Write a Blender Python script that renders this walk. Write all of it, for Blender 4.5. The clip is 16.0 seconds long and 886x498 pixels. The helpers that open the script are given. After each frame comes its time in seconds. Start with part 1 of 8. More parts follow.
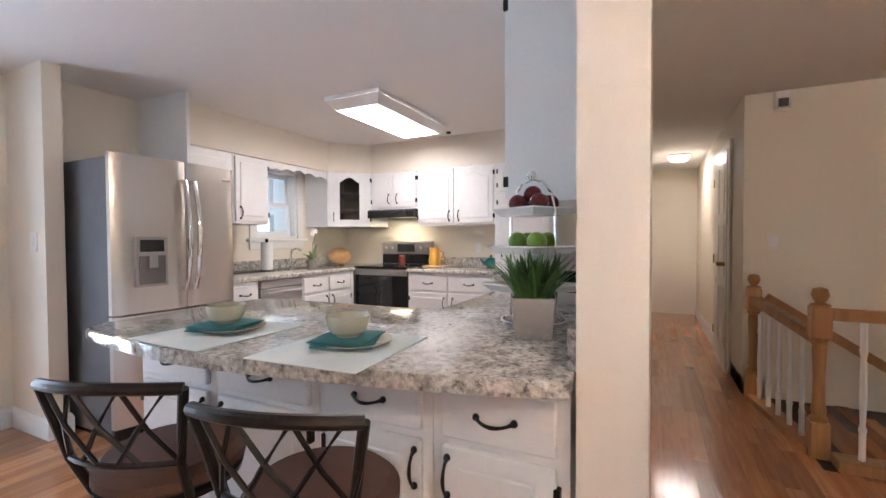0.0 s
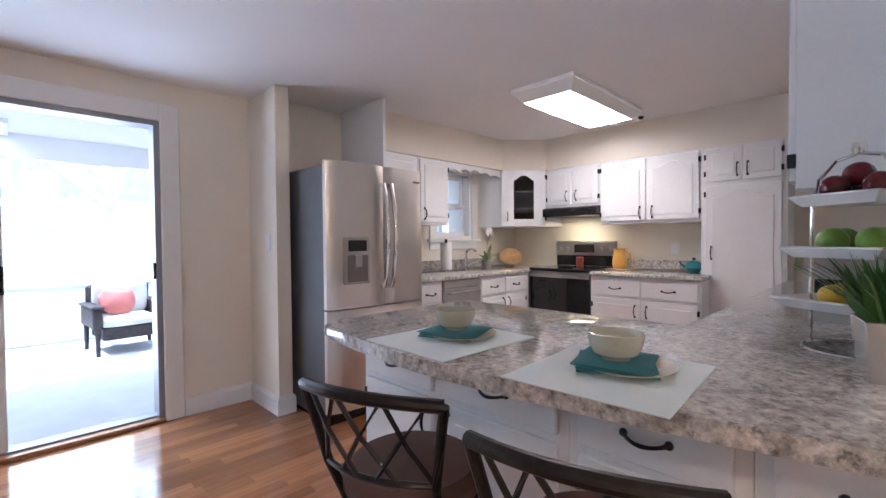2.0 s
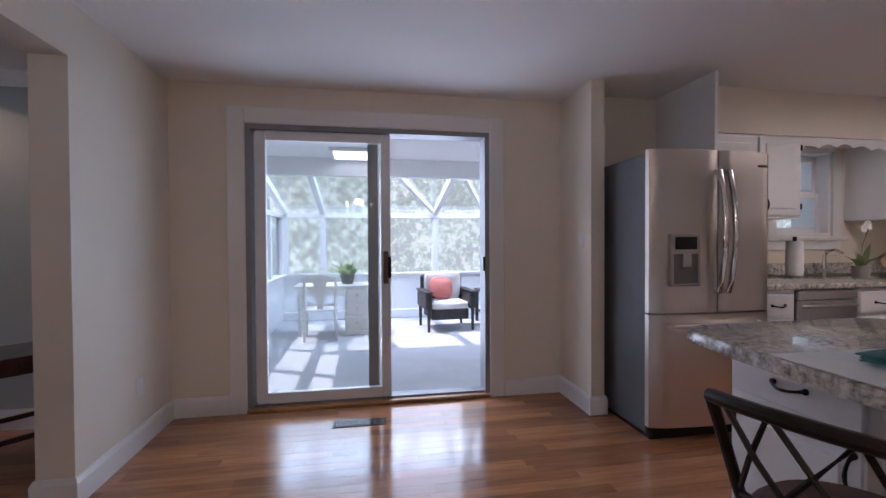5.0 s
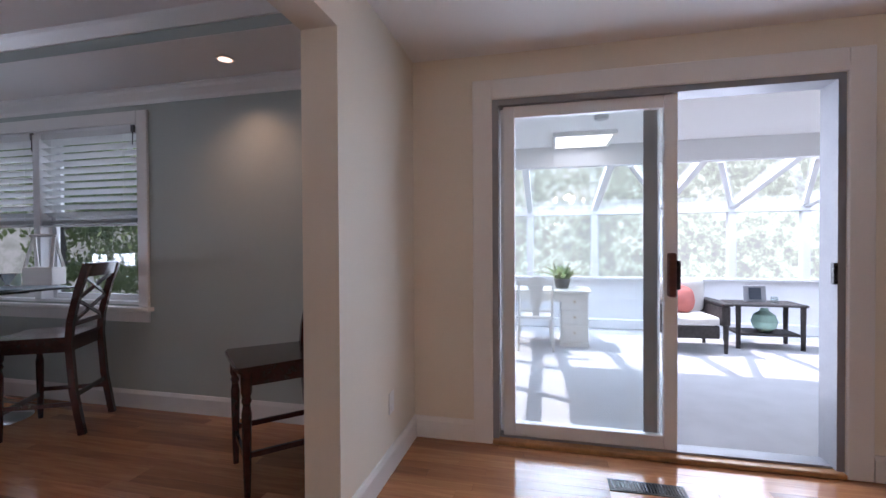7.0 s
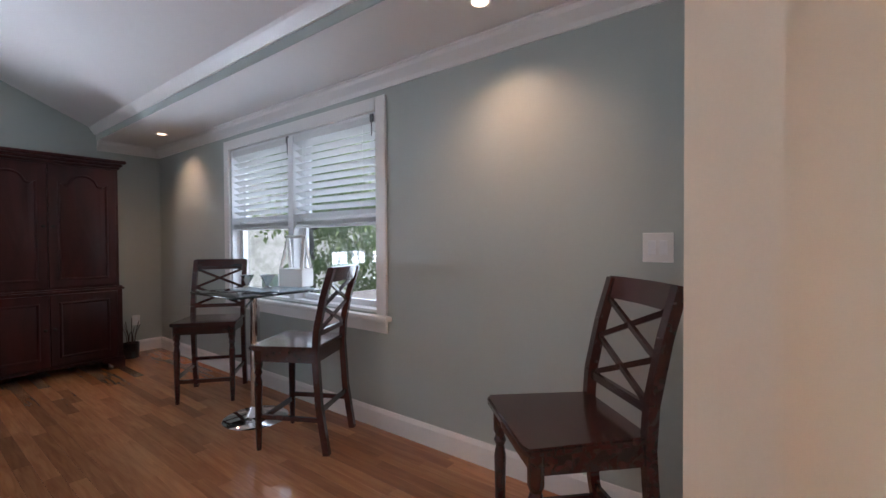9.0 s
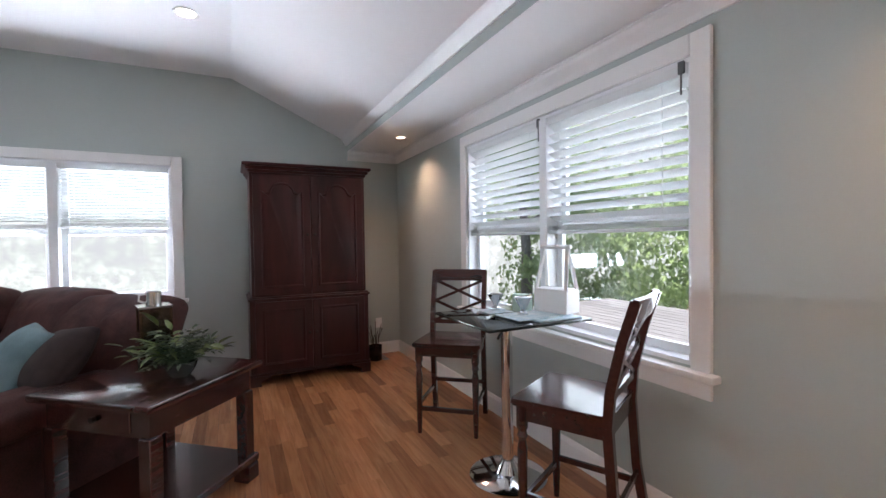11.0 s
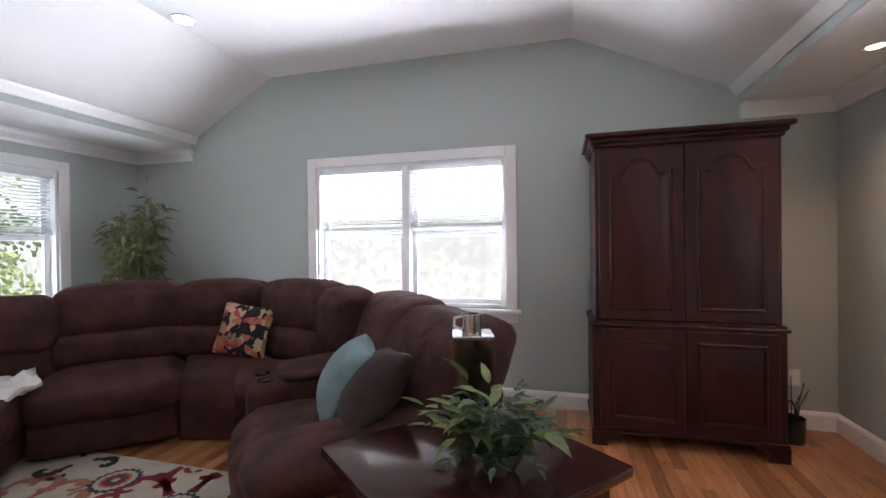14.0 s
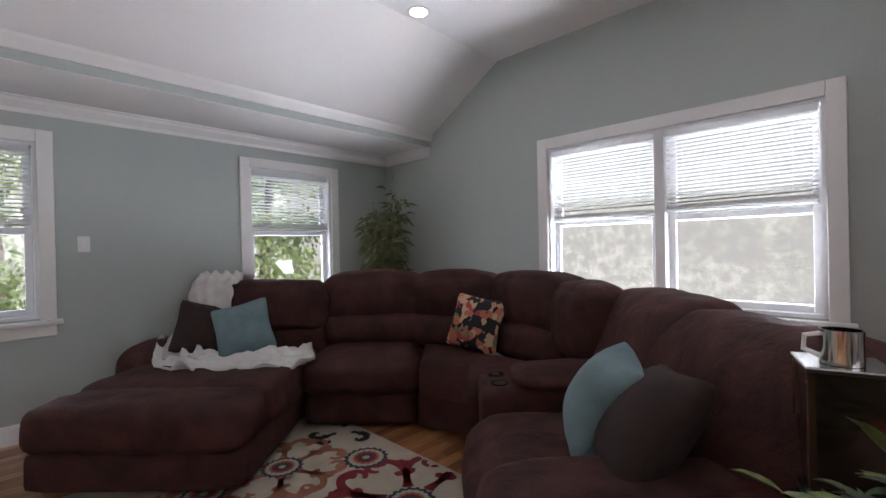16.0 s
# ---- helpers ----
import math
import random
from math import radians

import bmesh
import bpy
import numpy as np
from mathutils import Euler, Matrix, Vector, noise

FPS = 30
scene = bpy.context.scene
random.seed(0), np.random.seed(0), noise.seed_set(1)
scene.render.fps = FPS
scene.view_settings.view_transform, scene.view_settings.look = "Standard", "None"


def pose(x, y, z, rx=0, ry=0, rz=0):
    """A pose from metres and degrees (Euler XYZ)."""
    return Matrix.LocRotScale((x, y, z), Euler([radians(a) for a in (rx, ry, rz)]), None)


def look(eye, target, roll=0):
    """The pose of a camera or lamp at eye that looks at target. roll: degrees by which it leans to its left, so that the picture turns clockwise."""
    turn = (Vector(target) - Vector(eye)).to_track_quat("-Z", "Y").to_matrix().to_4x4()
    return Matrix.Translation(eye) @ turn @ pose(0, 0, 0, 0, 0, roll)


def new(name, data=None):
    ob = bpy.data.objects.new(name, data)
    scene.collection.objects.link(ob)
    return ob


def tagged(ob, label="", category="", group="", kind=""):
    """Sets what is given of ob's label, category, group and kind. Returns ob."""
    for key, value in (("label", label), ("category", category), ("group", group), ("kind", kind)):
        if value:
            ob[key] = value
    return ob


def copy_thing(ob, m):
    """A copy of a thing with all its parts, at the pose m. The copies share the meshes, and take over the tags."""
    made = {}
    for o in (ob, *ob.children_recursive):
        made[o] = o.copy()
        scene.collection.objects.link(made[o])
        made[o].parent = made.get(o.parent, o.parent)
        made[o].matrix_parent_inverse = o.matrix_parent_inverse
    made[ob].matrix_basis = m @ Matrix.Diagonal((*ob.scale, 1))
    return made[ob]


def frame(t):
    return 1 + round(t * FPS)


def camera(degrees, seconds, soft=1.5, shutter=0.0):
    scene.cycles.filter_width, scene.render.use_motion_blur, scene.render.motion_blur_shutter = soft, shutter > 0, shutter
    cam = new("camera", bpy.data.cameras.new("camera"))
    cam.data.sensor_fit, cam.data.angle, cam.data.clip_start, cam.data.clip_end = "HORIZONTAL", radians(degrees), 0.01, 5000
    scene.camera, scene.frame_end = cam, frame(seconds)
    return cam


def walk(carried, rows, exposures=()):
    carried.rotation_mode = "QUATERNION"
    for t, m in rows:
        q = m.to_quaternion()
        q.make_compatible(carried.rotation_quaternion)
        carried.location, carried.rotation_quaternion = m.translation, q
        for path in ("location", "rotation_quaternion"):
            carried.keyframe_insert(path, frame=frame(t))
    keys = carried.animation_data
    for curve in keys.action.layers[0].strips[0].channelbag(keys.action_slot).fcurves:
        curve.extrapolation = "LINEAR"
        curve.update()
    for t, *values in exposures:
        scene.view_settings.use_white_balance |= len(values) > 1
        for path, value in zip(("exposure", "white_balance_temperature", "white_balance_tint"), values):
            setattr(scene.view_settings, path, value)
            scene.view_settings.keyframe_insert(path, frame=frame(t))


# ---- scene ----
cam = camera(91.3, 16.0)
PATH = [
    (0, (0.706, 0.165, 1.228), (2.506, 1.035, 1.18), -0.3),
    (0.5, (0.716, 0.335, 1.219), (2.459, 1.316, 1.177), -0.4),
    (1, (0.721, 0.444, 1.221), (2.396, 1.536, 1.177), -0.4),
    (1.5, (0.729, 0.502, 1.222), (2.287, 1.755, 1.179), -0.4),
    (2, (0.72, 0.531, 1.226), (2.129, 1.95, 1.185), -0.5),
    (2.5, (0.693, 0.557, 1.23), (1.942, 2.118, 1.192), -0.5),
    (3, (0.673, 0.579, 1.228), (1.757, 2.259, 1.192), -0.5),
    (3.5, (0.646, 0.609, 1.224), (1.556, 2.39, 1.187), -0.4),
    (4, (0.624, 0.641, 1.22), (1.34, 2.508, 1.186), -0.4),
    (4.2, (0.615, 0.649, 1.219), (1.263, 2.541, 1.185), -0.3),
    (6.3, (0.178, 1.135, 1.181), (-0.014, 3.126, 1.159), -0.4),
    (6.5, (0.131, 1.233, 1.189), (-0.14, 3.215, 1.169), -0.3),
    (7, (-0.034, 1.393, 1.197), (-0.493, 3.34, 1.173), -0.3),
    (7.5, (-0.237, 1.561, 1.21), (-0.908, 3.445, 1.176), -0.3),
    (8, (-0.426, 1.71, 1.219), (-1.28, 3.518, 1.184), -0.4),
    (8.5, (-0.615, 1.877, 1.234), (-1.652, 3.587, 1.204), -0.3),
    (9, (-0.839, 1.978, 1.228), (-2.063, 3.56, 1.196), -0.3),
    (9.2, (-0.919, 2.006, 1.228), (-2.207, 3.536, 1.198), -0.3),
    (11.3, (-1.858, 2.252, 1.333), (-3.725, 2.966, 1.286), -1.0),
    (11.5, (-1.943, 2.284, 1.337), (-3.849, 2.887, 1.29), -1.1),
    (12, (-2.173, 2.298, 1.355), (-4.133, 2.699, 1.319), -0.9),
    (12.5, (-2.366, 2.274, 1.347), (-4.359, 2.441, 1.313), -0.9),
    (13, (-2.582, 2.215, 1.345), (-4.58, 2.139, 1.32), -0.8),
    (13.5, (-2.805, 2.184, 1.333), (-4.781, 1.88, 1.315), -0.7),
    (14, (-2.979, 2.14, 1.319), (-4.907, 1.609, 1.306), -0.6),
    (14.5, (-3.117, 2.027, 1.29), (-4.97, 1.275, 1.281), -0.6),
    (15, (-3.21, 1.938, 1.262), (-4.969, 0.986, 1.252), -0.7),
    (15.5, (-3.304, 1.877, 1.258), (-4.939, 0.726, 1.246), -0.9),
    (16, (-3.325, 1.824, 1.258), (-4.764, 0.436, 1.247), -1.2),
]
walk(cam, [(t, look(eye, target, roll)) for t, eye, target, roll in PATH],
     exposures=[(0.0, 1.14, 5650, 15), (1.0, 1.16, 5500, 14), (1.5, 1.08, 5400, 15), (2.0, 0.78, 5450, 19), (2.5, 0.3, 5550, 22), (3.5, -0.32, 5650, 26), (4.2, -0.38, 5650, 26), (6.3, -0.08, 5900, 25), (7.0, 0.05, 6050, 26), (7.5, 0.12, 6100, 28), (8.0, 0.3, 6050, 28), (8.5, 0.65, 6100, 25), (9.0, 0.98, 6100, 20), (9.2, 1.05, 6150, 20), (11.3, 1.5, 6350, 20), (12.5, 1.5, 6450, 22), (14.0, 1.62, 6600, 23), (15.0, 1.4, 6700, 24), (16.0, 1.0, 6800, 24)])


# ---- world, sun and lights ----
SUN_DIR = Vector((0.45, -0.24, -0.95)).normalized()
world = bpy.data.worlds.new("sky_world")
scene.world = world
world.use_nodes = True
wn = world.node_tree
sky = wn.nodes.new("ShaderNodeTexSky")
sky.sky_type = "NISHITA"
sky.sun_disc = False
sky.sun_elevation = math.asin(-SUN_DIR.z)
sky.sun_rotation = math.atan2(-SUN_DIR.x, -SUN_DIR.y)
wn.links.new(sky.outputs[0], wn.nodes["Background"].inputs[0])
wn.nodes["Background"].inputs[1].default_value = 0.13
sun_data = bpy.data.lights.new("sun", "SUN")
sun_data.energy, sun_data.angle, sun_data.color = 5.0, radians(0.5), (1.0, 0.95, 0.88)
sun = new("sun", sun_data)
sun.matrix_basis = look((0, 0, 30), Vector((0, 0, 30)) + SUN_DIR)


def area_lamp(name, m, w, h, power, color):
    """An area lamp that shines along its own -Z."""
    d = bpy.data.lights.new(name, "AREA")
    d.shape, d.size, d.size_y, d.energy, d.color = "RECTANGLE", w, h, power, color
    ob = new(name, d)
    ob.matrix_basis = m
    return ob


def spot_lamp(name, x, y, z, power, angle, color=(1.0, 0.62, 0.38)):
    d = bpy.data.lights.new(name, "SPOT")
    d.energy, d.spot_size, d.spot_blend, d.shadow_soft_size, d.color = power, radians(angle), 0.9, 0.04, color
    ob = new(name, d)
    ob.matrix_basis = pose(x, y, z)
    return ob


DAY = (0.80, 0.91, 1.0)
area_lamp("daylight_window_north", pose(-3.91, 4.45, 1.40, -64, 0, 0), 2.0, 1.3, 13, DAY)
area_lamp("daylight_window_west", pose(-7.0, 0.80, 0.78, 118, 0, -90), 1.8, 0.62, 92, DAY)
area_lamp("daylight_window_south", pose(-5.40, -2.62, 1.10, 112, 0, 0), 0.75, 0.6, 8, DAY)
area_lamp("daylight_window_south", pose(-3.10, -2.62, 1.10, 112, 0, 0), 0.75, 0.6, 4, DAY)
area_lamp("daylight_sliding_door", pose(0.55, 4.60, 1.15, -90, 0, 0), 1.6, 1.9, 32, DAY)
area_lamp("daylight_sunroom_roof", pose(2.4, 7.95, 2.62, -12, 0, 0), 6.6, 1.8, 270, (0.74, 0.87, 1.0))
area_lamp("kitchen_tube_lamp", pose(3.95, 2.28, 2.235), 1.0, 0.33, 52, (1.0, 0.85, 0.69))

chand = bpy.data.lights.new("chandelier_glow", "POINT")
chand.energy, chand.shadow_soft_size, chand.color = 42, 0.05, (1.0, 0.80, 0.60)
new("chandelier_glow", chand).matrix_basis = pose(0.35, -1.0, 1.98)


# ---- helpers for building ----
def box(bm, x0, y0, z0, x1, y1, z1, bevel=0.0, seg=1):
    """A box between two corners, with rounded edges where bevel is given."""
    r = bmesh.ops.create_cube(bm, size=1.0)
    for v in r["verts"]:
        v.co = Vector(((x0 + x1) / 2 + v.co.x * (x1 - x0), (y0 + y1) / 2 + v.co.y * (y1 - y0), (z0 + z1) / 2 + v.co.z * (z1 - z0)))
    if bevel:
        edges = list({e for v in r["verts"] for e in v.link_edges})
        bmesh.ops.bevel(bm, geom=edges, offset=bevel, segments=seg, profile=0.5, affect="EDGES", clamp_overlap=True)
    return bm


def rod(bm, p0, p1, r0, r1=None, seg=12):
    """A round or tapered rod between two points."""
    r1 = r0 if r1 is None else r1
    a, b = Vector(p0), Vector(p1)
    q = (b - a).to_track_quat("Z", "Y").to_matrix().to_4x4()
    m = Matrix.Translation((a + b) / 2) @ q
    bmesh.ops.create_cone(bm, cap_ends=True, segments=seg, radius1=r0, radius2=r1, depth=(b - a).length, matrix=m)
    return bm


def bar(bm, p0, p1, w, d, up=(0, 0, 1), bevel=0.0):
    """A square bar from p0 to p1; w across, d along the up direction."""
    a, b = Vector(p0), Vector(p1)
    ax = (b - a).normalized()
    side = ax.cross(Vector(up)).normalized()
    u = side.cross(ax)
    r = bmesh.ops.create_cube(bm, size=1.0)
    for v in r["verts"]:
        v.co = (a + b) / 2 + side * v.co.x * w + ax * v.co.y * (b - a).length + u * v.co.z * d
    if bevel:
        bmesh.ops.bevel(bm, geom=list({e for v in r["verts"] for e in v.link_edges}), offset=bevel, segments=1, affect="EDGES")
    return bm


def lathe(bm, profile, seg=24, cx=0.0, cy=0.0):
    """A turned shape from (radius, height) pairs."""
    rings = []
    for r, z in profile:
        if r < 1e-5:
            rings.append([bm.verts.new((cx, cy, z))])
        else:
            rings.append([bm.verts.new((cx + r * math.cos(2 * math.pi * i / seg), cy + r * math.sin(2 * math.pi * i / seg), z)) for i in range(seg)])
    for a, b in zip(rings, rings[1:]):
        for i in range(seg):
            j = (i + 1) % seg
            if len(a) == 1 and len(b) > 1:
                bm.faces.new((a[0], b[j], b[i])[::-1])
            elif len(b) == 1 and len(a) > 1:
                bm.faces.new((a[i], a[j], b[0]))
            elif len(a) > 1:
                bm.faces.new((a[i], a[j], b[j], b[i]))
    return bm


def tube(bm, pts, r, seg=8, close=False):
    """A bent tube through points; r is a number or one radius a point."""
    pts = [Vector(p) for p in pts]
    n = len(pts)
    radii = [r] * n if isinstance(r, (int, float)) else r
    rings = []
    for i, p in enumerate(pts):
        a = pts[(i - 1) % n] if close or i else pts[0]
        b = pts[(i + 1) % n] if close or i < n - 1 else pts[-1]
        q = (b - a).normalized().to_track_quat("Z", "Y")
        rings.append([bm.verts.new(p + q @ Vector((radii[i] * math.cos(2 * math.pi * k / seg), radii[i] * math.sin(2 * math.pi * k / seg), 0))) for k in range(seg)])
    pairs = list(zip(rings, rings[1:])) + ([(rings[-1], rings[0])] if close else [])
    for a, b in pairs:
        best = min(range(seg), key=lambda s: (a[0].co - b[s].co).length)
        for k in range(seg):
            bm.faces.new((a[k], a[(k + 1) % seg], b[(k + 1 + best) % seg], b[(k + best) % seg]))
    if not close:
        bm.faces.new(rings[0][::-1])
        bm.faces.new(rings[-1])
    return bm


def prism(bm, outline, z0, z1, m=None):
    """An outline in the plane, pushed from z0 to z1."""
    lo = [bm.verts.new((x, y, z0)) for x, y in outline]
    hi = [bm.verts.new((x, y, z1)) for x, y in outline]
    n = len(outline)
    bm.faces.new(lo[::-1])
    bm.faces.new(hi)
    for i in range(n):
        bm.faces.new((lo[i], lo[(i + 1) % n], hi[(i + 1) % n], hi[i]))
    if m is not None:
        bmesh.ops.transform(bm, matrix=m, verts=lo + hi)
    return bm


def cushion(bm, x0, y0, z0, x1, y1, z1, r=0.05, puff=0.02, cuts=8, seed=0, wrinkle=0.004, m=None):
    """A stuffed block: rounded edges, swollen faces and slight wrinkles."""
    g = bmesh.new()
    bmesh.ops.create_cube(g, size=2.0)
    bmesh.ops.subdivide_edges(g, edges=g.edges[:], cuts=cuts, use_grid_fill=True)
    h = Vector(((x1 - x0) / 2, (y1 - y0) / 2, (z1 - z0) / 2))
    c = Vector(((x1 + x0) / 2, (y1 + y0) / 2, (z1 + z0) / 2))
    for v in g.verts:
        u = v.co.copy()
        p = Vector((u.x * h.x, u.y * h.y, u.z * h.z))
        inner = Vector([max(-(h[i] - r), min(h[i] - r, p[i])) for i in range(3)])
        d = p - inner
        if d.length > 1e-6:
            p = inner + d.normalized() * r
        sw = [(1 - u.y ** 2) * (1 - u.z ** 2), (1 - u.x ** 2) * (1 - u.z ** 2), (1 - u.x ** 2) * (1 - u.y ** 2)]
        for i in range(3):
            if abs(u[i]) > 0.99:
                p[i] += math.copysign(puff * sw[i], u[i])
        w = (noise.noise_vector(p * 9 + Vector((seed * 3.1, seed * 1.7, 0))) + noise.noise_vector(p * 3.5 + Vector((seed, 0, seed))) * 1.5) * wrinkle
        v.co = c + p + w
    if m is not None:
        bmesh.ops.transform(g, matrix=m, verts=g.verts[:])
    me = bpy.data.meshes.new("tmp")
    g.to_mesh(me)
    g.free()
    bm.from_mesh(me)
    bpy.data.meshes.remove(me)
    return bm


def mesh_of(name, bm, material, smooth=30):
    me = bpy.data.meshes.new(name)
    bmesh.ops.recalc_face_normals(bm, faces=bm.faces[:])
    if smooth:
        lim = radians(smooth)
        for f in bm.faces:
            f.smooth = True
        for e in bm.edges:
            if len(e.link_faces) == 2 and e.calc_face_angle(0) > lim:
                e.smooth = False
    bm.to_mesh(me)
    bm.free()
    me.materials.append(material)
    return me


def part(name, bm, material, parent, label="", smooth=30):
    """One mesh as a part of a thing or of a part."""
    ob = new(name, mesh_of(name, bm, material, smooth))
    ob.parent = parent
    if label:
        ob["label"] = label
    return ob


def thing(name, label, category, group="", kind=""):
    """An empty at the base of a thing; its parts go under it."""
    return tagged(new(name), label, category, group, kind)


def solo(name, bm, material, label, category, kind="", smooth=30, group=""):
    return tagged(new(name, mesh_of(name, bm, material, smooth)), label, category, group, kind)


def B(*args, **kw):
    return box(bmesh.new(), *args, **kw)


# ---- materials ----
def material(name, color, rough=0.5, metal=0.0, var=0.08, scale=6.0, fine=80.0, bump=0.1, bump_dist=0.002, color2=None, coat=0.0, spec=0.5, stretch=(1, 1, 1), rvar=0.08):
    """A surface with variation at two scales and fine relief."""
    m = bpy.data.materials.new(name)
    m.use_nodes = True
    nt = m.node_tree
    b = nt.nodes["Principled BSDF"]
    b.inputs["Roughness"].default_value = rough
    b.inputs["Metallic"].default_value = metal
    b.inputs["Coat Weight"].default_value = coat
    b.inputs["Specular IOR Level"].default_value = spec
    tc = nt.nodes.new("ShaderNodeTexCoord")
    mp = nt.nodes.new("ShaderNodeMapping")
    mp.inputs["Scale"].default_value = stretch
    nt.links.new(tc.outputs["Object"], mp.inputs[0])
    n1 = nt.nodes.new("ShaderNodeTexNoise")
    n1.inputs["Scale"].default_value = scale
    n1.inputs["Detail"].default_value = 4
    n2 = nt.nodes.new("ShaderNodeTexNoise")
    n2.inputs["Scale"].default_value = fine
    n2.inputs["Detail"].default_value = 3
    for n in (n1, n2):
        nt.links.new(mp.outputs[0], n.inputs["Vector"])
    mix = nt.nodes.new("ShaderNodeMix")
    mix.data_type = "RGBA"
    c2 = color2 or tuple(c * (1 - var * 2) for c in color)
    mix.inputs[6].default_value = (*color, 1)
    mix.inputs[7].default_value = (*c2, 1)
    avg = nt.nodes.new("ShaderNodeMath")
    avg.operation = "MULTIPLY_ADD"
    avg.inputs[1].default_value = 0.6
    nt.links.new(n1.outputs[0], avg.inputs[0])
    half = nt.nodes.new("ShaderNodeMath")
    half.operation = "MULTIPLY"
    half.inputs[1].default_value = 0.4
    nt.links.new(n2.outputs[0], half.inputs[0])
    nt.links.new(half.outputs[0], avg.inputs[2])
    ramp = nt.nodes.new("ShaderNodeMapRange")
    ramp.inputs[1].default_value, ramp.inputs[2].default_value = 0.35, 0.65
    nt.links.new(avg.outputs[0], ramp.inputs[0])
    nt.links.new(ramp.outputs[0], mix.inputs[0])
    nt.links.new(mix.outputs[2], b.inputs["Base Color"])
    rr = nt.nodes.new("ShaderNodeMapRange")
    rr.inputs[3].default_value, rr.inputs[4].default_value = max(0.02, rough - rvar), min(1, rough + rvar)
    nt.links.new(n1.outputs[0], rr.inputs[0])
    nt.links.new(rr.outputs[0], b.inputs["Roughness"])
    if bump:
        bp = nt.nodes.new("ShaderNodeBump")
        bp.inputs["Strength"].default_value = bump
        bp.inputs["Distance"].default_value = bump_dist
        nt.links.new(n2.outputs[0], bp.inputs["Height"])
        nt.links.new(bp.outputs[0], b.inputs["Normal"])
    return m


def nodes_of(m):
    return m.node_tree, m.node_tree.nodes["Principled BSDF"]


def glass_material(name, tint=(0.96, 0.98, 0.98), rough=0.0, mirror=0.08):
    """Thin clear glass: mostly see-through, with a mirror-like sheen."""
    m = bpy.data.materials.new(name)
    m.use_nodes = True
    nt = m.node_tree
    out = nt.nodes["Material Output"]
    nt.nodes.remove(nt.nodes["Principled BSDF"])
    tr = nt.nodes.new("ShaderNodeBsdfTransparent")
    tr.inputs[0].default_value = (*tint, 1)
    gl = nt.nodes.new("ShaderNodeBsdfGlossy")
    gl.inputs["Roughness"].default_value = rough
    lw = nt.nodes.new("ShaderNodeLayerWeight")
    lw.inputs[0].default_value = 0.5
    pw = nt.nodes.new("ShaderNodeMath")
    pw.operation = "POWER"
    pw.inputs[1].default_value = 4.0
    nt.links.new(lw.outputs["Facing"], pw.inputs[0])
    fr = nt.nodes.new("ShaderNodeMapRange")
    fr.inputs[3].default_value, fr.inputs[4].default_value = 0.035, 0.6
    nt.links.new(pw.outputs[0], fr.inputs[0])
    mx = nt.nodes.new("ShaderNodeMixShader")
    nt.links.new(fr.outputs[0], mx.inputs[0])
    nt.links.new(tr.outputs[0], mx.inputs[1])
    nt.links.new(gl.outputs[0], mx.inputs[2])
    nt.links.new(mx.outputs[0], out.inputs[0])
    return m


def glow(name, color, strength):
    m = bpy.data.materials.new(name)
    m.use_nodes = True
    nt, b = nodes_of(m)
    b.inputs["Base Color"].default_value = (0.8, 0.8, 0.8, 1)
    b.inputs["Emission Color"].default_value = (*color, 1)
    b.inputs["Emission Strength"].default_value = strength
    return m


CREAM = material("cream_paint", (0.80, 0.74, 0.635), 0.6, var=0.02, scale=1.5, fine=220, bump=0.12)
GREY = material("blue_grey_paint", (0.44, 0.49, 0.465), 0.6, var=0.02, scale=1.5, fine=220, bump=0.12)
CEIL = material("ceiling_paint", (0.87, 0.86, 0.85), 0.8, var=0.015, scale=1.2, fine=150, bump=0.15)
TRIM = material("white_trim_paint", (0.82, 0.81, 0.79), 0.35, var=0.02, scale=3, fine=120, bump=0.05)
CABW = material("white_cabinet_paint", (0.82, 0.82, 0.82), 0.33, var=0.025, scale=4, fine=60, bump=0.06)
VINYL = material("white_vinyl", (0.84, 0.85, 0.86), 0.4, var=0.02, scale=3, fine=60, bump=0.03)
STEEL = material("brushed_steel", (0.66, 0.60, 0.54), 0.28, 1.0, var=0.025, scale=3, fine=160, bump=0.012, stretch=(1, 1, 0.03), rvar=0.03)
STEELH = material("brushed_steel_level", (0.60, 0.58, 0.56), 0.3, 1.0, var=0.06, scale=3, fine=160, bump=0.04, stretch=(0.03, 0.03, 1))
DKGREY = material("grey_painted_steel", (0.12, 0.12, 0.125), 0.45, 0.2, var=0.06, bump=0.05)
BLACK = material("black_plastic", (0.015, 0.015, 0.016), 0.25, var=0.1, bump=0.02)
IRON = material("black_iron", (0.018, 0.016, 0.015), 0.38, 0.6, var=0.2, scale=20, bump=0.15)
BRONZE = material("dark_bronze_metal", (0.045, 0.036, 0.031), 0.38, 0.7, var=0.2, scale=15, bump=0.1)
CHROME = material("chrome", (0.75, 0.75, 0.75), 0.08, 1.0, var=0.02, bump=0.0, rvar=0.03)
GLASS = glass_material("window_glass")
ALU = material("mill_aluminium", (0.30, 0.31, 0.33), 0.5, 0.1, var=0.05, bump=0.03)


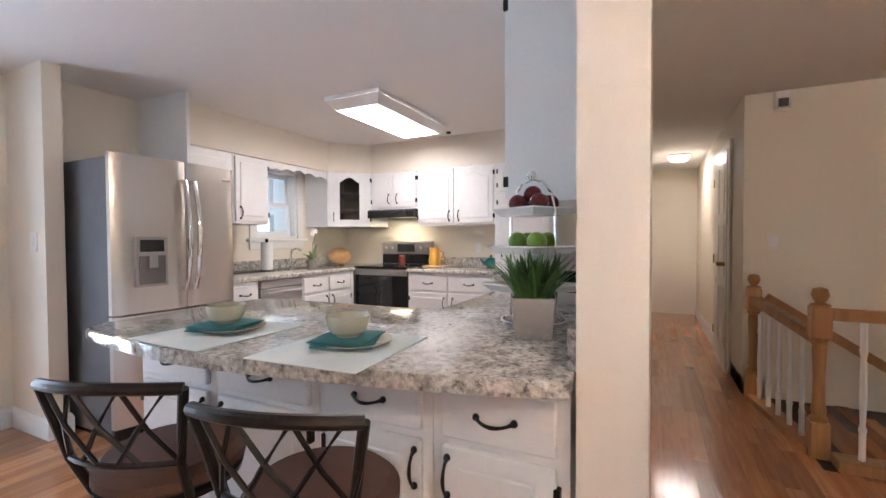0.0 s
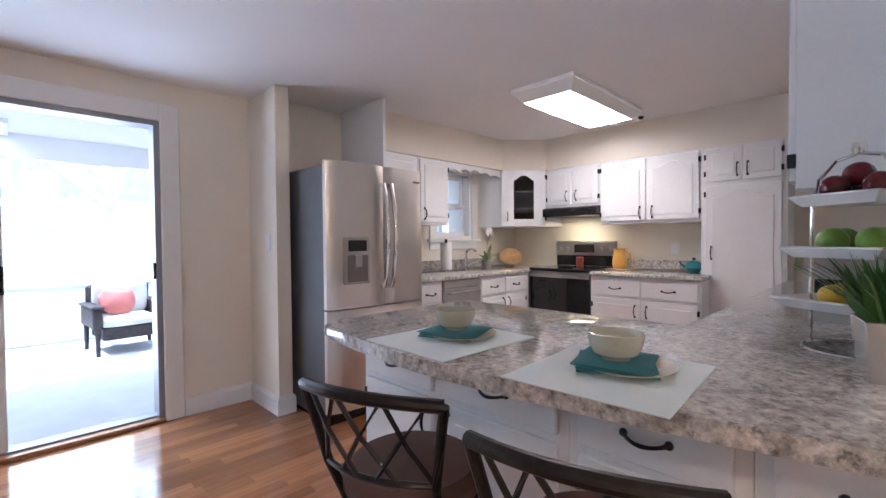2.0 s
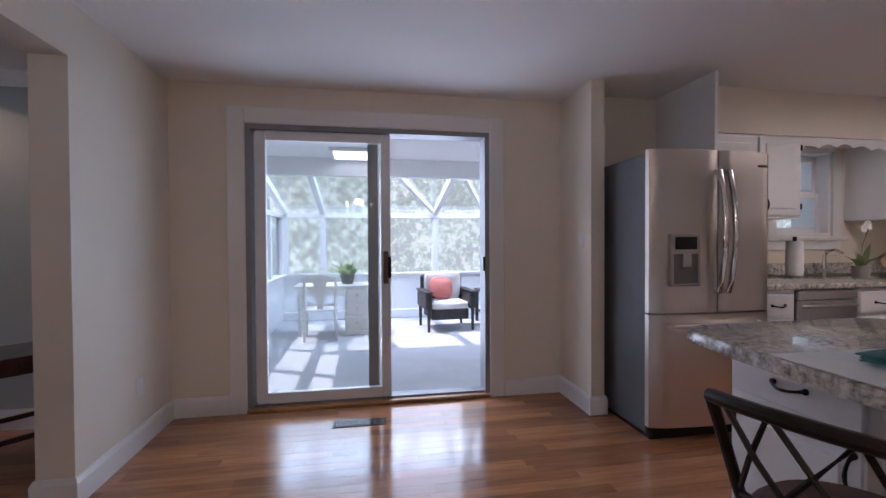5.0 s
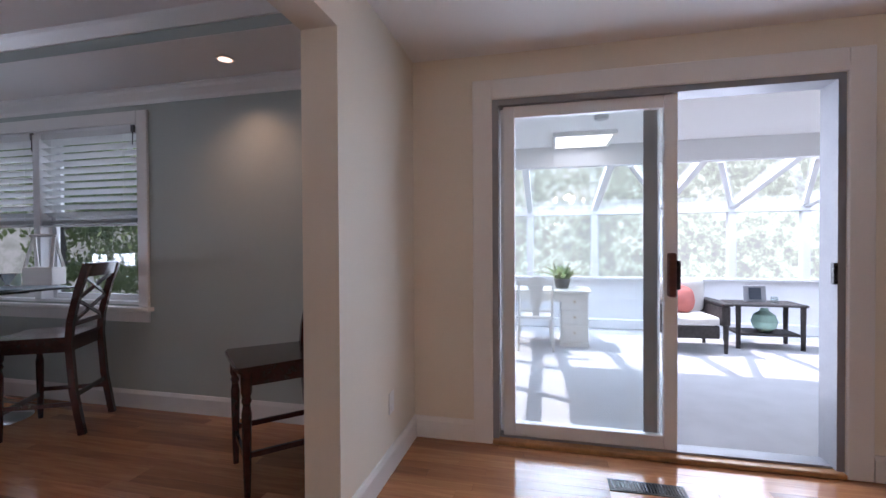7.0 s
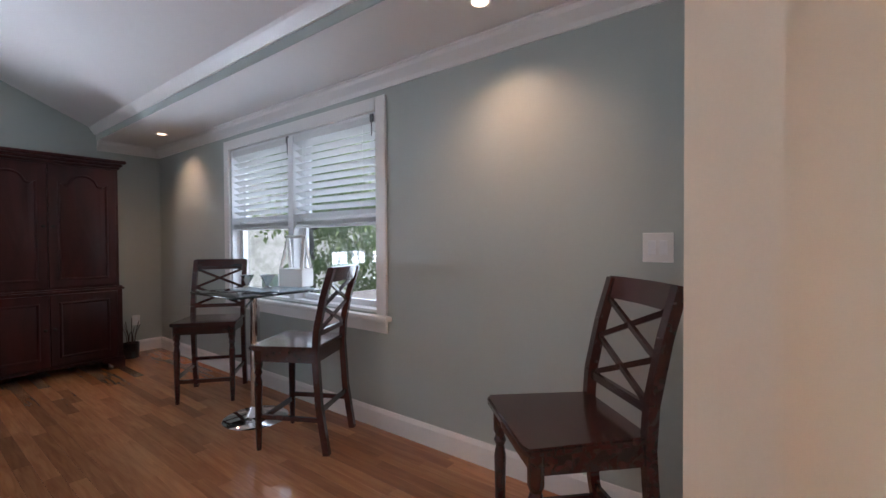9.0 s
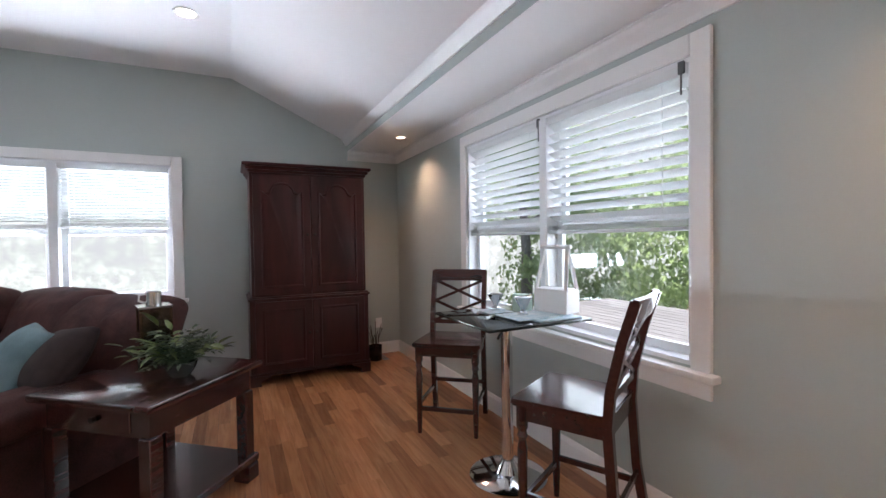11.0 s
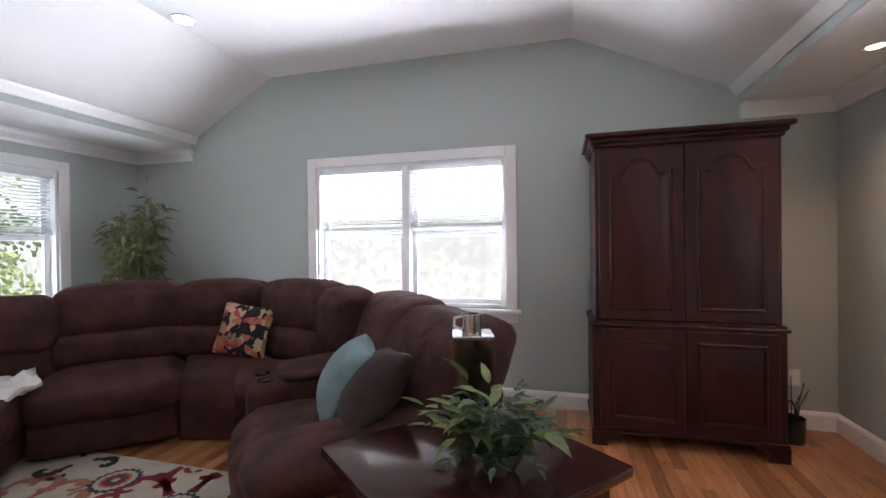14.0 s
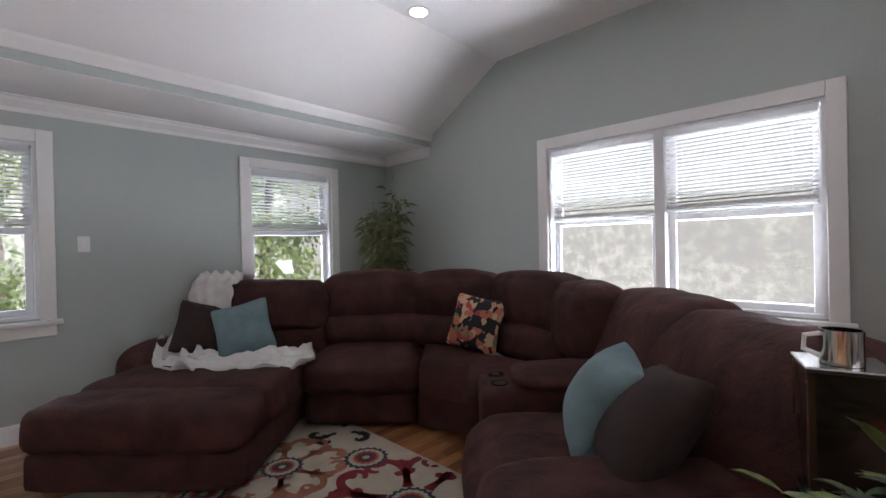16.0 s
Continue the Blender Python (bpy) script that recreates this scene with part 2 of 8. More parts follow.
def wood(name, c1, c2, rough, grain=(1.2, 14, 14), coat=0.0, island=False, jitter=0.35):
    """Wood with long grain along x; boards differ by their random number."""
    m = bpy.data.materials.new(name)
    m.use_nodes = True
    nt, b = nodes_of(m)
    b.inputs["Coat Weight"].default_value = coat
    b.inputs["Coat Roughness"].default_value = 0.08
    tc = nt.nodes.new("ShaderNodeTexCoord")
    mp = nt.nodes.new("ShaderNodeMapping")
    mp.inputs["Scale"].default_value = grain
    rnd = nt.nodes.new("ShaderNodeNewGeometry" if island else "ShaderNodeObjectInfo")
    rout = rnd.outputs["Random Per Island"] if island else rnd.outputs["Random"]
    off = nt.nodes.new("ShaderNodeVectorMath")
    off.operation = "ADD"
    sc = nt.nodes.new("ShaderNodeMath")
    sc.operation = "MULTIPLY"
    sc.inputs[1].default_value = 37.0
    nt.links.new(rout, sc.inputs[0])
    cb = nt.nodes.new("ShaderNodeCombineXYZ")
    for i in range(3):
        nt.links.new(sc.outputs[0], cb.inputs[i])
    nt.links.new(tc.outputs["Object"], off.inputs[0])
    nt.links.new(cb.outputs[0], off.inputs[1])
    nt.links.new(off.outputs[0], mp.inputs[0])
    n1 = nt.nodes.new("ShaderNodeTexNoise")
    n1.inputs["Scale"].default_value = 3.0
    n1.inputs["Detail"].default_value = 6
    n1.inputs["Distortion"].default_value = 0.6
    nt.links.new(mp.outputs[0], n1.inputs["Vector"])
    mix = nt.nodes.new("ShaderNodeMix")
    mix.data_type = "RGBA"
    mix.inputs[6].default_value = (*c1, 1)
    mix.inputs[7].default_value = (*c2, 1)
    ra = nt.nodes.new("ShaderNodeMapRange")
    ra.inputs[1].default_value, ra.inputs[2].default_value = 0.3, 0.7
    nt.links.new(n1.outputs[0], ra.inputs[0])
    nt.links.new(ra.outputs[0], mix.inputs[0])
    hv = nt.nodes.new("ShaderNodeHueSaturation")
    jv = nt.nodes.new("ShaderNodeMapRange")
    jv.inputs[3].default_value, jv.inputs[4].default_value = 1 - jitter, 1 + jitter
    nt.links.new(rout, jv.inputs[0])
    nt.links.new(jv.outputs[0], hv.inputs["Value"])
    nt.links.new(mix.outputs[2], hv.inputs["Color"])
    nt.links.new(hv.outputs[0], b.inputs["Base Color"])
    rr = nt.nodes.new("ShaderNodeMapRange")
    rr.inputs[3].default_value, rr.inputs[4].default_value = rough * 0.8, rough * 1.3
    nt.links.new(n1.outputs[0], rr.inputs[0])
    nt.links.new(rr.outputs[0], b.inputs["Roughness"])
    bp = nt.nodes.new("ShaderNodeBump")
    bp.inputs["Strength"].default_value = 0.08
    bp.inputs["Distance"].default_value = 0.001
    nt.links.new(n1.outputs[0], bp.inputs["Height"])
    nt.links.new(bp.outputs[0], b.inputs["Normal"])
    return m


OAK_FLOOR = wood("oak_floor_board", (0.45, 0.21, 0.095), (0.32, 0.135, 0.06), 0.15, coat=0.3, jitter=0.32)
OAK_REST = wood("oak_floor_rest", (0.45, 0.21, 0.095), (0.32, 0.135, 0.06), 0.15, coat=0.3, island=True, jitter=0.32)
CHERRY = wood("cherry_wood", (0.055, 0.012, 0.010), (0.021, 0.0052, 0.0045), 0.36, grain=(3, 3, 0.5), coat=0.0, jitter=0.1)
CHERRY.node_tree.nodes["Principled BSDF"].inputs["Specular IOR Level"].default_value = 0.28
ESPRESSO = wood("dark_cherry_wood", (0.062, 0.017, 0.013), (0.036, 0.010, 0.008), 0.2, coat=0.4, jitter=0.1)
OAK = wood("golden_oak", (0.42, 0.22, 0.085), (0.30, 0.14, 0.05), 0.3, grain=(8, 8, 0.8), jitter=0.1)
MAPLE = wood("maple_panel", (0.62, 0.42, 0.24), (0.52, 0.33, 0.18), 0.35, grain=(6, 6, 0.6), jitter=0.05)

# ---- plan (metres) ----
XW, XE = -6.60, 5.27          # west wall of the living room, east wall of the kitchen
YN, YS = 3.98, -2.25          # north wall, south wall of the living room
YK = 3.81                     # north wall of the kitchen
HC = 2.32                     # flat ceiling
HV = 2.97                     # flat part of the vault
DIV0, DIV1 = -0.99, -0.83     # the wall between the dining area and the living room


def wall_x(name, x0, x1, y0, y1, z0, z1, holes, mat, label):
    """A wall along x, with openings (x0, x1, z0, z1) that go through it."""
    bm = bmesh.new()
    x = x0
    for a, b, c, d in sorted(holes):
        box(bm, x, y0, z0, a, y1, z1)
        if c > z0:
            box(bm, a, y0, z0, b, y1, c)
        if d < z1:
            box(bm, a, y0, d, b, y1, z1)
        x = b
    box(bm, x, y0, z0, x1, y1, z1)
    return solo(name, bm, mat, label, "wall", "structure", smooth=0)


def wall_y(name, y0, y1, x0, x1, z0, z1, holes, mat, label):
    """A wall along y, with openings (y0, y1, z0, z1)."""
    bm = bmesh.new()
    y = y0
    for a, b, c, d in sorted(holes):
        box(bm, x0, y, z0, x1, a, z1)
        if c > z0:
            box(bm, x0, a, z0, x1, b, c)
        if d < z1:
            box(bm, x0, a, d, x1, b, z1)
        y = b
    box(bm, x0, y, z0, x1, y1, z1)
    return solo(name, bm, mat, label, "wall", "structure", smooth=0)


W1 = (-4.90, -2.93, 0.76, 2.09)     # north window of the living room
W2 = (-0.08, 1.69, 0.80, 2.06)      # west window
W3 = (-5.83, -4.98, 0.82, 2.03)     # south windows
W4 = (-3.535, -2.68, 0.82, 2.03)
DR = (-0.34, 1.44, 0.0, 2.05)       # sliding door
KW = (3.86, 4.42, 1.25, 1.96)       # kitchen window

wall_x("wall_north_living", XW - 0.15, (DIV0 + DIV1) / 2, YN, YN + 0.15, 0, 3.3, [W1], GREY, "blue-grey painted wall with a wide window")
wall_x("wall_north_dining", (DIV0 + DIV1) / 2, 2.07, YN, YN + 0.15, 0, 2.6, [DR], CREAM, "cream painted wall with a sliding glass door")
wall_x("wall_north_kitchen", 2.07, XE + 0.15, YK, YN + 0.15, 0, 2.6, [KW], CREAM, "cream painted kitchen wall with a small window")
wall_y("wall_west", YS - 0.15, YN, XW - 0.15, XW, 0, 3.3, [W2], GREY, "blue-grey gable wall with a double window")
wall_x("wall_south_living", XW - 0.15, DIV1, YS - 0.15, YS, 0, 3.3, [W3, W4], GREY, "blue-grey painted wall with two windows")
wall_y("wall_divider", 2.97, YN, DIV0, DIV1, 0, 2.6, [], CREAM, "cream painted wall end beside the wide opening")
wall_y("wall_divider_header", 0.45, 2.97, DIV0, DIV1, 2.06, 2.6, [], CREAM, "cream painted header over the wide opening")
# out of view; its length is made up to hold back the chandelier light
wall_y("wall_divider_south_unseen", YS, 0.45, DIV0, DIV1, 0, 2.6, [], CREAM, "unseen cream wall, lengthened to block the chandelier light")
wall_y("wall_fridge_stub", 3.50, YN, 2.03, 2.13, 0, 2.4, [], CREAM, "cream painted wall return beside the fridge")
wall_y("wall_east_kitchen", 0.30, YK, XE, XE + 0.15, 0, 2.6, [], CREAM, "cream painted kitchen wall behind the stove")
wall_x("wall_kitchen_hall", 1.72, 9.5, 0.17, 0.32, 0, 2.6, [], CREAM, "cream painted wall end beside the counter")
wall_x("wall_hall_south", 4.75, 9.5, -0.62, -0.47, 0, 2.6, [], CREAM, "cream painted hallway wall")
wall_y("wall_stair_back", -3.0, -0.62, 4.75, 4.9, -1.2, 2.6, [], CREAM, "cream painted wall behind the stairs")
wall_y("wall_hall_end", -0.47, 0.17, 8.6, 8.75, 0, 2.6, [], CREAM, "cream painted end of the hallway")
wall_x("wall_south_dining", DIV1, 4.75, -3.15, -3.0, -1.2, 2.6, [], CREAM, "cream painted wall of the entry")

# ceilings
solo("ceiling_dining", B(DIV1, -3.0, HC, 9.5, YN, HC + 0.1), CEIL, "flat white painted ceiling", "ceiling", "structure", 0)
bm = bmesh.new()
YA, YB = 3.39, -1.50
prof = [(YN, 2.325), (YA, 2.325), (YA, 2.43), (2.23, HV), (-0.58, HV), (YB, 2.43), (YB, 2.325), (YS, 2.325)]
x0, x1 = XW, DIV0
va = [(bm.verts.new((x0, y, z)), bm.verts.new((x1, y, z))) for y, z in prof]
vb = [(bm.verts.new((x0, y, z + 0.12)), bm.verts.new((x1, y, z + 0.12))) for y, z in prof]
for i in range(len(prof) - 1):
    bm.faces.new((va[i][0], va[i][1], va[i + 1][1], va[i + 1][0]))
    bm.faces.new((vb[i][0], vb[i + 1][0], vb[i + 1][1], vb[i][1]))
solo("ceiling_living", bm, CEIL, "white vaulted ceiling over lowered edges", "ceiling", "structure", 0)
# the lowered edges of the vault are painted like the walls
solo("soffit_face_north", B(XW, YA - 0.006, 2.327, DIV0, YA - 0.002, 2.45), GREY, "blue-grey painted soffit face", "wall", "structure", 0)
solo("soffit_face_south", B(XW, YB + 0.002, 2.327, DIV0, YB + 0.006, 2.45), GREY, "blue-grey painted soffit face", "wall", "structure", 0)
wall_y("wall_gable_east", YS, YN, DIV0 - 0.01, DIV0, 2.32, 3.3, [], GREY, "blue-grey gable above the wide opening")

# ground and sunroom shell
GRASS = material("grass_ground", (0.20, 0.22, 0.13), 0.9, var=0.3, scale=0.6, fine=12, bump=0.6, bump_dist=0.05)
solo("ground", B(-300, -300, -0.62, 300, 300, -0.5), GRASS, "grassy ground outside the house", "ground", "structure", 0)
SUNX0, SUNX1, SUNY = -0.97, 6.0, 8.92
ZF = -0.20                    # the sunroom floor lies one step down
CARPET = material("pale_carpet", (0.55, 0.55, 0.56), 0.95, var=0.06, scale=4, fine=400, bump=0.5, bump_dist=0.004)
solo("floor_sunroom", B(SUNX0 - 0.1, YN + 0.15, ZF - 0.1, SUNX1 + 0.1, SUNY + 0.1, ZF), CARPET, "pale grey sunroom carpet", "floor", "structure", 0)
solo("step_riser", B(SUNX0 - 0.1, YN + 0.022, -0.5, SUNX1 + 0.1, YN + 0.149, -0.002), VINYL, "white riser down from the sliding door", "step", "structure", 0)
wall_x("wall_sunroom_north", SUNX0 - 0.1, SUNX1 + 0.1, SUNY, SUNY + 0.1, -0.5, 0.60, [], VINYL, "low white sunroom wall under the glass")
wall_y("wall_sunroom_west", YN + 0.15, SUNY, SUNX0 - 0.1, SUNX0, -0.5, 0.60, [], VINYL, "low white sunroom wall under the glass")
wall_y("wall_sunroom_east", YN + 0.15, SUNY, SUNX1, SUNX1 + 0.1, -0.5, 0.60, [], VINYL, "low white sunroom wall under the glass")
BEAMY = 6.95
solo("ceiling_sunroom", B(SUNX0 - 0.1, YN + 0.15, 2.39, SUNX1 + 0.1, BEAMY, 2.49), CEIL, "white flat sunroom ceiling", "ceiling", "structure", 0)
solo("beam_sunroom", B(SUNX0 - 0.1, BEAMY, 2.14, SUNX1 + 0.1, BEAMY + 0.12, 2.49), VINYL, "white sunroom header beam", "beam", "structure", 0)
solo("baseboard_sunroom", B(SUNX0, SUNY - 0.10, ZF, SUNX1, SUNY - 0.002, ZF + 0.16, 0.012), VINYL, "white baseboard heater along the low wall", "trim", "structure", 0)

# ---- trim: baseboards, casings, crown ----
def run_profile(bm, pts, prof):
    """A moulding along points on the floor plan; prof holds (out, up) pairs, out to the left of the way."""
    n = len(pts)
    rings = []
    for i, p in enumerate(pts):
        p = Vector((p[0], p[1], 0))
        d0 = (Vector((*pts[i], 0)) - Vector((*pts[i - 1], 0))).normalized() if i else None
        d1 = (Vector((*pts[i + 1], 0)) - Vector((*pts[i], 0))).normalized() if i < n - 1 else None
        a = d0 or d1
        b = d1 or d0
        na, nb = Vector((-a.y, a.x, 0)), Vector((-b.y, b.x, 0))
        m = (na + nb).normalized()
        m = m / max(0.3, m.dot(na))
        rings.append([bm.verts.new(p + m * o + Vector((0, 0, z))) for o, z in prof])
    k = len(prof)
    for a, b in zip(rings, rings[1:]):
        for j in range(k):
            bm.faces.new((a[j], a[(j + 1) % k], b[(j + 1) % k], b[j]))
    bm.faces.new(rings[0][::-1])
    bm.faces.new(rings[-1])
    return bm


BASE = [(0.0, 0.0), (0.018, 0.0), (0.018, 0.105), (0.010, 0.125), (0.006, 0.13), (0.0, 0.13)]
CROWN = [(0.0, -0.10), (0.012, -0.10), (0.02, -0.075), (0.055, -0.035), (0.062, -0.012), (0.075, -0.008), (0.075, 0.0), (0.0, 0.0)]


def moulding(name, pts, prof, z, label, reverse=False):
    if reverse:
        pts = pts[::-1]
    return solo(name, run_profile(bmesh.new(), pts, [(o, u + z) for o, u in prof]), TRIM, label, "trim", "structure", smooth=0)


moulding("baseboard", [(-0.45, YN), (DIV1, YN), (DIV1, 2.97), (DIV0, 2.97), (DIV0, YN), (XW, YN), (XW, YS), (DIV0, YS)], BASE, 0.0, "white painted baseboard")
moulding("baseboard", [(2.13, 3.60), (2.13, 3.50), (2.03, 3.50), (2.03, YN), (1.56, YN)], BASE, 0.0, "white painted baseboard")
moulding("baseboard", [(4.75, -0.62), (4.75, -0.47), (5.30, -0.47)], BASE, 0.0, "white painted baseboard", True)
moulding("baseboard", [(6.25, -0.47), (8.6, -0.47)], BASE, 0.0, "white painted baseboard", False)
moulding("crown", [(DIV0, YN), (XW, YN), (XW, YA)], CROWN, 2.323, "white crown moulding under the soffit")
moulding("crown", [(XW, YB), (XW, YS), (DIV0, YS)], CROWN, 2.323, "white crown moulding under the soffit")
UPCROWN = [(0.0, -0.005), (0.014, -0.005), (0.03, 0.02), (0.05, 0.05), (0.06, 0.07), (0.0, 0.075)]
bm = run_profile(bmesh.new(), [(DIV0, YA - 0.007), (XW, YA - 0.007)], [(o, u + 2.392) for o, u in UPCROWN])
solo("crown", bm, TRIM, "white moulding along the upper edge of the soffit", "trim", "structure", smooth=0)
bm = run_profile(bmesh.new(), [(XW, YB + 0.007), (DIV0, YB + 0.007)], [(o, u + 2.392) for o, u in UPCROWN])
solo("crown", bm, TRIM, "white moulding along the upper edge of the soffit", "trim", "structure", smooth=0)

# ---- windows ----
SLAT = material("white_blind_slat", (0.80, 0.80, 0.79), 0.45, var=0.03, scale=8, fine=60, bump=0.03)
nt_, b_ = nodes_of(SLAT)
tl_ = nt_.nodes.new("ShaderNodeBsdfTranslucent")
tl_.inputs[0].default_value = (0.78, 0.80, 0.80, 1)
mx_ = nt_.nodes.new("ShaderNodeMixShader")
mx_.inputs[0].default_value = 0.35
nt_.links.new(b_.outputs[0], mx_.inputs[1])
nt_.links.new(tl_.outputs[0], mx_.inputs[2])
nt_.links.new(mx_.outputs[0], nt_.nodes["Material Output"].inputs[0])


def window_unit(name, m, w, h, lights, label, deep=0.15, apron=True):
    """A double-hung window in local x (along the wall) and z, the room at -y. The opening is w by h, from (0, 0)."""
    t = thing(name, label, "window", kind="structure")
    c = 0.09
    cas = bmesh.new()
    box(cas, -c, -0.022, -0.01, 0, 0, h + c, 0.004)
    box(cas, w, -0.022, -0.01, w + c, 0, h + c, 0.004)
    box(cas, 0, -0.024, h, w, 0, h + c, 0.004)
    part("casing", cas, TRIM, t)
    part("window_sill", B(-c - 0.03, -0.055, -0.045, w + c + 0.03, 0.03, -0.012, 0.006, 2), TRIM, t)
    if apron:
        part("apron", B(-c, -0.02, -0.125, w + c, 0, -0.046, 0.004), TRIM, t)
    jm = bmesh.new()
    box(jm, 0, 0, 0, 0.02, deep, h)
    box(jm, w - 0.02, 0, 0, w, deep, h)
    box(jm, 0.02, 0, h - 0.02, w - 0.02, deep, h)
    box(jm, 0.02, 0, 0, w - 0.02, deep, 0.02)
    part("jamb", jm, VINYL, t)
    lw = (w - 0.04 - 0.07 * (lights - 1)) / lights
    for k in range(lights):
        a = 0.02 + k * (lw + 0.07)
        if k:
            part("mullion", B(a - 0.07, -0.01, 0.02, a, deep - 0.02, h - 0.02, 0.004), VINYL, t)
        for z0, z1, y in ((0.02, h * 0.52, 0.075), (h * 0.48, h - 0.02, 0.11)):
            f = bmesh.new()
            s = 0.045
            box(f, a, y, z0, a + s, y + 0.03, z1, 0.003)
            box(f, a + lw - s, y, z0, a + lw, y + 0.03, z1, 0.003)
            box(f, a + s, y, z0, a + lw - s, y + 0.03, z0 + s, 0.003)
            box(f, a + s, y, z1 - s, a + lw - s, y + 0.03, z1, 0.003)
            sash = part("sash", f, VINYL, t)
            pane = part("pane", B(a + s, y + 0.012, z0 + s, a + lw - s, y + 0.016, z1 - s), GLASS, sash, smooth=0)
            pane.visible_shadow = False
    t.matrix_basis = m
    return t


def blind(m, w, drop, label, pitch=0.043, depth=0.05, tilt=-38, sag=0.0):
    """A raised slatted blind hung from (0, 0) along x, down by drop; the room at -y."""
    t = thing("window_blind", label, "window blind")
    part("headrail", B(0, -0.03, -0.055, w, 0.03, 0, 0.004), SLAT, t)
    if depth > 0.04:
        part("end_bracket", B(w - 0.035, -0.045, -0.05, w - 0.005, -0.031, 0.004, 0.003), DKGREY, t, "dark metal bracket")
        part("tilt_cord", rod(bmesh.new(), (w - 0.02, -0.04, -0.05), (w - 0.02, -0.04, -0.14), 0.004, seg=6), DKGREY, t)
    stack = 0.055
    n = int((drop - 0.055 - stack) / pitch)
    g = bmesh.new()
    prof = [(-depth / 2, -0.002), (0, 0.0025), (depth / 2, -0.002)]
    top = [[g.verts.new((x, y, z + 0.0013)) for y, z in prof] for x in (0.006, w - 0.006)]
    low = [[g.verts.new((x, y, z - 0.0013)) for y, z in prof] for x in (0.006, w - 0.006)]
    for i in range(2):
        g.faces.new((top[0][i], top[1][i], top[1][i + 1], top[0][i + 1]))
        g.faces.new((low[0][i + 1], low[1][i + 1], low[1][i], low[0][i]))
    for e in (0, 2):
        g.faces.new((top[0][e], low[0][e], low[1][e], top[1][e]))
    me = mesh_of("slat", g, SLAT, 60)
    for i in range(n):
        s = new("slat", me)
        s.parent = t
        s.matrix_basis = pose(0, 0, -0.075 - i * pitch, tilt + random.uniform(-2, 2), sag * i / n)
    g = bmesh.new()
    for i in range(6):
        box(g, 0.006, -depth / 2, -drop + 0.022 + i * 0.005, w - 0.006, depth / 2, -drop + 0.0245 + i * 0.005)
    st = part("stacked_slats", g, SLAT, t)
    rail = part("bottom_rail", B(0.004, -0.027, -drop - 0.002, w - 0.004, 0.027, -drop + 0.018, 0.004), SLAT, t)
    for x in (0.12, w - 0.12):
        part("ladder_cord", rod(bmesh.new(), (x, -depth / 2, -0.05), (x, -depth / 2, -drop), 0.0015, seg=6), SLAT, t)
    t.matrix_basis = m
    return t


def at_wall(side, a, z):
    """The pose of a window's lower left corner, seen from the room, on each wall."""
    if side == "north":
        return pose(a, YN, z)
    if side == "west":
        return pose(XW, a, z, 0, 0, 90)
    return pose(a, YS, z, 0, 0, 180)


h1 = W1[3] - W1[2]
window_unit("window_1", at_wall("north", W1[0], W1[2]), W1[1] - W1[0], h1, 2, "white double window with its blinds half raised")
window_unit("window_2", at_wall("west", W2[0], W2[2]), W2[1] - W2[0], W2[3] - W2[2], 2, "white double window bright with daylight")
window_unit("window_3", at_wall("south", W3[1], W3[2]), W3[1] - W3[0], W3[3] - W3[2], 1, "white single window behind the sofa")
window_unit("window_4", at_wall("south", W4[1], W4[2]), W4[1] - W4[0], W4[3] - W4[2], 1, "white single window in the grey wall")
lw1 = (W1[1] - W1[0] - 0.11) / 2
for k in range(2):
    blind(pose(W1[0] + 0.03 + k * (lw1 + 0.05), YN + 0.035, W1[3] - 0.012), lw1, 0.73, "white slatted blind raised above the table", pitch=0.056, depth=0.060, tilt=-30)
lw2 = (W2[1] - W2[0] - 0.11) / 2
for k, sg in ((0, 0.15), (1, 0.9)):
    blind(pose(XW - 0.035, W2[0] + 0.03 + k * (lw2 + 0.05), W2[3] - 0.012, 0, 0, 90), lw2, 0.60 - 0.02 * k, "white slatted blind half raised, hanging slightly uneven", pitch=0.026, depth=0.026, tilt=-16, sag=-sg)
for w, d in ((W3, 0.56), (W4, 0.56)):
    blind(pose(w[1] - 0.03, YS - 0.035, w[3] - 0.012, 0, 0, 180), w[1] - w[0] - 0.06, d, "white slatted blind raised half way", pitch=0.03, depth=0.03, tilt=-16)

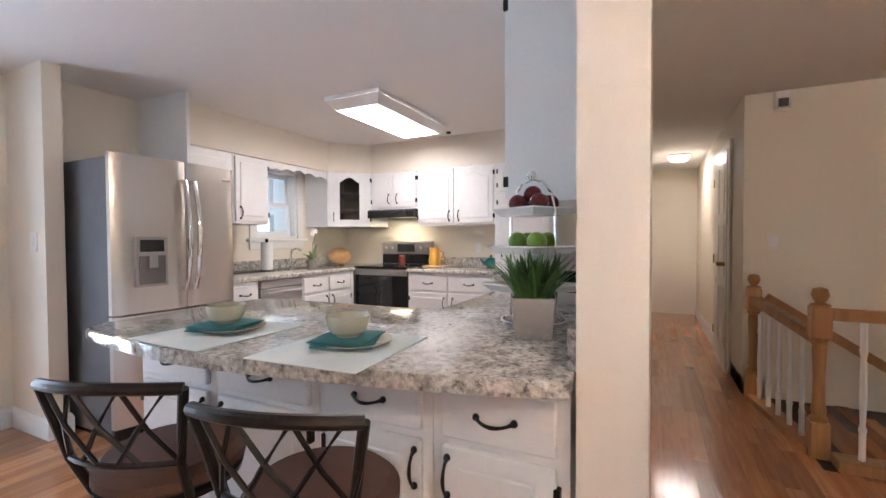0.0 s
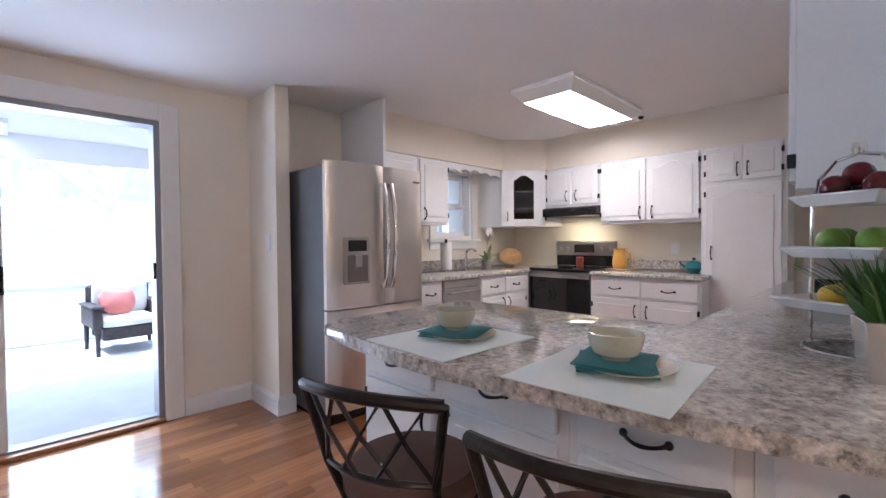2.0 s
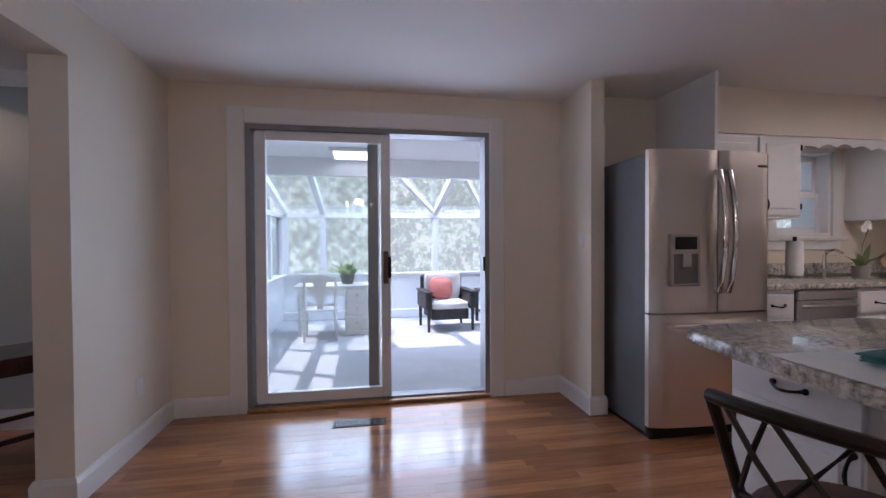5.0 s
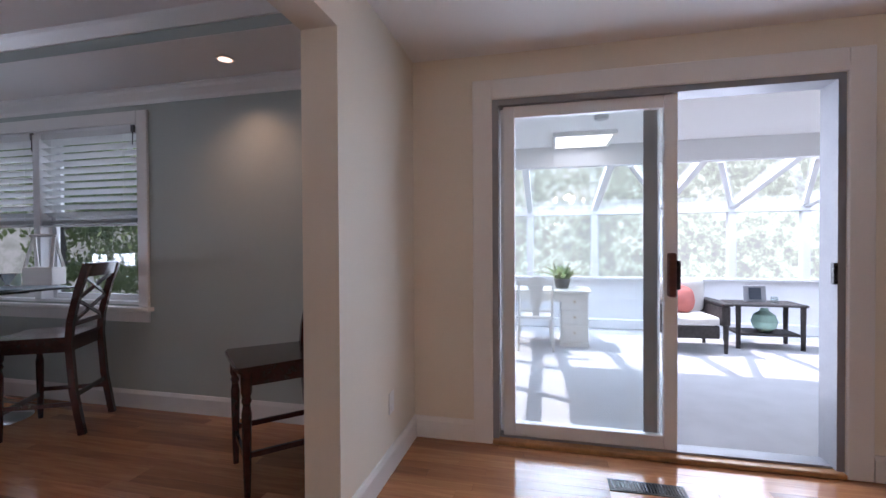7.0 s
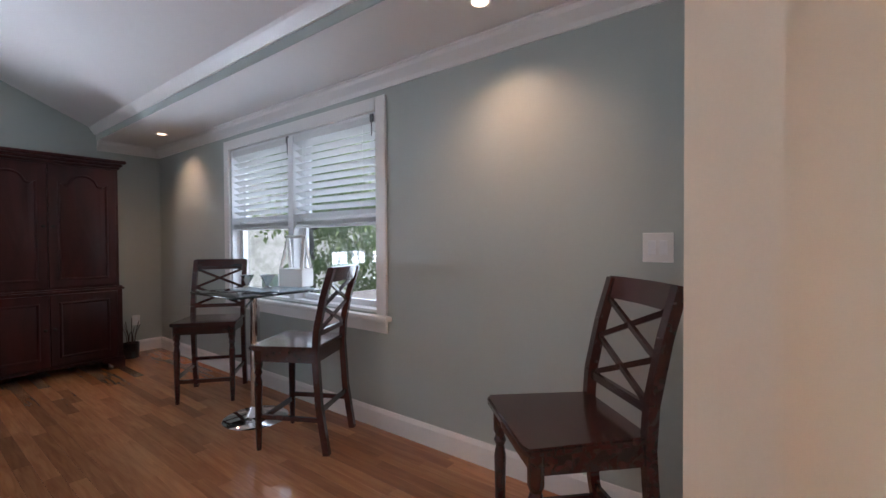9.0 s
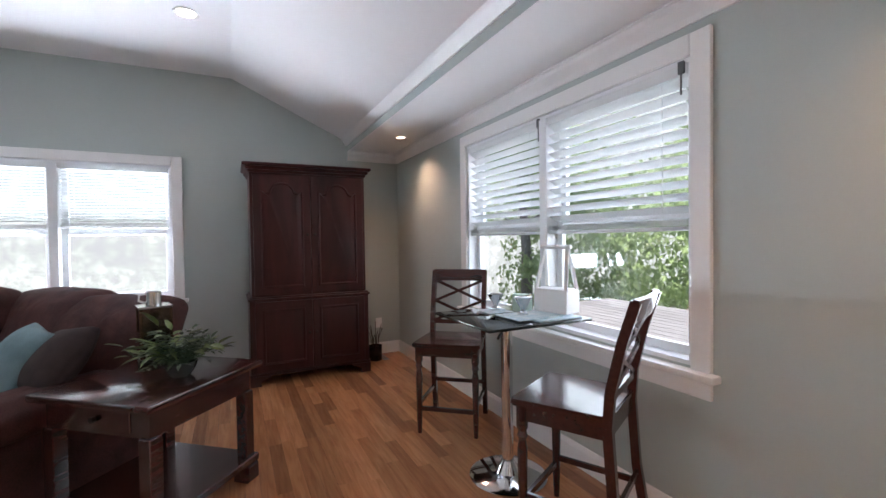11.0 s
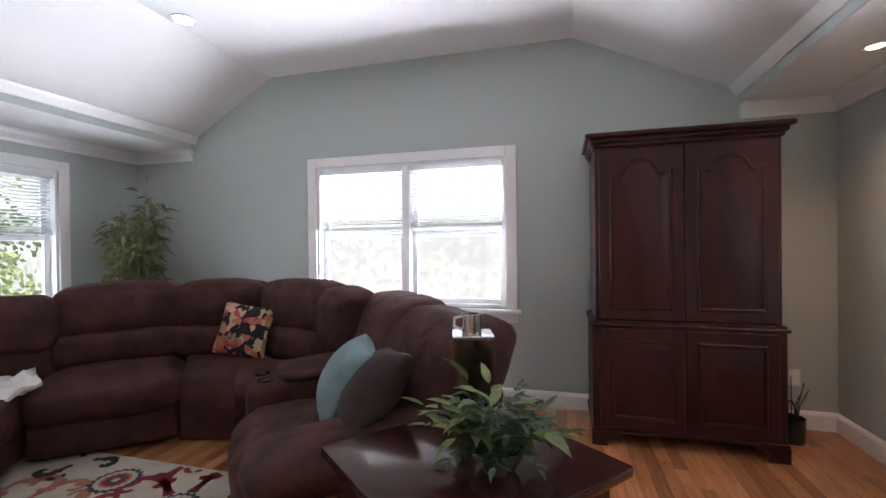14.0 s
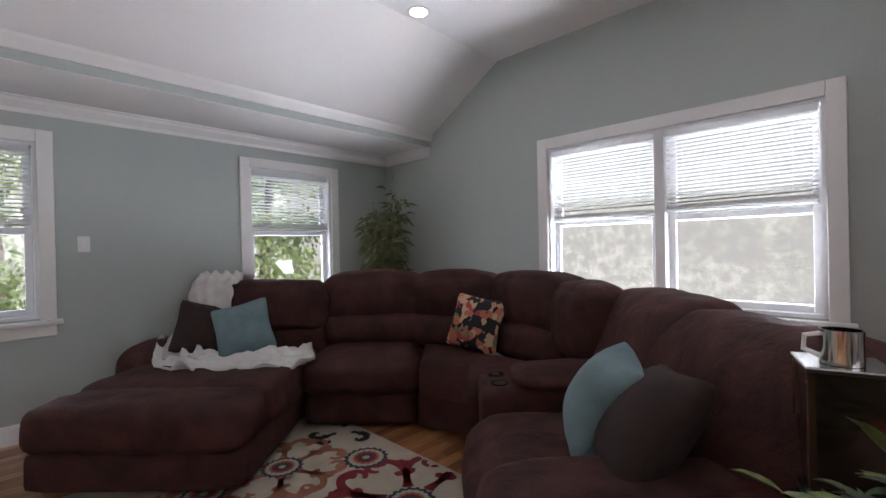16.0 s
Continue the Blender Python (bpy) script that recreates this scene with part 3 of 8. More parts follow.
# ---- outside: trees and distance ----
def glowing_foliage(name, seed, pale=0.0):
    """Woods far beyond the glass that glow by themselves, sunlight put into the colours."""
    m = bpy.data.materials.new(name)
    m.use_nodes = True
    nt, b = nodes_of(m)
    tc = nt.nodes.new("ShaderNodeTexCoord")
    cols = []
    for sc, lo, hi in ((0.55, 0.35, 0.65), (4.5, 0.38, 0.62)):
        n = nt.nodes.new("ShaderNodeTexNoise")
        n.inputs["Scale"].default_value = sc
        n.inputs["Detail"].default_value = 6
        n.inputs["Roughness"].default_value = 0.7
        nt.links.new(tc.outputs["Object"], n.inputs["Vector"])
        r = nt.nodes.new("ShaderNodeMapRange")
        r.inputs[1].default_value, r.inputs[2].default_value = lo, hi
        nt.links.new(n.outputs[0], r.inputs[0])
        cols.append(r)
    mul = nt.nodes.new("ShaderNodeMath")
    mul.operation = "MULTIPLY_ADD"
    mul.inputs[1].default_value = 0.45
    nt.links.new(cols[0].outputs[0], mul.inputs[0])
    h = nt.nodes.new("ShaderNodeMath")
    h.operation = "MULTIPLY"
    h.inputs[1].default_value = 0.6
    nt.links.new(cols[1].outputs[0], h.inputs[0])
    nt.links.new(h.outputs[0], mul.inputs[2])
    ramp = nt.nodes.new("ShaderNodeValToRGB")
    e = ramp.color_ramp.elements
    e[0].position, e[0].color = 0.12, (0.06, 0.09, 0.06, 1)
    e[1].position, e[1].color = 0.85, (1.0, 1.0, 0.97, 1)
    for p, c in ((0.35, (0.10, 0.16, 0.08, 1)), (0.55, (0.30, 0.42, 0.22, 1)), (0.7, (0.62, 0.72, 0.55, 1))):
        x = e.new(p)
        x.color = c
    # pale whitens every colour, which puts haze into the glow
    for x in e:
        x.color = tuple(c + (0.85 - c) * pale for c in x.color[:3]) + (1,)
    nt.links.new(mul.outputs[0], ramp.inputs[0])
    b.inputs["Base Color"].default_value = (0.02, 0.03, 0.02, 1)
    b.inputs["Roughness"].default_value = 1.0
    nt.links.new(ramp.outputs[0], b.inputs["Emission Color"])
    # seed is how strongly the backdrop glows
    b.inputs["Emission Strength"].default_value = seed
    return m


# copies of one glowing backdrop, brightness and haze set for each side
WOODS = glowing_foliage("glowing_green_woods", 0.75, 0.30)
WOODS_C = glowing_foliage("glowing_pale_woods", 1.55, 0.48)
WOODS_B = glowing_foliage("glowing_whitish_woods", 0.50, 0.66)
solo("backdrop_north", B(-4.6, 17, -0.5, 24, 17.2, 8), WOODS_C, "distant woods backdrop glowing brightly, haze put into its colour", "backdrop", "structure", 0)
solo("backdrop_north_west", B(-22, 17, -0.5, -4.6, 17.2, 8), WOODS, "distant green woods backdrop, glowing weakly, light and shade in its colour", "backdrop", "structure", 0)
solo("backdrop_west", B(-12.2, -16, -0.5, -12, 17, 8), WOODS_B, "distant whitish woods backdrop, glowing, haze put into its colour", "backdrop", "structure", 0)
solo("backdrop_south", B(-22, -16.2, -0.5, 24, -16, 8), WOODS, "distant green woods backdrop, glowing, sunlight put into its colour", "backdrop", "structure", 0)
solo("backdrop_east", B(22, -16, -0.5, 22.2, 17, 8), WOODS, "distant green woods backdrop, glowing, sunlight put into its colour", "backdrop", "structure", 0)

BARK = material("grey_bark", (0.22, 0.20, 0.18), 0.9, var=0.25, scale=12, fine=60, bump=0.8, bump_dist=0.01)
LEAF = material("green_leaves", (0.16, 0.22, 0.10), 0.55, var=0.25, scale=3, fine=20, bump=0.05, color2=(0.24, 0.29, 0.16))
nt_, b_ = nodes_of(LEAF)
tl_ = nt_.nodes.new("ShaderNodeBsdfTranslucent")
tl_.inputs[0].default_value = (0.40, 0.52, 0.25, 1)
mx_ = nt_.nodes.new("ShaderNodeMixShader")
mx_.inputs[0].default_value = 0.45
nt_.links.new(b_.outputs[0], mx_.inputs[1])
nt_.links.new(tl_.outputs[0], mx_.inputs[2])
nt_.links.new(mx_.outputs[0], nt_.nodes["Material Output"].inputs[0])


def leaf_cloud(bm, centre, radius, count, size, rng):
    for _ in range(count):
        d = Vector((rng.gauss(0, 1), rng.gauss(0, 1), rng.gauss(0, 0.8)))
        p = Vector(centre) + d.normalized() * radius * (rng.random() ** 0.4)
        q = Euler((rng.uniform(0, 6.3), rng.uniform(0, 6.3), rng.uniform(0, 6.3))).to_matrix()
        s = size * rng.uniform(0.6, 1.4)
        pts = [(-0.5, 0, 0), (0, -0.28, 0.05), (0.55, 0, 0), (0, 0.28, 0.05)]
        bm.faces.new([bm.verts.new(p + q @ Vector(c) * s) for c in pts])


def tree(x, y, h, seed, lean=0.0):
    rng = random.Random(seed)
    t = thing("tree", "leafy green woodland tree outside the windows", "tree", "trees round the house")
    tr = bmesh.new()
    tube(tr, [(0, 0, 0), (lean * 0.2, 0.05, h * 0.3), (lean * 0.6, 0, h * 0.6), (lean, 0.1, h)], [0.16, 0.13, 0.09, 0.03], 10)
    limbs = []
    for i in range(7):
        z = h * rng.uniform(0.25, 0.85)
        a = rng.uniform(0, 6.3)
        r = rng.uniform(0.8, 1.7) * (1.2 - z / h)
        tip = Vector((math.cos(a) * r + lean * z / h, math.sin(a) * r, z + rng.uniform(0.2, 0.9)))
        tube(tr, [(lean * z / h * 0.8, 0, z), (tip + Vector((lean * z / h, 0, z))) / 2, tip], [0.045, 0.03, 0.012], 6)
        limbs.append(tip)
    part("trunk", tr, BARK, t)
    cr = bmesh.new()
    for tip in limbs:
        for _ in range(3):
            leaf_cloud(cr, tip + Vector((rng.uniform(-.5, .5), rng.uniform(-.5, .5), rng.uniform(-.3, .5))), rng.uniform(0.45, 0.9), 130, 0.16, rng)
    part("crown", cr, LEAF, t, smooth=0)
    t.matrix_basis = pose(x, y, -0.5)


for i, (x, y, h) in enumerate([(-8.5, 13.5, 5.2), (-5.8, 14.6, 6.0), (-12.5, 13.0, 5.4), (-10.8, 9.0, 5.0),
                               (-5.9, -8.2, 4.5), (-3.4, -9.5, 5.5), (-8.0, -9.0, 5.0), (8.5, 12.0, 5.0)]):
    tree(x, y, h, i, lean=0.3 * ((i % 3) - 1))

def shrubs(name, x0, x1, y0, y1, top, count, seed):
    """Undergrowth: many small leaves over a strip of ground."""
    rng = random.Random(seed)
    bm = bmesh.new()
    for _ in range(count):
        c = (rng.uniform(x0, x1), rng.uniform(y0, y1), -0.5 + (top + 0.5) * rng.uniform(0.1, 0.9))
        leaf_cloud(bm, c, rng.uniform(0.25, 0.55), 70, 0.13, rng)
    return solo(name, bm, LEAF, "leafy green shrubs outside the windows", "shrubs", "stuff", smooth=0)


shrubs("shrubs", -17.0, -2.0, 8.6, 12.0, 3.2, 420, 5)
shrubs("shrubs", -8.5, -1.8, -7.4, -6.4, 1.2, 70, 7)
# unseen board, added to keep the sun out of the north window
solo("sun_block_board", B(XW - 0.5, YN + 0.18, 2.34, -1.0, YN + 0.85, 2.42), TRIM, "unseen white board added to shade the north window", "eave", "structure", 0)

# a second added board out of view, keeps sun off the west blinds
solo("sun_block_board", B(XW - 1.10, YS - 0.3, 2.40, XW - 0.18, YN + 0.17, 2.48), TRIM, "unseen white board added to shade the west window", "eave", "structure", 0)

# ---- sliding door ----
def sliding_door():
    t = thing("door_1", "white sliding glass door, one leaf slid open", "sliding door", kind="structure")
    c = 0.115
    x0, x1, h = DR[0], DR[1], DR[3]
    cs = bmesh.new()
    box(cs, x0 - c, YN - 0.022, 0, x0, YN, h + c, 0.005)
    box(cs, x1, YN - 0.022, 0, x1 + c, YN, h + c, 0.005)
    box(cs, x0, YN - 0.022, h, x1, YN, h + c, 0.005)
    part("casing", cs, TRIM, t)
    fr = bmesh.new()
    box(fr, x0, YN, 0.03, x0 + 0.035, YN + 0.15, h)
    box(fr, x1 - 0.035, YN, 0.03, x1, YN + 0.15, h)
    box(fr, x0 + 0.035, YN, h - 0.035, x1 - 0.035, YN + 0.15, h)
    part("frame", fr, ALU, t, "grey aluminium door frame")
    part("threshold", B(x0, YN - 0.03, 0.0, x1, YN + 0.15, 0.028, 0.006), OAK, t, "worn wooden threshold")
    part("track", B(x0 + 0.035, YN + 0.03, 0.028, x1 - 0.035, YN + 0.13, 0.04), ALU, t)

    def leaf(a, b, y, s, name):
        f = bmesh.new()
        box(f, a, y, 0.042, a + s, y + 0.04, h - 0.036, 0.004)
        box(f, b - s, y, 0.042, b, y + 0.04, h - 0.036, 0.004)
        box(f, a + s, y, 0.042, b - s, y + 0.04, 0.042 + s * 1.1, 0.004)
        box(f, a + s, y, h - 0.036 - s, b - s, y + 0.04, h - 0.036, 0.004)
        lf = part(name, f, VINYL, t)
        p = part("pane", B(a + s, y + 0.017, 0.042 + s * 1.1, b - s, y + 0.023, h - 0.036 - s), GLASS, lf, smooth=0)
        p.visible_shadow = False
        return lf

    mid = (x0 + x1) / 2
    leaf(x0 + 0.04, 0.60, YN + 0.085, 0.055, "fixed_leaf")
    sl = leaf(x0 + 0.06, 0.678, YN + 0.03, 0.07, "sliding_leaf")
    mid = 0.65
    scr = part("screen_stile", B(0.51, YN + 0.073, 0.045, 0.585, YN + 0.083, h - 0.04, 0.003), ALU, t, "grey aluminium stile")
    hd = bmesh.new()
    box(hd, mid - 0.028, YN - 0.028, 0.90, mid + 0.008, YN + 0.03, 1.14, 0.006)
    part("handle", hd, wood("red_brown_handle_wood", (0.16, 0.045, 0.03), (0.09, 0.025, 0.02), 0.35, jitter=0.05), sl, "red-brown wooden pull handle")
    part("latch", B(mid + 0.008, YN - 0.02, 0.94, mid + 0.03, YN + 0.03, 1.10, 0.004), BLACK, sl)
    part("strike", B(x1 - 0.05, YN + 0.0, 0.98, x1 - 0.03, YN + 0.03, 1.09, 0.003), BLACK, t)


sliding_door()


def plate_thing(name, m, label, w=0.075, h=0.115, rockers=1, outlet=False):
    """A wall switch or outlet on its plate; the room at -y."""
    t = thing(name, label, "switch" if not outlet else "outlet")
    part("plate", B(-w / 2, -0.006, -h / 2, w / 2, 0, h / 2, 0.003), TRIM, t)
    for k in range(rockers):
        x = (k - (rockers - 1) / 2) * 0.045
        if outlet:
            for z in (-0.025, 0.025):
                part("socket", B(x - 0.015, -0.009, z - 0.014, x + 0.015, -0.006, z + 0.014, 0.002), VINYL, t)
        else:
            part("rocker", B(x - 0.015, -0.010, -0.03, x + 0.015, -0.006, 0.03, 0.002), VINYL, t)
    t.matrix_basis = m
    return t


plate_thing("light_switch", pose(2.03, 3.64, 1.22, 0, 0, -90), "white light switch on the cream wall return", 0.09, 0.12)
plate_thing("light_switch", pose(-1.24, YN, 1.20, 0, 0, 0), "white light switch on the grey wall", 0.12, 0.125, 2)
plate_thing("light_switch", pose(-3.78, YS, 1.33, 0, 0, 180), "white light switch between two windows")
plate_thing("wall_outlet", pose(-6.6, 3.72, 0.36, 0, 0, 90), "white outlet beside the armoire", outlet=True)
plate_thing("wall_outlet", pose(DIV1, 3.55, 0.36, 0, 0, 90), "white outlet low on the cream wall", outlet=True)
plate_thing("wall_outlet", pose(5.268, 1.92, 1.12, 0, 0, -90), "white outlet over the granite splashback", outlet=True)
plate_thing("light_switch", pose(4.75, -0.66, 1.19, 0, 0, -90), "cream light switch over the stairs")

# floor vent
vt = thing("floor_vent", "dark metal floor register near the sliding door", "vent")
part("frame", B(0.27, 3.60, 0.0, 0.62, 3.71, 0.004, 0.001), BRONZE, vt)
for i in range(22):
    x = 0.285 + i * 0.0148
    part("slat", B(x, 3.615, 0.004, x + 0.006, 3.695, 0.008), BLACK, vt)


# ---- recessed ceiling spots ----
BULB = glow("warm_bulb", (1.0, 0.72, 0.50), 2.2)
DAYBULB = glow("white_bulb", (1.0, 0.97, 0.92), 14.0)


def can_light(x, y, z, r, bulb, label, slope=0.0):
    t = thing("recessed_light", label, "ceiling light", "recessed ceiling lights")
    g = bmesh.new()
    lathe(g, [(r * 0.72, 0.02), (r * 0.72, -0.002), (r, -0.006), (r, 0.0)], 28)
    part("trim_ring", g, TRIM, t)
    g = bmesh.new()
    lathe(g, [(0.0, -0.004), (r * 0.70, -0.003), (r * 0.70, 0.0), (0, 0.0)], 24)
    part("bulb", g, bulb, t)
    t.matrix_basis = pose(x, y, z, slope, 0, 0)
    return t


for x, y in ((-1.92, 3.66), (-5.72, 3.70)):
    can_light(x, y, 2.322, 0.055, BULB, "small lit recessed spot in the soffit")
    spot_lamp("soffit_spot", x, y + 0.02, 2.30, 11.5, 124)
for x, y, z, s in ((-5.335, 1.94, 2.965, 0), (-5.50, -0.47, 2.965, 0)):
    can_light(x, y, z, 0.085, DAYBULB, "round lit recessed light in the vaulted ceiling", s)

# ---- kitchen ----
def granite():
    """Polished pale granite with grey, tan and dark crystals."""
    m = bpy.data.materials.new("granite")
    m.use_nodes = True
    nt, b = nodes_of(m)
    b.inputs["Roughness"].default_value = 0.06
    b.inputs["Specular IOR Level"].default_value = 0.7
    tc = nt.nodes.new("ShaderNodeTexCoord")

    def tex(kind, scale, **kw):
        n = nt.nodes.new(kind)
        n.inputs["Scale"].default_value = scale
        for k, v in kw.items():
            n.inputs[k].default_value = v
        nt.links.new(tc.outputs["Object"], n.inputs["Vector"])
        return n

    big = tex("ShaderNodeTexNoise", 15.0, Detail=6, Roughness=0.72, Distortion=0.15)
    ramp = nt.nodes.new("ShaderNodeValToRGB")
    e = ramp.color_ramp.elements
    e[0].position, e[0].color = 0.30, (0.19, 0.185, 0.175, 1)
    e[1].position, e[1].color = 0.66, (0.54, 0.53, 0.505, 1)
    for p, c in ((0.40, (0.31, 0.30, 0.285, 1)), (0.50, (0.47, 0.45, 0.42, 1))):
        x = e.new(p)
        x.color = c
    nt.links.new(big.outputs[0], ramp.inputs[0])
    cells = tex("ShaderNodeTexVoronoi", 95.0)
    spk = tex("ShaderNodeTexNoise", 48.0, Detail=4, Roughness=0.7)
    cr = nt.nodes.new("ShaderNodeValToRGB")
    d = cr.color_ramp.elements
    d[0].position, d[0].color = 0.34, (0.10, 0.085, 0.08, 1)
    d[1].position, d[1].color = 0.62, (0.92, 0.90, 0.87, 1)
    y = d.new(0.44)
    y.color = (0.50, 0.485, 0.465, 1)
    nt.links.new(spk.outputs[0], cr.inputs[0])
    mix = nt.nodes.new("ShaderNodeMix")
    mix.data_type, mix.blend_type = "RGBA", "OVERLAY"
    mix.inputs[0].default_value = 0.75
    nt.links.new(ramp.outputs[0], mix.inputs[6])
    nt.links.new(cr.outputs[0], mix.inputs[7])
    m2 = nt.nodes.new("ShaderNodeMix")
    m2.data_type, m2.blend_type = "RGBA", "MULTIPLY"
    m2.inputs[0].default_value = 0.34
    nt.links.new(mix.outputs[2], m2.inputs[6])
    grey = nt.nodes.new("ShaderNodeRGBToBW")
    nt.links.new(cells.outputs["Color"], grey.inputs[0])
    nt.links.new(grey.outputs[0], m2.inputs[7])
    nt.links.new(m2.outputs[2], b.inputs["Base Color"])
    return m


GRANITE = granite()
ZC = 0.915


def slab(name, outline, label, z0=ZC - 0.04, z1=ZC):
    g = bmesh.new()
    prism(g, outline, z0, z1)
    es = [e for e in g.edges if abs(e.verts[0].co.z - e.verts[1].co.z) < 1e-6]
    bmesh.ops.bevel(g, geom=es, offset=0.012, segments=3, profile=0.5, affect="EDGES")
    return solo(name, g, GRANITE, label, "countertop", smooth=40)


front = []
for i in range(13):
    k = i / 12
    y = 0.325 + k * 1.60
    x = 1.655 - 0.185 * math.sin(min(1.0, k * 1.35) * math.pi / 2) + 0.045 * max(0.0, k - 0.7) / 0.3
    front.append((x, y))
corner = [(1.535, 1.985), (1.575, 2.03), (1.64, 2.055)]
outline = front + corner + [(2.30, 2.06), (2.37, 2.03), (2.39, 1.96), (2.39, 1.0), (4.62, 1.0), (4.62, 0.325)]
slab("countertop", outline[::-1], "polished speckled granite peninsula countertop with a bowed edge")
slab("countertop", [(3.005, 3.14), (4.60, 3.14), (4.60, 3.175), (5.265, 3.175), (5.265, 3.805), (3.005, 3.805)], "speckled granite countertop under the kitchen window")
slab("countertop", [(4.605, 1.52), (5.265, 1.52), (5.265, 2.47), (4.605, 2.47)], "speckled granite countertop beside the stove")
solo("splashback", B(3.005, 3.785, ZC + 0.002, 5.24, 3.806, ZC + 0.10, 0.004), GRANITE, "low speckled granite splashback strip", "splashback")
solo("splashback", B(5.245, 1.52, ZC + 0.002, 5.267, 2.47, ZC + 0.10, 0.004), GRANITE, "low speckled granite splashback strip", "splashback")
solo("splashback", B(1.74, 0.324, ZC + 0.002, 4.6, 0.344, ZC + 0.10, 0.004), GRANITE, "low speckled granite splashback strip", "splashback")


def pull(parent, x, z, upright, y=-0.02):
    """A black bow handle on a front; the room at -y."""
    g = bmesh.new()
    n = 9
    pts = []
    for i in range(n):
        k = i / (n - 1)
        s = (k - 0.5) * 0.10
        o = 0.028 * math.sin(math.pi * k) ** 0.6
        pts.append((x, y - 0.004 - o, z + s) if upright else (x + s, y - 0.004 - o, z - 0.008 * math.sin(math.pi * k)))
    tube(g, pts, [0.007, 0.0045, 0.0045, 0.005, 0.0055, 0.005, 0.0045, 0.0045, 0.007], 8)
    for p in (pts[0], pts[-1]):
        bmesh.ops.create_uvsphere(g, u_segments=8, v_segments=6, radius=0.010, matrix=Matrix.Translation(p))
    return part("handle", g, IRON, parent, "black iron bow handle")


def panel_front(name, parent, x0, x1, z0, z1, arch=False, raised=True):
    """A cabinet door or drawer front at local y = 0, towards -y, with a raised panel."""
    g = bmesh.new()
    box(g, x0 + 0.002, -0.02, z0 + 0.002, x1 - 0.002, 0, z1 - 0.002, 0.004)
    if raised and (z1 - z0) > 0.2:
        a, b, c, d = x0 + 0.055, x1 - 0.055, z0 + 0.055, z1 - 0.055
        pts = [(a, c), (b, c)]
        n = 14
        if arch:
            for i in range(n + 1):
                k = i / n
                u = abs(2 * k - 1)
                rise = 0.05 * (0.5 + 0.5 * math.cos(math.pi * min(1.0, u * 1.25)))
                pts.append((b + (a - b) * k, d - 0.05 + rise))
        else:
            pts += [(b, d), (a, d)]

        def ring(s, y):
            cx, cz = (a + b) / 2, (c + d) / 2
            return [g.verts.new((cx + (px - cx) * (1 - s / (b - a) * 2), y, cz + (pz - cz) * (1 - s / (d - c) * 2))) for px, pz in pts]

        r0, r1, r2, r3 = ring(-0.004, -0.0201), ring(0.0, -0.0265), ring(0.008, -0.0265), ring(0.03, -0.0225)
        for p, q in ((r0, r1), (r1, r2), (r2, r3)):
            for i in range(len(p)):
                j = (i + 1) % len(p)
                g.faces.new((p[i], p[j], q[j], q[i]))
        g.faces.new(r3)
    return part(name, g, CABW, parent, smooth=25)


def hinge(parent, x, z):
    part("hinge", B(x - 0.008, -0.024, z - 0.022, x + 0.008, -0.0, z + 0.022, 0.002), IRON, parent)


def cabinet(name, label, m, w, d, z0, z1, doors=(), drawers=(), toe=False):
    """A cabinet unit: front at local y = 0, body behind. doors: x0, x1, z0, z1, arch, handle x, handle z, hinge side."""
    t = thing(name, label, "cabinet")
    g = bmesh.new()
    box(g, 0, 0.0, z0 + (0.09 if toe else 0), w, d, z1)
    if toe:
        box(g, 0.0, 0.06, z0, w, d, z0 + 0.09)
    part("body", g, CABW, t, smooth=0)
    for x0, x1, a, b, arch, hx, hz, hs in doors:
        dr = panel_front("door", t, x0, x1, a, b, arch)
        pull(dr, hx, hz, True)
        for z in (a + 0.07, b - 0.07):
            hinge(dr, x0 if hs < 0 else x1, z)
    for x0, x1, a, b in drawers:
        dr = panel_front("drawer", t, x0, x1, a, b, False, False)
        pull(dr, (x0 + x1) / 2, (a + b) / 2, False)
    t.matrix_basis = m
    return t


# peninsula units, faces towards the dining area
yy = [2.03, 1.58, 1.10, 0.70, 0.335]
for i in range(4):
    w = yy[i] - yy[i + 1]
    hx, hs = ((w - 0.05, -1) if i % 2 == 0 else (0.05, 1))
    cabinet("base_cabinet", "white painted base cabinet under the granite peninsula", pose(1.75, yy[i], 0, 0, 0, -90), w - 0.002, 0.60, 0.0, ZC - 0.042,
            doors=[(0.03, w - 0.03, 0.10, 0.68, False, hx, 0.60, hs)], drawers=[(0.03, w - 0.03, 0.70, 0.845)], toe=True)
# along the hall wall, fronts unseen
cabinet("base_cabinet", "white painted base cabinet along the hall wall", pose(4.55, 0.98, 0, 0, 0, 180), 2.19, 0.62, 0.0, ZC - 0.042,
        doors=[(0.03 + k * 0.54, 0.54 + k * 0.54, 0.12, 0.68, False, 0.10 + k * 0.54, 0.58, 1) for k in range(4)], toe=True)
cabinet("wall_cabinet", "white wall cabinet with plain side and black hinges", pose(3.45, 0.72, 0, 0, 0, 180), 0.95, 0.395, 1.38, 2.318,
        doors=[(0.01, 0.47, 1.40, 2.29, True, 0.42, 1.5, 1), (0.48, 0.94, 1.40, 2.29, True, 0.53, 1.5, 1)])
# window wall
N = lambda x: pose(x, 3.175, 0)
cabinet("base_cabinet", "narrow white base cabinet beside the dishwasher", N(3.008), 0.318, 0.62, 0, ZC - 0.042, doors=[(0.02, 0.30, 0.11, 0.68, False, 0.06, 0.6, 1)], drawers=[(0.04, 0.30, 0.70, 0.85)], toe=True)
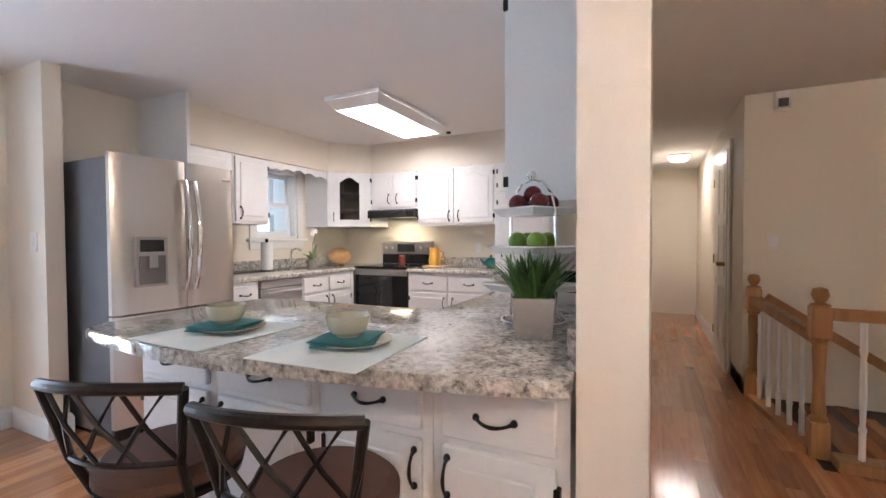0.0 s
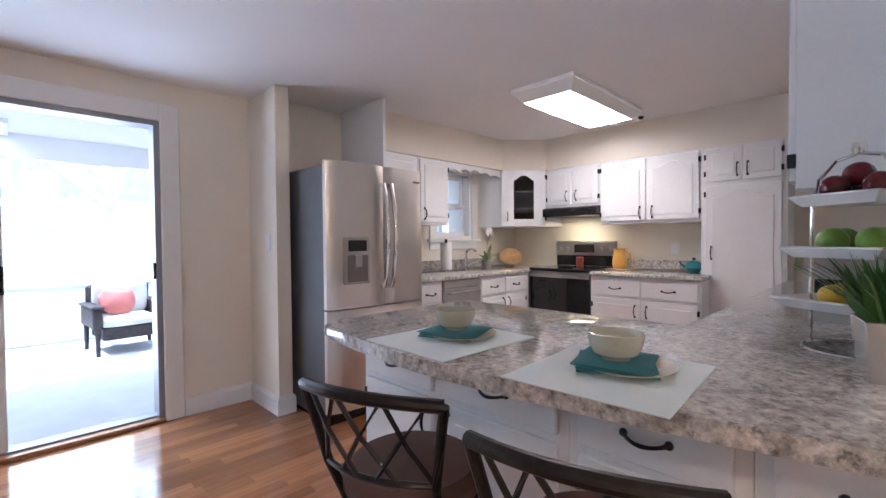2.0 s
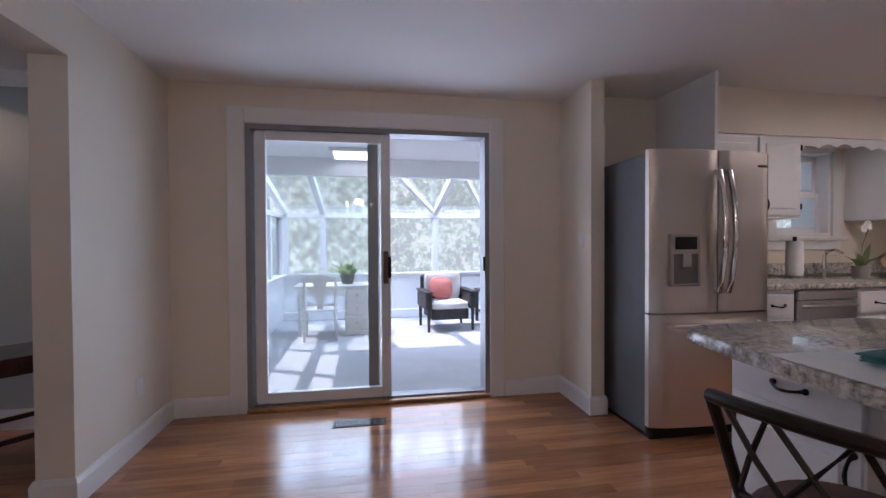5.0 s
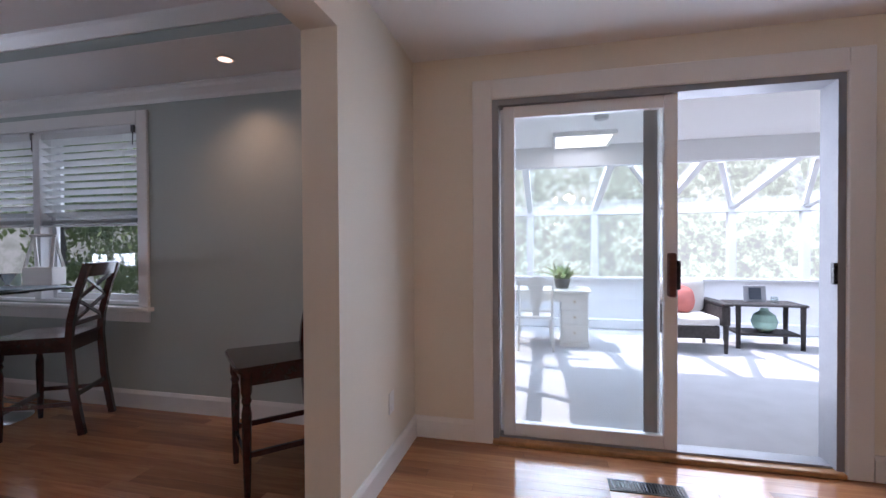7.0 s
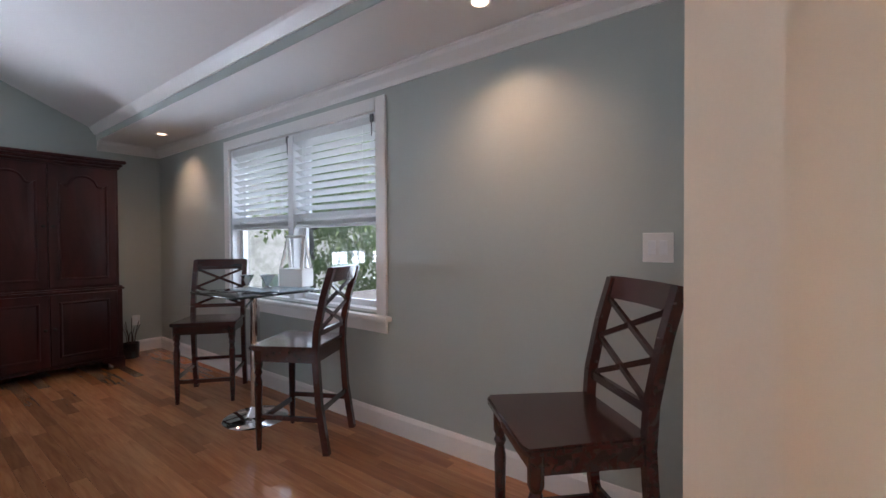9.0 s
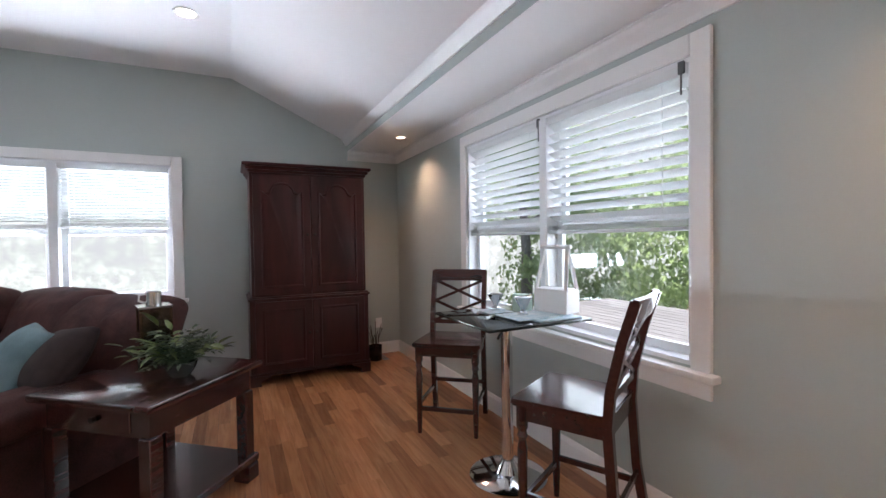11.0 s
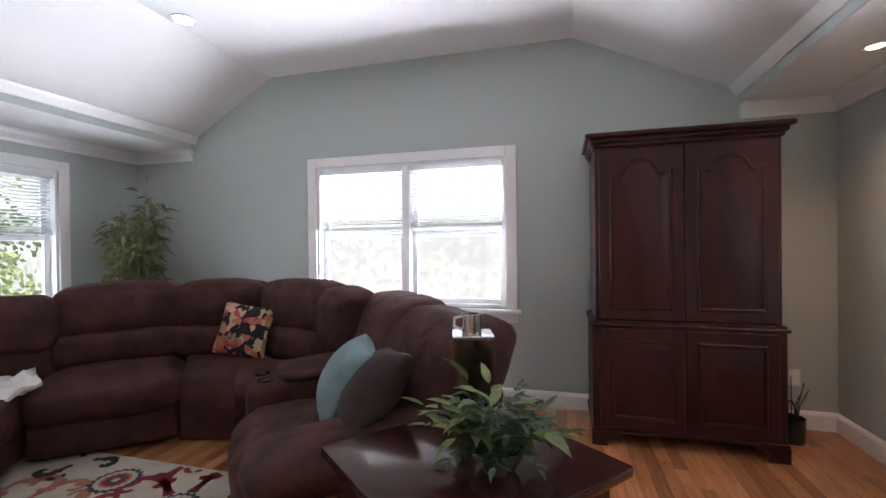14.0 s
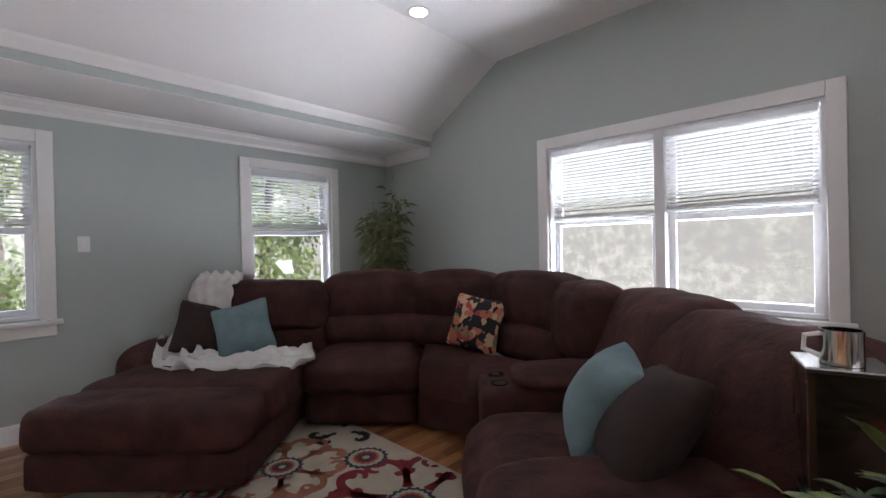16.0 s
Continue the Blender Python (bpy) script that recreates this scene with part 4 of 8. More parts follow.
cabinet("sink_cabinet", "white sink cabinet under the kitchen window", N(3.826), 0.75, 0.62, 0, ZC - 0.042,
        doors=[(0.02, 0.37, 0.11, 0.68, False, 0.33, 0.6, -1), (0.38, 0.73, 0.11, 0.68, False, 0.42, 0.6, 1)], drawers=[(0.02, 0.37, 0.70, 0.85), (0.38, 0.73, 0.70, 0.85)], toe=True)
cabinet("base_cabinet", "white corner filler cabinet beside the stove", N(4.58), 0.05, 0.62, 0, ZC - 0.042, toe=True)
U = lambda x: pose(x, 3.48, 0)
cabinet("wall_cabinet", "white wall cabinet beside the fridge top", U(2.78), 0.55, 0.325, 1.37, 1.985, doors=[(0.01, 0.54, 1.39, 1.97, False, 0.48, 1.47, -1)])
cabinet("wall_cabinet", "white wall cabinet beside the kitchen window", U(3.335), 0.385, 0.325, 1.37, 1.985, doors=[(0.01, 0.375, 1.39, 1.97, False, 0.06, 1.47, 1)])
solo("soffit_kitchen_north", B(2.76, 3.465, 1.988, 4.56, YK, HC), CREAM, "cream painted soffit over the cabinets", "wall", "structure", 0)
solo("soffit_kitchen_east", B(4.905, 0.8, 1.988, XE, 3.465, HC), CREAM, "cream painted soffit over the cabinets", "wall", "structure", 0)
g = bmesh.new()
prism(g, [(4.56, YK), (4.56, 3.465), (4.905, 3.12), (XE, 3.12), (XE, YK)][::-1], 1.988, HC)
solo("soffit_kitchen_corner", g, CREAM, "cream painted soffit over the corner cabinet", "wall", "structure", 0)
solo("soffit_end_panel", B(2.752, 3.22, 1.79, 2.776, YK, HC), CABW, "white panel beside the fridge top", "panel", "structure", 0)
# scalloped valance over the window
g = bmesh.new()
pts = [(3.722, 1.985), (3.722, 1.90)]
for i in range(41):
    k = i / 40
    pts.append((3.722 + 0.83 * k, 1.905 + 0.028 * abs(math.sin(k * math.pi * 5)) - 0.012 * math.cos(k * math.pi * 2)))
pts += [(4.552, 1.90), (4.552, 1.985)]
prism(g, pts, -0.009, 0.009, Matrix.Translation((0, 3.49, 0)) @ Matrix.Rotation(radians(90), 4, "X"))
solo("window_valance", g, CABW, "white scalloped wooden valance over the kitchen window", "valance", smooth=0)
# corner cabinet with a glass door
ct = thing("corner_cabinet", "white corner wall cabinet with an arched glass door", "cabinet")
g = bmesh.new()
prism(g, [(4.56, YK - 0.002), (4.56, 3.48), (4.58, 3.48), (4.58, YK - 0.002)][::-1], 1.37, 1.985)
prism(g, [(4.90, 3.13), (XE - 0.002, 3.13), (XE - 0.002, 3.15), (4.90, 3.15)], 1.37, 1.985)
for z in (1.37, 1.56, 1.75, 1.966):
    prism(g, [(4.58, 3.78), (4.58, 3.49), (4.91, 3.16), (5.24, 3.16), (5.24, 3.78)], z, z + 0.018)
part("body", g, CABW, ct, smooth=0)
dm = pose(4.565, 3.475, 0, 0, 0, -45)
DL = math.hypot(0.34, 0.34)
g = bmesh.new()
box(g, 0.0, -0.02, 1.37, 0.13, 0, 1.985, 0.003)
box(g, DL - 0.13, -0.02, 1.37, DL, 0, 1.985, 0.003)
box(g, 0.13, -0.02, 1.37, DL - 0.13, 0, 1.45, 0.003)
arc = [(0.13, 1.985), (0.13, 1.88)] + [(0.13 + (DL - 0.26) * i / 16, 1.87 + 0.06 * (0.5 - 0.5 * math.cos(2 * math.pi * i / 16)) ** 0.7) for i in range(17)] + [(DL - 0.13, 1.88), (DL - 0.13, 1.985)]
prism(g, arc, 0.0, 0.02, Matrix.Rotation(radians(90), 4, "X"))
bmesh.ops.transform(g, matrix=dm, verts=g.verts[:])
dr = part("door", g, CABW, ct, smooth=25)
g = B(0.13, -0.012, 1.45, DL - 0.13, -0.008, 1.93)
bmesh.ops.transform(g, matrix=dm, verts=g.verts[:])
part("pane", g, glass_material("smoked_cabinet_glass", (0.62, 0.58, 0.54)), dr, "dark glass pane", smooth=0)
g = bmesh.new()
tube(g, [dm @ Vector((0.06, -0.022, 1.43)), dm @ Vector((0.06, -0.05, 1.46)), dm @ Vector((0.06, -0.05, 1.50)), dm @ Vector((0.06, -0.022, 1.53))], 0.005, 6)
part("handle", g, IRON, dr)
for z in (1.45, 1.91):
    g = B(DL - 0.008, -0.024, z - 0.022, DL + 0.008, 0, z + 0.022)
    bmesh.ops.transform(g, matrix=dm, verts=g.verts[:])
    part("hinge", g, IRON, dr)
# stove wall
E_ = lambda y, x=4.905: pose(x, y, 0, 0, 0, -90)
cabinet("wall_cabinet", "short white wall cabinet over the range hood", E_(3.115), 0.61, 0.36, 1.565, 1.985,
        doors=[(0.01, 0.30, 1.585, 1.97, False, 0.25, 1.68, -1), (0.31, 0.60, 1.585, 1.97, False, 0.36, 1.68, 1)])
cabinet("wall_cabinet", "white double wall cabinet with arched panels", E_(2.50), 0.895, 0.36, 1.37, 1.985,
        doors=[(0.01, 0.44, 1.39, 1.97, True, 0.39, 1.47, -1), (0.45, 0.885, 1.39, 1.97, True, 0.50, 1.47, 1)])
cabinet("pantry_cabinet", "tall white pantry cabinet with arched door", E_(1.60, 4.89), 0.58, 0.375, 0.0, 1.985,
        doors=[(0.03, 0.29, 1.69, 1.97, False, 0.26, 1.78, -1), (0.30, 0.55, 1.69, 1.97, False, 0.33, 1.78, 1), (0.03, 0.55, 0.12, 1.66, True, 0.08, 1.1, -1)])
cabinet("base_cabinet", "white double base cabinet beside the stove", E_(2.472, 4.64), 0.94, 0.62, 0, ZC - 0.042,
        doors=[(0.02, 0.46, 0.11, 0.68, False, 0.42, 0.58, -1), (0.47, 0.92, 0.11, 0.68, False, 0.52, 0.58, 1)], drawers=[(0.02, 0.46, 0.70, 0.85), (0.47, 0.92, 0.70, 0.85)], toe=True)
hd = thing("range_hood", "black range hood under a short cabinet", "range hood")
g = bmesh.new()
prism(g, [(4.82, 1.465), (4.82, 1.545), (4.85, 1.56), (XE - 0.004, 1.56), (XE - 0.004, 1.465)], 0, 0.61, Matrix.Translation((0, 3.115, 0)) @ Matrix.Rotation(radians(90), 4, "X"))
part("body", g, BLACK, hd, smooth=0)
area_lamp("hood_light", pose(5.02, 2.82, 1.45), 0.14, 0.25, 2.0, (1.0, 0.82, 0.5))

# dishwasher
dw = thing("dishwasher", "stainless steel dishwasher under the granite counter", "dishwasher")
part("body", B(3.335, 3.18, 0.09, 3.815, 3.78, ZC - 0.045), DKGREY, dw, smooth=0)
part("door", B(3.335, 3.152, 0.11, 3.815, 3.18, 0.80, 0.006), STEELH, dw)
part("control_panel", B(3.335, 3.148, 0.805, 3.815, 3.18, ZC - 0.047, 0.006), STEELH, dw)
g = bmesh.new()
tube(g, [(3.37, 3.15, 0.76), (3.38, 3.12, 0.765), (3.77, 3.12, 0.765), (3.78, 3.15, 0.76)], 0.011, 8)
part("handle", g, STEELH, dw)

# stove
COOKGLASS = material("black_glass", (0.012, 0.012, 0.013), 0.06, var=0.1, bump=0.0, rvar=0.02)
st = thing("stove", "stainless steel electric stove with black glass top", "stove")
sy0, sy1 = 2.478, 3.155
part("body", B(4.66, sy0, 0.05, 5.25, sy1, 0.905), DKGREY, st, smooth=0)
part("cooktop", B(4.615, sy0 - 0.004, 0.906, 5.19, sy1 + 0.004, 0.93, 0.006), COOKGLASS, st)
for x, y, r in ((4.78, 2.64, 0.09), (4.78, 2.98, 0.075), (5.05, 2.64, 0.075), (5.05, 2.98, 0.09)):
    g = bmesh.new()
    lathe(g, [(r, 0.9302), (r, 0.9312), (r - 0.006, 0.9312), (r - 0.006, 0.9302)], 28, x, y)
    part("burner_ring", g, DKGREY, st)
part("oven_door", B(4.625, sy0 + 0.004, 0.24, 4.66, sy1 - 0.004, 0.895, 0.006), COOKGLASS, st, "black glass oven door")
part("door_trim", B(4.615, sy0 + 0.004, 0.835, 4.626, sy1 - 0.004, 0.897, 0.003), STEELH, st)
part("drawer", B(4.625, sy0 + 0.004, 0.08, 4.66, sy1 - 0.004, 0.23, 0.006), STEELH, st)
g = bmesh.new()
tube(g, [(4.615, sy0 + 0.05, 0.86), (4.575, sy0 + 0.06, 0.862), (4.575, sy1 - 0.06, 0.862), (4.615, sy1 - 0.05, 0.86)], 0.011, 8)
part("handle", g, STEELH, st)
g = bmesh.new()
prism(g, [(5.19, 1.03), (5.17, 1.185), (5.185, 1.20), (5.25, 1.20), (5.25, 0.93), (5.19, 0.93)], 0, sy1 - sy0, Matrix.Translation((0, sy1, 0)) @ Matrix.Rotation(radians(90), 4, "X"))
bp = part("back_panel", g, STEELH, st, smooth=0)
part("display", B(5.163, 2.70, 1.075, 5.19, 2.93, 1.165, 0.003), BLACK, bp)
part("lower_panel", B(5.182, sy0 + 0.003, 0.932, 5.192, sy1 - 0.003, 1.045), BLACK, bp)
for y in (2.53, 2.62, 3.01, 3.10):
    part("knob", rod(bmesh.new(), (5.176, y, 1.115), (5.14, y, 1.112), 0.022, 0.018, 16), STEELH, bp)

# fridge
fr = thing("fridge", "stainless steel french-door fridge with ice dispenser", "fridge")
fx0, fx1, fy = 2.165, 3.0, 3.02
part("body", B(fx0 + 0.005, fy + 0.085, 0.03, fx1 - 0.005, 3.79, 1.735, 0.006), DKGREY, fr, "grey painted steel sides")
part("toe_grille", B(fx0 + 0.02, fy + 0.06, 0.0, fx1 - 0.02, 3.7, 0.06), BLACK, fr)


def fridge_front(name, x0, x1, z0, z1):
    g = bmesh.new()
    n = 10
    out = []
    for i in range(n + 1):
        k = i / n
        xx = x0 + (x1 - x0) * k
        kk = (xx - fx0) / (fx1 - fx0)
        edge = min(1.0, min(k, 1 - k) * 14)
        out.append((xx, fy + 0.03 - 0.03 * math.sin(math.pi * kk) * 1.0 + 0.018 * (1 - edge ** 0.5)))
    out += [(x1, fy + 0.082), (x0, fy + 0.082)]
    prism(g, out, z0, z1)
    return part(name, g, STEEL, fr, smooth=35)


sx = 2.612
dl = fridge_front("door", fx0, sx - 0.003, 0.772, 1.755)
dr2 = fridge_front("door", sx + 0.003, fx1, 0.772, 1.755)
fz = fridge_front("freezer_drawer", fx0, fx1, 0.08, 0.762)
for d_, s in ((dl, -1), (dr2, 1)):
    g = bmesh.new()
    x = sx + s * 0.034
    tube(g, [(x, fy + 0.005, 1.62)] + [(x, fy - 0.02 - 0.058 * math.sin(math.pi * (0.06 + 0.88 * i / 10)), 1.62 - 0.72 * i / 10) for i in range(11)] + [(x, fy + 0.005, 0.90)], 0.017, 12)
    part("handle", g, CHROME, d_, "curved steel door handle")
g = bmesh.new()
tube(g, [(fx0 + 0.1, fy + 0.02, 0.70), (fx0 + 0.11, fy - 0.04, 0.70), (fx1 - 0.11, fy - 0.04, 0.70), (fx1 - 0.1, fy + 0.02, 0.70)], 0.012, 8)
part("handle", g, STEELH, fz)
dp = part("dispenser", B(2.272, fy - 0.006, 0.935, 2.475, fy + 0.03, 1.25, 0.006), material("dispenser_grey", (0.50, 0.47, 0.44), 0.32, 0.9, bump=0.02), dl, "grey ice and water dispenser")
part("dispenser_recess", B(2.292, fy - 0.010, 0.95, 2.455, fy - 0.004, 1.13, 0.004), material("recess_grey", (0.22, 0.20, 0.19), 0.35, 0.7, bump=0.02), dl)
part("dispenser_screen", B(2.30, fy - 0.011, 1.155, 2.447, fy - 0.004, 1.23, 0.003), BLACK, dl)
part("dispenser_spout", B(2.345, fy - 0.022, 1.05, 2.40, fy - 0.008, 1.13, 0.004), material("spout_grey", (0.45, 0.45, 0.45), 0.3, 0.6, bump=0), dl)
part("badge", B(2.89, fy + 0.013, 1.66, 2.955, fy + 0.024, 1.675), CHROME, dr2)

# ceiling light
cl = thing("ceiling_light", "white fluorescent box light, lit, on the kitchen ceiling", "ceiling light")
g = bmesh.new()
lx0, lx1, ly0, ly1 = 3.33, 4.49, 1.94, 2.44
prism(g, [(lx0, ly0), (lx1, ly0), (lx1, ly1), (lx0, ly1)], HC - 0.03, HC - 0.001)
lo = [g.verts.new((x, y, HC - 0.095)) for x, y in ((lx0 + 0.07, ly0 + 0.06), (lx1 - 0.07, ly0 + 0.06), (lx1 - 0.07, ly1 - 0.06), (lx0 + 0.07, ly1 - 0.06))]
hi = [g.verts.new((x, y, HC - 0.031)) for x, y in ((lx0, ly0), (lx1, ly0), (lx1, ly1), (lx0, ly1))]
for i in range(4):
    g.faces.new((lo[i], hi[i], hi[(i + 1) % 4], lo[(i + 1) % 4]))
part("frame", g, TRIM, cl, smooth=0)
part("diffuser", B(lx0 + 0.075, ly0 + 0.065, HC - 0.094, lx1 - 0.075, ly1 - 0.065, HC - 0.088), glow("lit_diffuser", (1.0, 0.93, 0.84), 3.5), cl, "glowing white diffuser", smooth=0)
sm = bmesh.new()
lathe(sm, [(0, HC - 0.02), (0.02, HC - 0.02), (0.025, HC - 0.001), (0, HC - 0.001)], 16, 4.75, 2.05)
solo("ceiling_hook", sm, BRONZE, "small dark fitting on the kitchen ceiling", "fitting")

# ---- things on the counters ----
MATC = material("pale_blue_cloth", (0.68, 0.79, 0.80), 0.9, var=0.12, scale=9, fine=500, bump=0.4, bump_dist=0.001, color2=(0.82, 0.84, 0.81))
TEALC = material("teal_cloth", (0.035, 0.17, 0.19), 0.85, var=0.12, scale=12, fine=400, bump=0.4, bump_dist=0.001)
CREAMC = material("cream_stoneware", (0.58, 0.51, 0.37), 0.25, var=0.06, scale=10, bump=0.05)
PALEG = material("pale_green_stoneware", (0.50, 0.48, 0.37), 0.22, var=0.06, scale=14, bump=0.05)


def place_setting(x, y, rot):
    mt = solo("placemat", B(-0.20, -0.175, 0, 0.20, 0.175, 0.003, 0.001), MATC, "pale blue woven placemat on the granite", "placemat")
    mt.matrix_basis = pose(x - 0.02, y, ZC + 0.001, 0, 0, rot)
    g = bmesh.new()
    lathe(g, [(0, 0.002), (0.06, 0.002), (0.105, 0.014), (0.108, 0.018), (0.06, 0.008), (0, 0.007)], 36)
    o = solo("plate", g, CREAMC, "cream stoneware plate under a napkin", "plate")
    o.matrix_basis = pose(x + 0.01, y - 0.02, ZC + 0.004)
    g = bmesh.new()
    for k, (a, s) in enumerate(((8, 0.095), (3, 0.09), (-4, 0.092))):
        h = bmesh.new()
        cushion(h, -s, -s * 0.9, 0.0, s, s * 0.9, 0.0045, 0.002, 0.001, 5, k, 0.0015, Matrix.Translation((0, 0, 0.012 + k * 0.0045)) @ Matrix.Rotation(radians(a), 4, "Z"))
        me = bpy.data.meshes.new("t")
        h.to_mesh(me)
        g.from_mesh(me)
        h.free()
        bpy.data.meshes.remove(me)
    o = solo("napkin", g, TEALC, "folded teal cloth napkin on a plate", "napkin")
    o.matrix_basis = pose(x, y, ZC + 0.004, 0, 0, rot + 14)
    g = bmesh.new()
    lathe(g, [(0, 0.0), (0.040, 0.0), (0.042, 0.006), (0.061, 0.019), (0.072, 0.045), (0.078, 0.080), (0.074, 0.081), (0.067, 0.046), (0.05, 0.022), (0, 0.014)], 36)
    o = solo("bowl", g, PALEG, "pale green stoneware bowl on a napkin", "bowl")
    o.matrix_basis = pose(x + 0.0, y, ZC + 0.030) @ Matrix.Diagonal((0.82, 0.82, 0.78, 1))


place_setting(1.71, 1.475, -2)
place_setting(1.72, 0.965, 3)

# tiered fruit stand
PORC = material("white_porcelain", (0.82, 0.82, 0.80), 0.15, var=0.02, bump=0.0)
REDA = material("dark_red_apple", (0.16, 0.015, 0.02), 0.25, var=0.3, scale=14, bump=0.03)
GRNA = material("green_apple", (0.20, 0.36, 0.05), 0.3, var=0.15, scale=14, bump=0.03)
LEMON = material("yellow_lemon", (0.75, 0.48, 0.04), 0.4, var=0.1, scale=20, bump=0.2)
fs = thing("fruit_stand", "three-tier white square fruit stand with chrome frame", "fruit stand")
FX, FY = 2.31, 0.57
for z, s in ((1.03, 0.135), (1.17, 0.12), (1.31, 0.105)):
    g = bmesh.new()
    prism(g, [(-s * 0.8, -s * 0.8), (s * 0.8, -s * 0.8), (s * 0.8, s * 0.8), (-s * 0.8, s * 0.8)], z, z + 0.006)
    for k in range(4):
        c, s_ = math.cos(k * math.pi / 2), math.sin(k * math.pi / 2)
        v = [Vector((a * c - b * s_, a * s_ + b * c, zz)) for a, b, zz in ((-s * .8, -s * .8, z), (s * .8, -s * .8, z), (s, -s, z + 0.025), (-s, -s, z + 0.025), (-s * .8, -s * .8 + 0.006, z + 0.006), (s * .8, -s * .8 + 0.006, z + 0.006), (s, -s + 0.006, z + 0.03), (-s, -s + 0.006, z + 0.03))]
        w = [g.verts.new(p) for p in v]
        for f in ((0, 1, 2, 3), (4, 7, 6, 5), (2, 6, 7, 3), (0, 4, 5, 1)):
            g.faces.new([w[i] for i in f])
    part("tray", g, PORC, fs, smooth=0)
for s in (-1, 1):
    g = bmesh.new()
    tube(g, [(s * 0.115, 0, 0.922), (s * 0.115, 0, 1.16), (s * 0.112, 0, 1.32), (s * 0.095, 0, 1.39), (s * 0.05, 0, 1.435), (0, 0, 1.447)], 0.005, 8)
    part("frame_rod", g, CHROME, fs)
g = bmesh.new()
lathe(g, [(0, 1.44), (0.012, 1.445), (0.018, 1.46), (0.012, 1.475), (0, 1.478)], 16)
part("knob", g, CHROME, fs)
g = bmesh.new()
tube(g, [(0.115 * math.cos(a * math.pi / 12), 0.115 * math.sin(a * math.pi / 12), 0.922) for a in range(24)], 0.005, 6, True)
part("base_ring", g, CHROME, fs)
fs.matrix_basis = pose(FX, FY, 0, 0, 0, 60)


def fruit(x, y, z, r, mat, name, label, long=1.0):
    g = bmesh.new()
    n = 10
    pr = []
    for i in range(n + 1):
        a = math.pi * i / n
        dip = 0.12 * math.exp(-((a) / 0.35) ** 2) + 0.08 * math.exp(-((math.pi - a) / 0.3) ** 2) if long == 1.0 else 0
        pr.append((r * math.sin(a) if 0 < i < n else 0.0, -r * long * math.cos(a) * (1 - dip)))
    lathe(g, pr, 18)
    o = solo(name, g, mat, label, "fruit", smooth=80, group=name + "s on the stand")
    o.matrix_basis = pose(x, y, z, random.uniform(-25, 25), 80 if long > 1 else random.uniform(-20, 20), random.uniform(0, 360))


for k, (dx, dy) in enumerate(((-0.055, -0.04), (0.02, -0.06), (-0.03, 0.045), (0.055, 0.02), (0.01, 0.0))):
    fruit(FX + dx, FY + dy, 1.31 + 0.045 + (0.035 if k == 4 else 0), 0.035, REDA, "apple", "dark red apple on the top tray")
for dx, dy in ((-0.05, -0.03), (0.03, -0.05), (-0.02, 0.05), (0.05, 0.03)):
    fruit(FX + dx, FY + dy, 1.17 + 0.045, 0.036, GRNA, "pear", "green apple on the middle tray")
for dx, dy in ((-0.06, -0.03), (0.03, -0.06), (-0.02, 0.05), (0.06, 0.03)):
    fruit(FX + dx, FY + dy, 1.03 + 0.036, 0.03, LEMON, "lemon", "yellow lemon on the lowest tray", 1.3)

# planter with grass
pl = thing("counter_plant", "bushy green grass plant in a square silver pot", "potted plant")
POTM = material("silver_pot", (0.62, 0.61, 0.60), 0.25, 0.85, var=0.05, bump=0.03)
g = bmesh.new()
a, b = 0.062, 0.075
lo = [g.verts.new((x, y, 0)) for x, y in ((-a, -a), (a, -a), (a, a), (-a, a))]
hi = [g.verts.new((x, y, 0.165)) for x, y in ((-b, -b), (b, -b), (b, b), (-b, b))]
ii = [g.verts.new((x * 0.93, y * 0.93, 0.165)) for x, y in ((-b, -b), (b, -b), (b, b), (-b, b))]
ib = [g.verts.new((x * 0.93, y * 0.93, 0.14)) for x, y in ((-b, -b), (b, -b), (b, b), (-b, b))]
g.faces.new(lo[::-1])
for p, q in ((lo, hi), (hi, ii), (ii, ib)):
    for i in range(4):
        g.faces.new((p[i], p[(i + 1) % 4], q[(i + 1) % 4], q[i]))
g.faces.new(ib)
bmesh.ops.bevel(g, geom=g.edges[:], offset=0.003, segments=1, affect="EDGES")
part("pot", g, POTM, pl)
GRASSB = material("bright_grass_leaf", (0.08, 0.17, 0.035), 0.4, var=0.2, scale=8, bump=0.05, color2=(0.05, 0.12, 0.02))


def blades(bm, count, r0, length, width, spread, rng, z0=0.0, droop=0.5, broad=0.45):
    for _ in range(count):
        a = rng.uniform(0, 6.283)
        r = r0 * math.sqrt(rng.random())
        d = Vector((math.cos(a + rng.uniform(-.6, .6)), math.sin(a + rng.uniform(-.6, .6)), 0))
        p = Vector((math.cos(a) * r, math.sin(a) * r, z0))
        L = length * rng.uniform(0.6, 1.15)
        out = spread * rng.uniform(0.1, 1.0)
        side = d.cross(Vector((0, 0, 1)))
        side = (side + Vector((rng.uniform(-.4, .4), rng.uniform(-.4, .4), 0))).normalized()
        prev = None
        n = 5
        for i in range(n + 1):
            k = i / n
            c = p + d * (out * L * (k + droop * k * k) / (1 + droop)) + Vector((0, 0, L * (k - out * droop * 0.7 * k * k)))
            w = width * (math.sin(math.pi * min(1, (k * (1 - broad) + broad * 0.9))) if k < 1 else 0.02) * (1 if i else 0.6)
            cur = (bm.verts.new(c - side * w / 2), bm.verts.new(c + side * w / 2 + Vector((0, 0, 0.002))))
            if prev:
                bm.faces.new((prev[0], prev[1], cur[1], cur[0]))
            prev = cur


g = bmesh.new()
blades(g, 90, 0.058, 0.19, 0.034, 0.50, random.Random(5), 0.14, 0.5, 0.35)
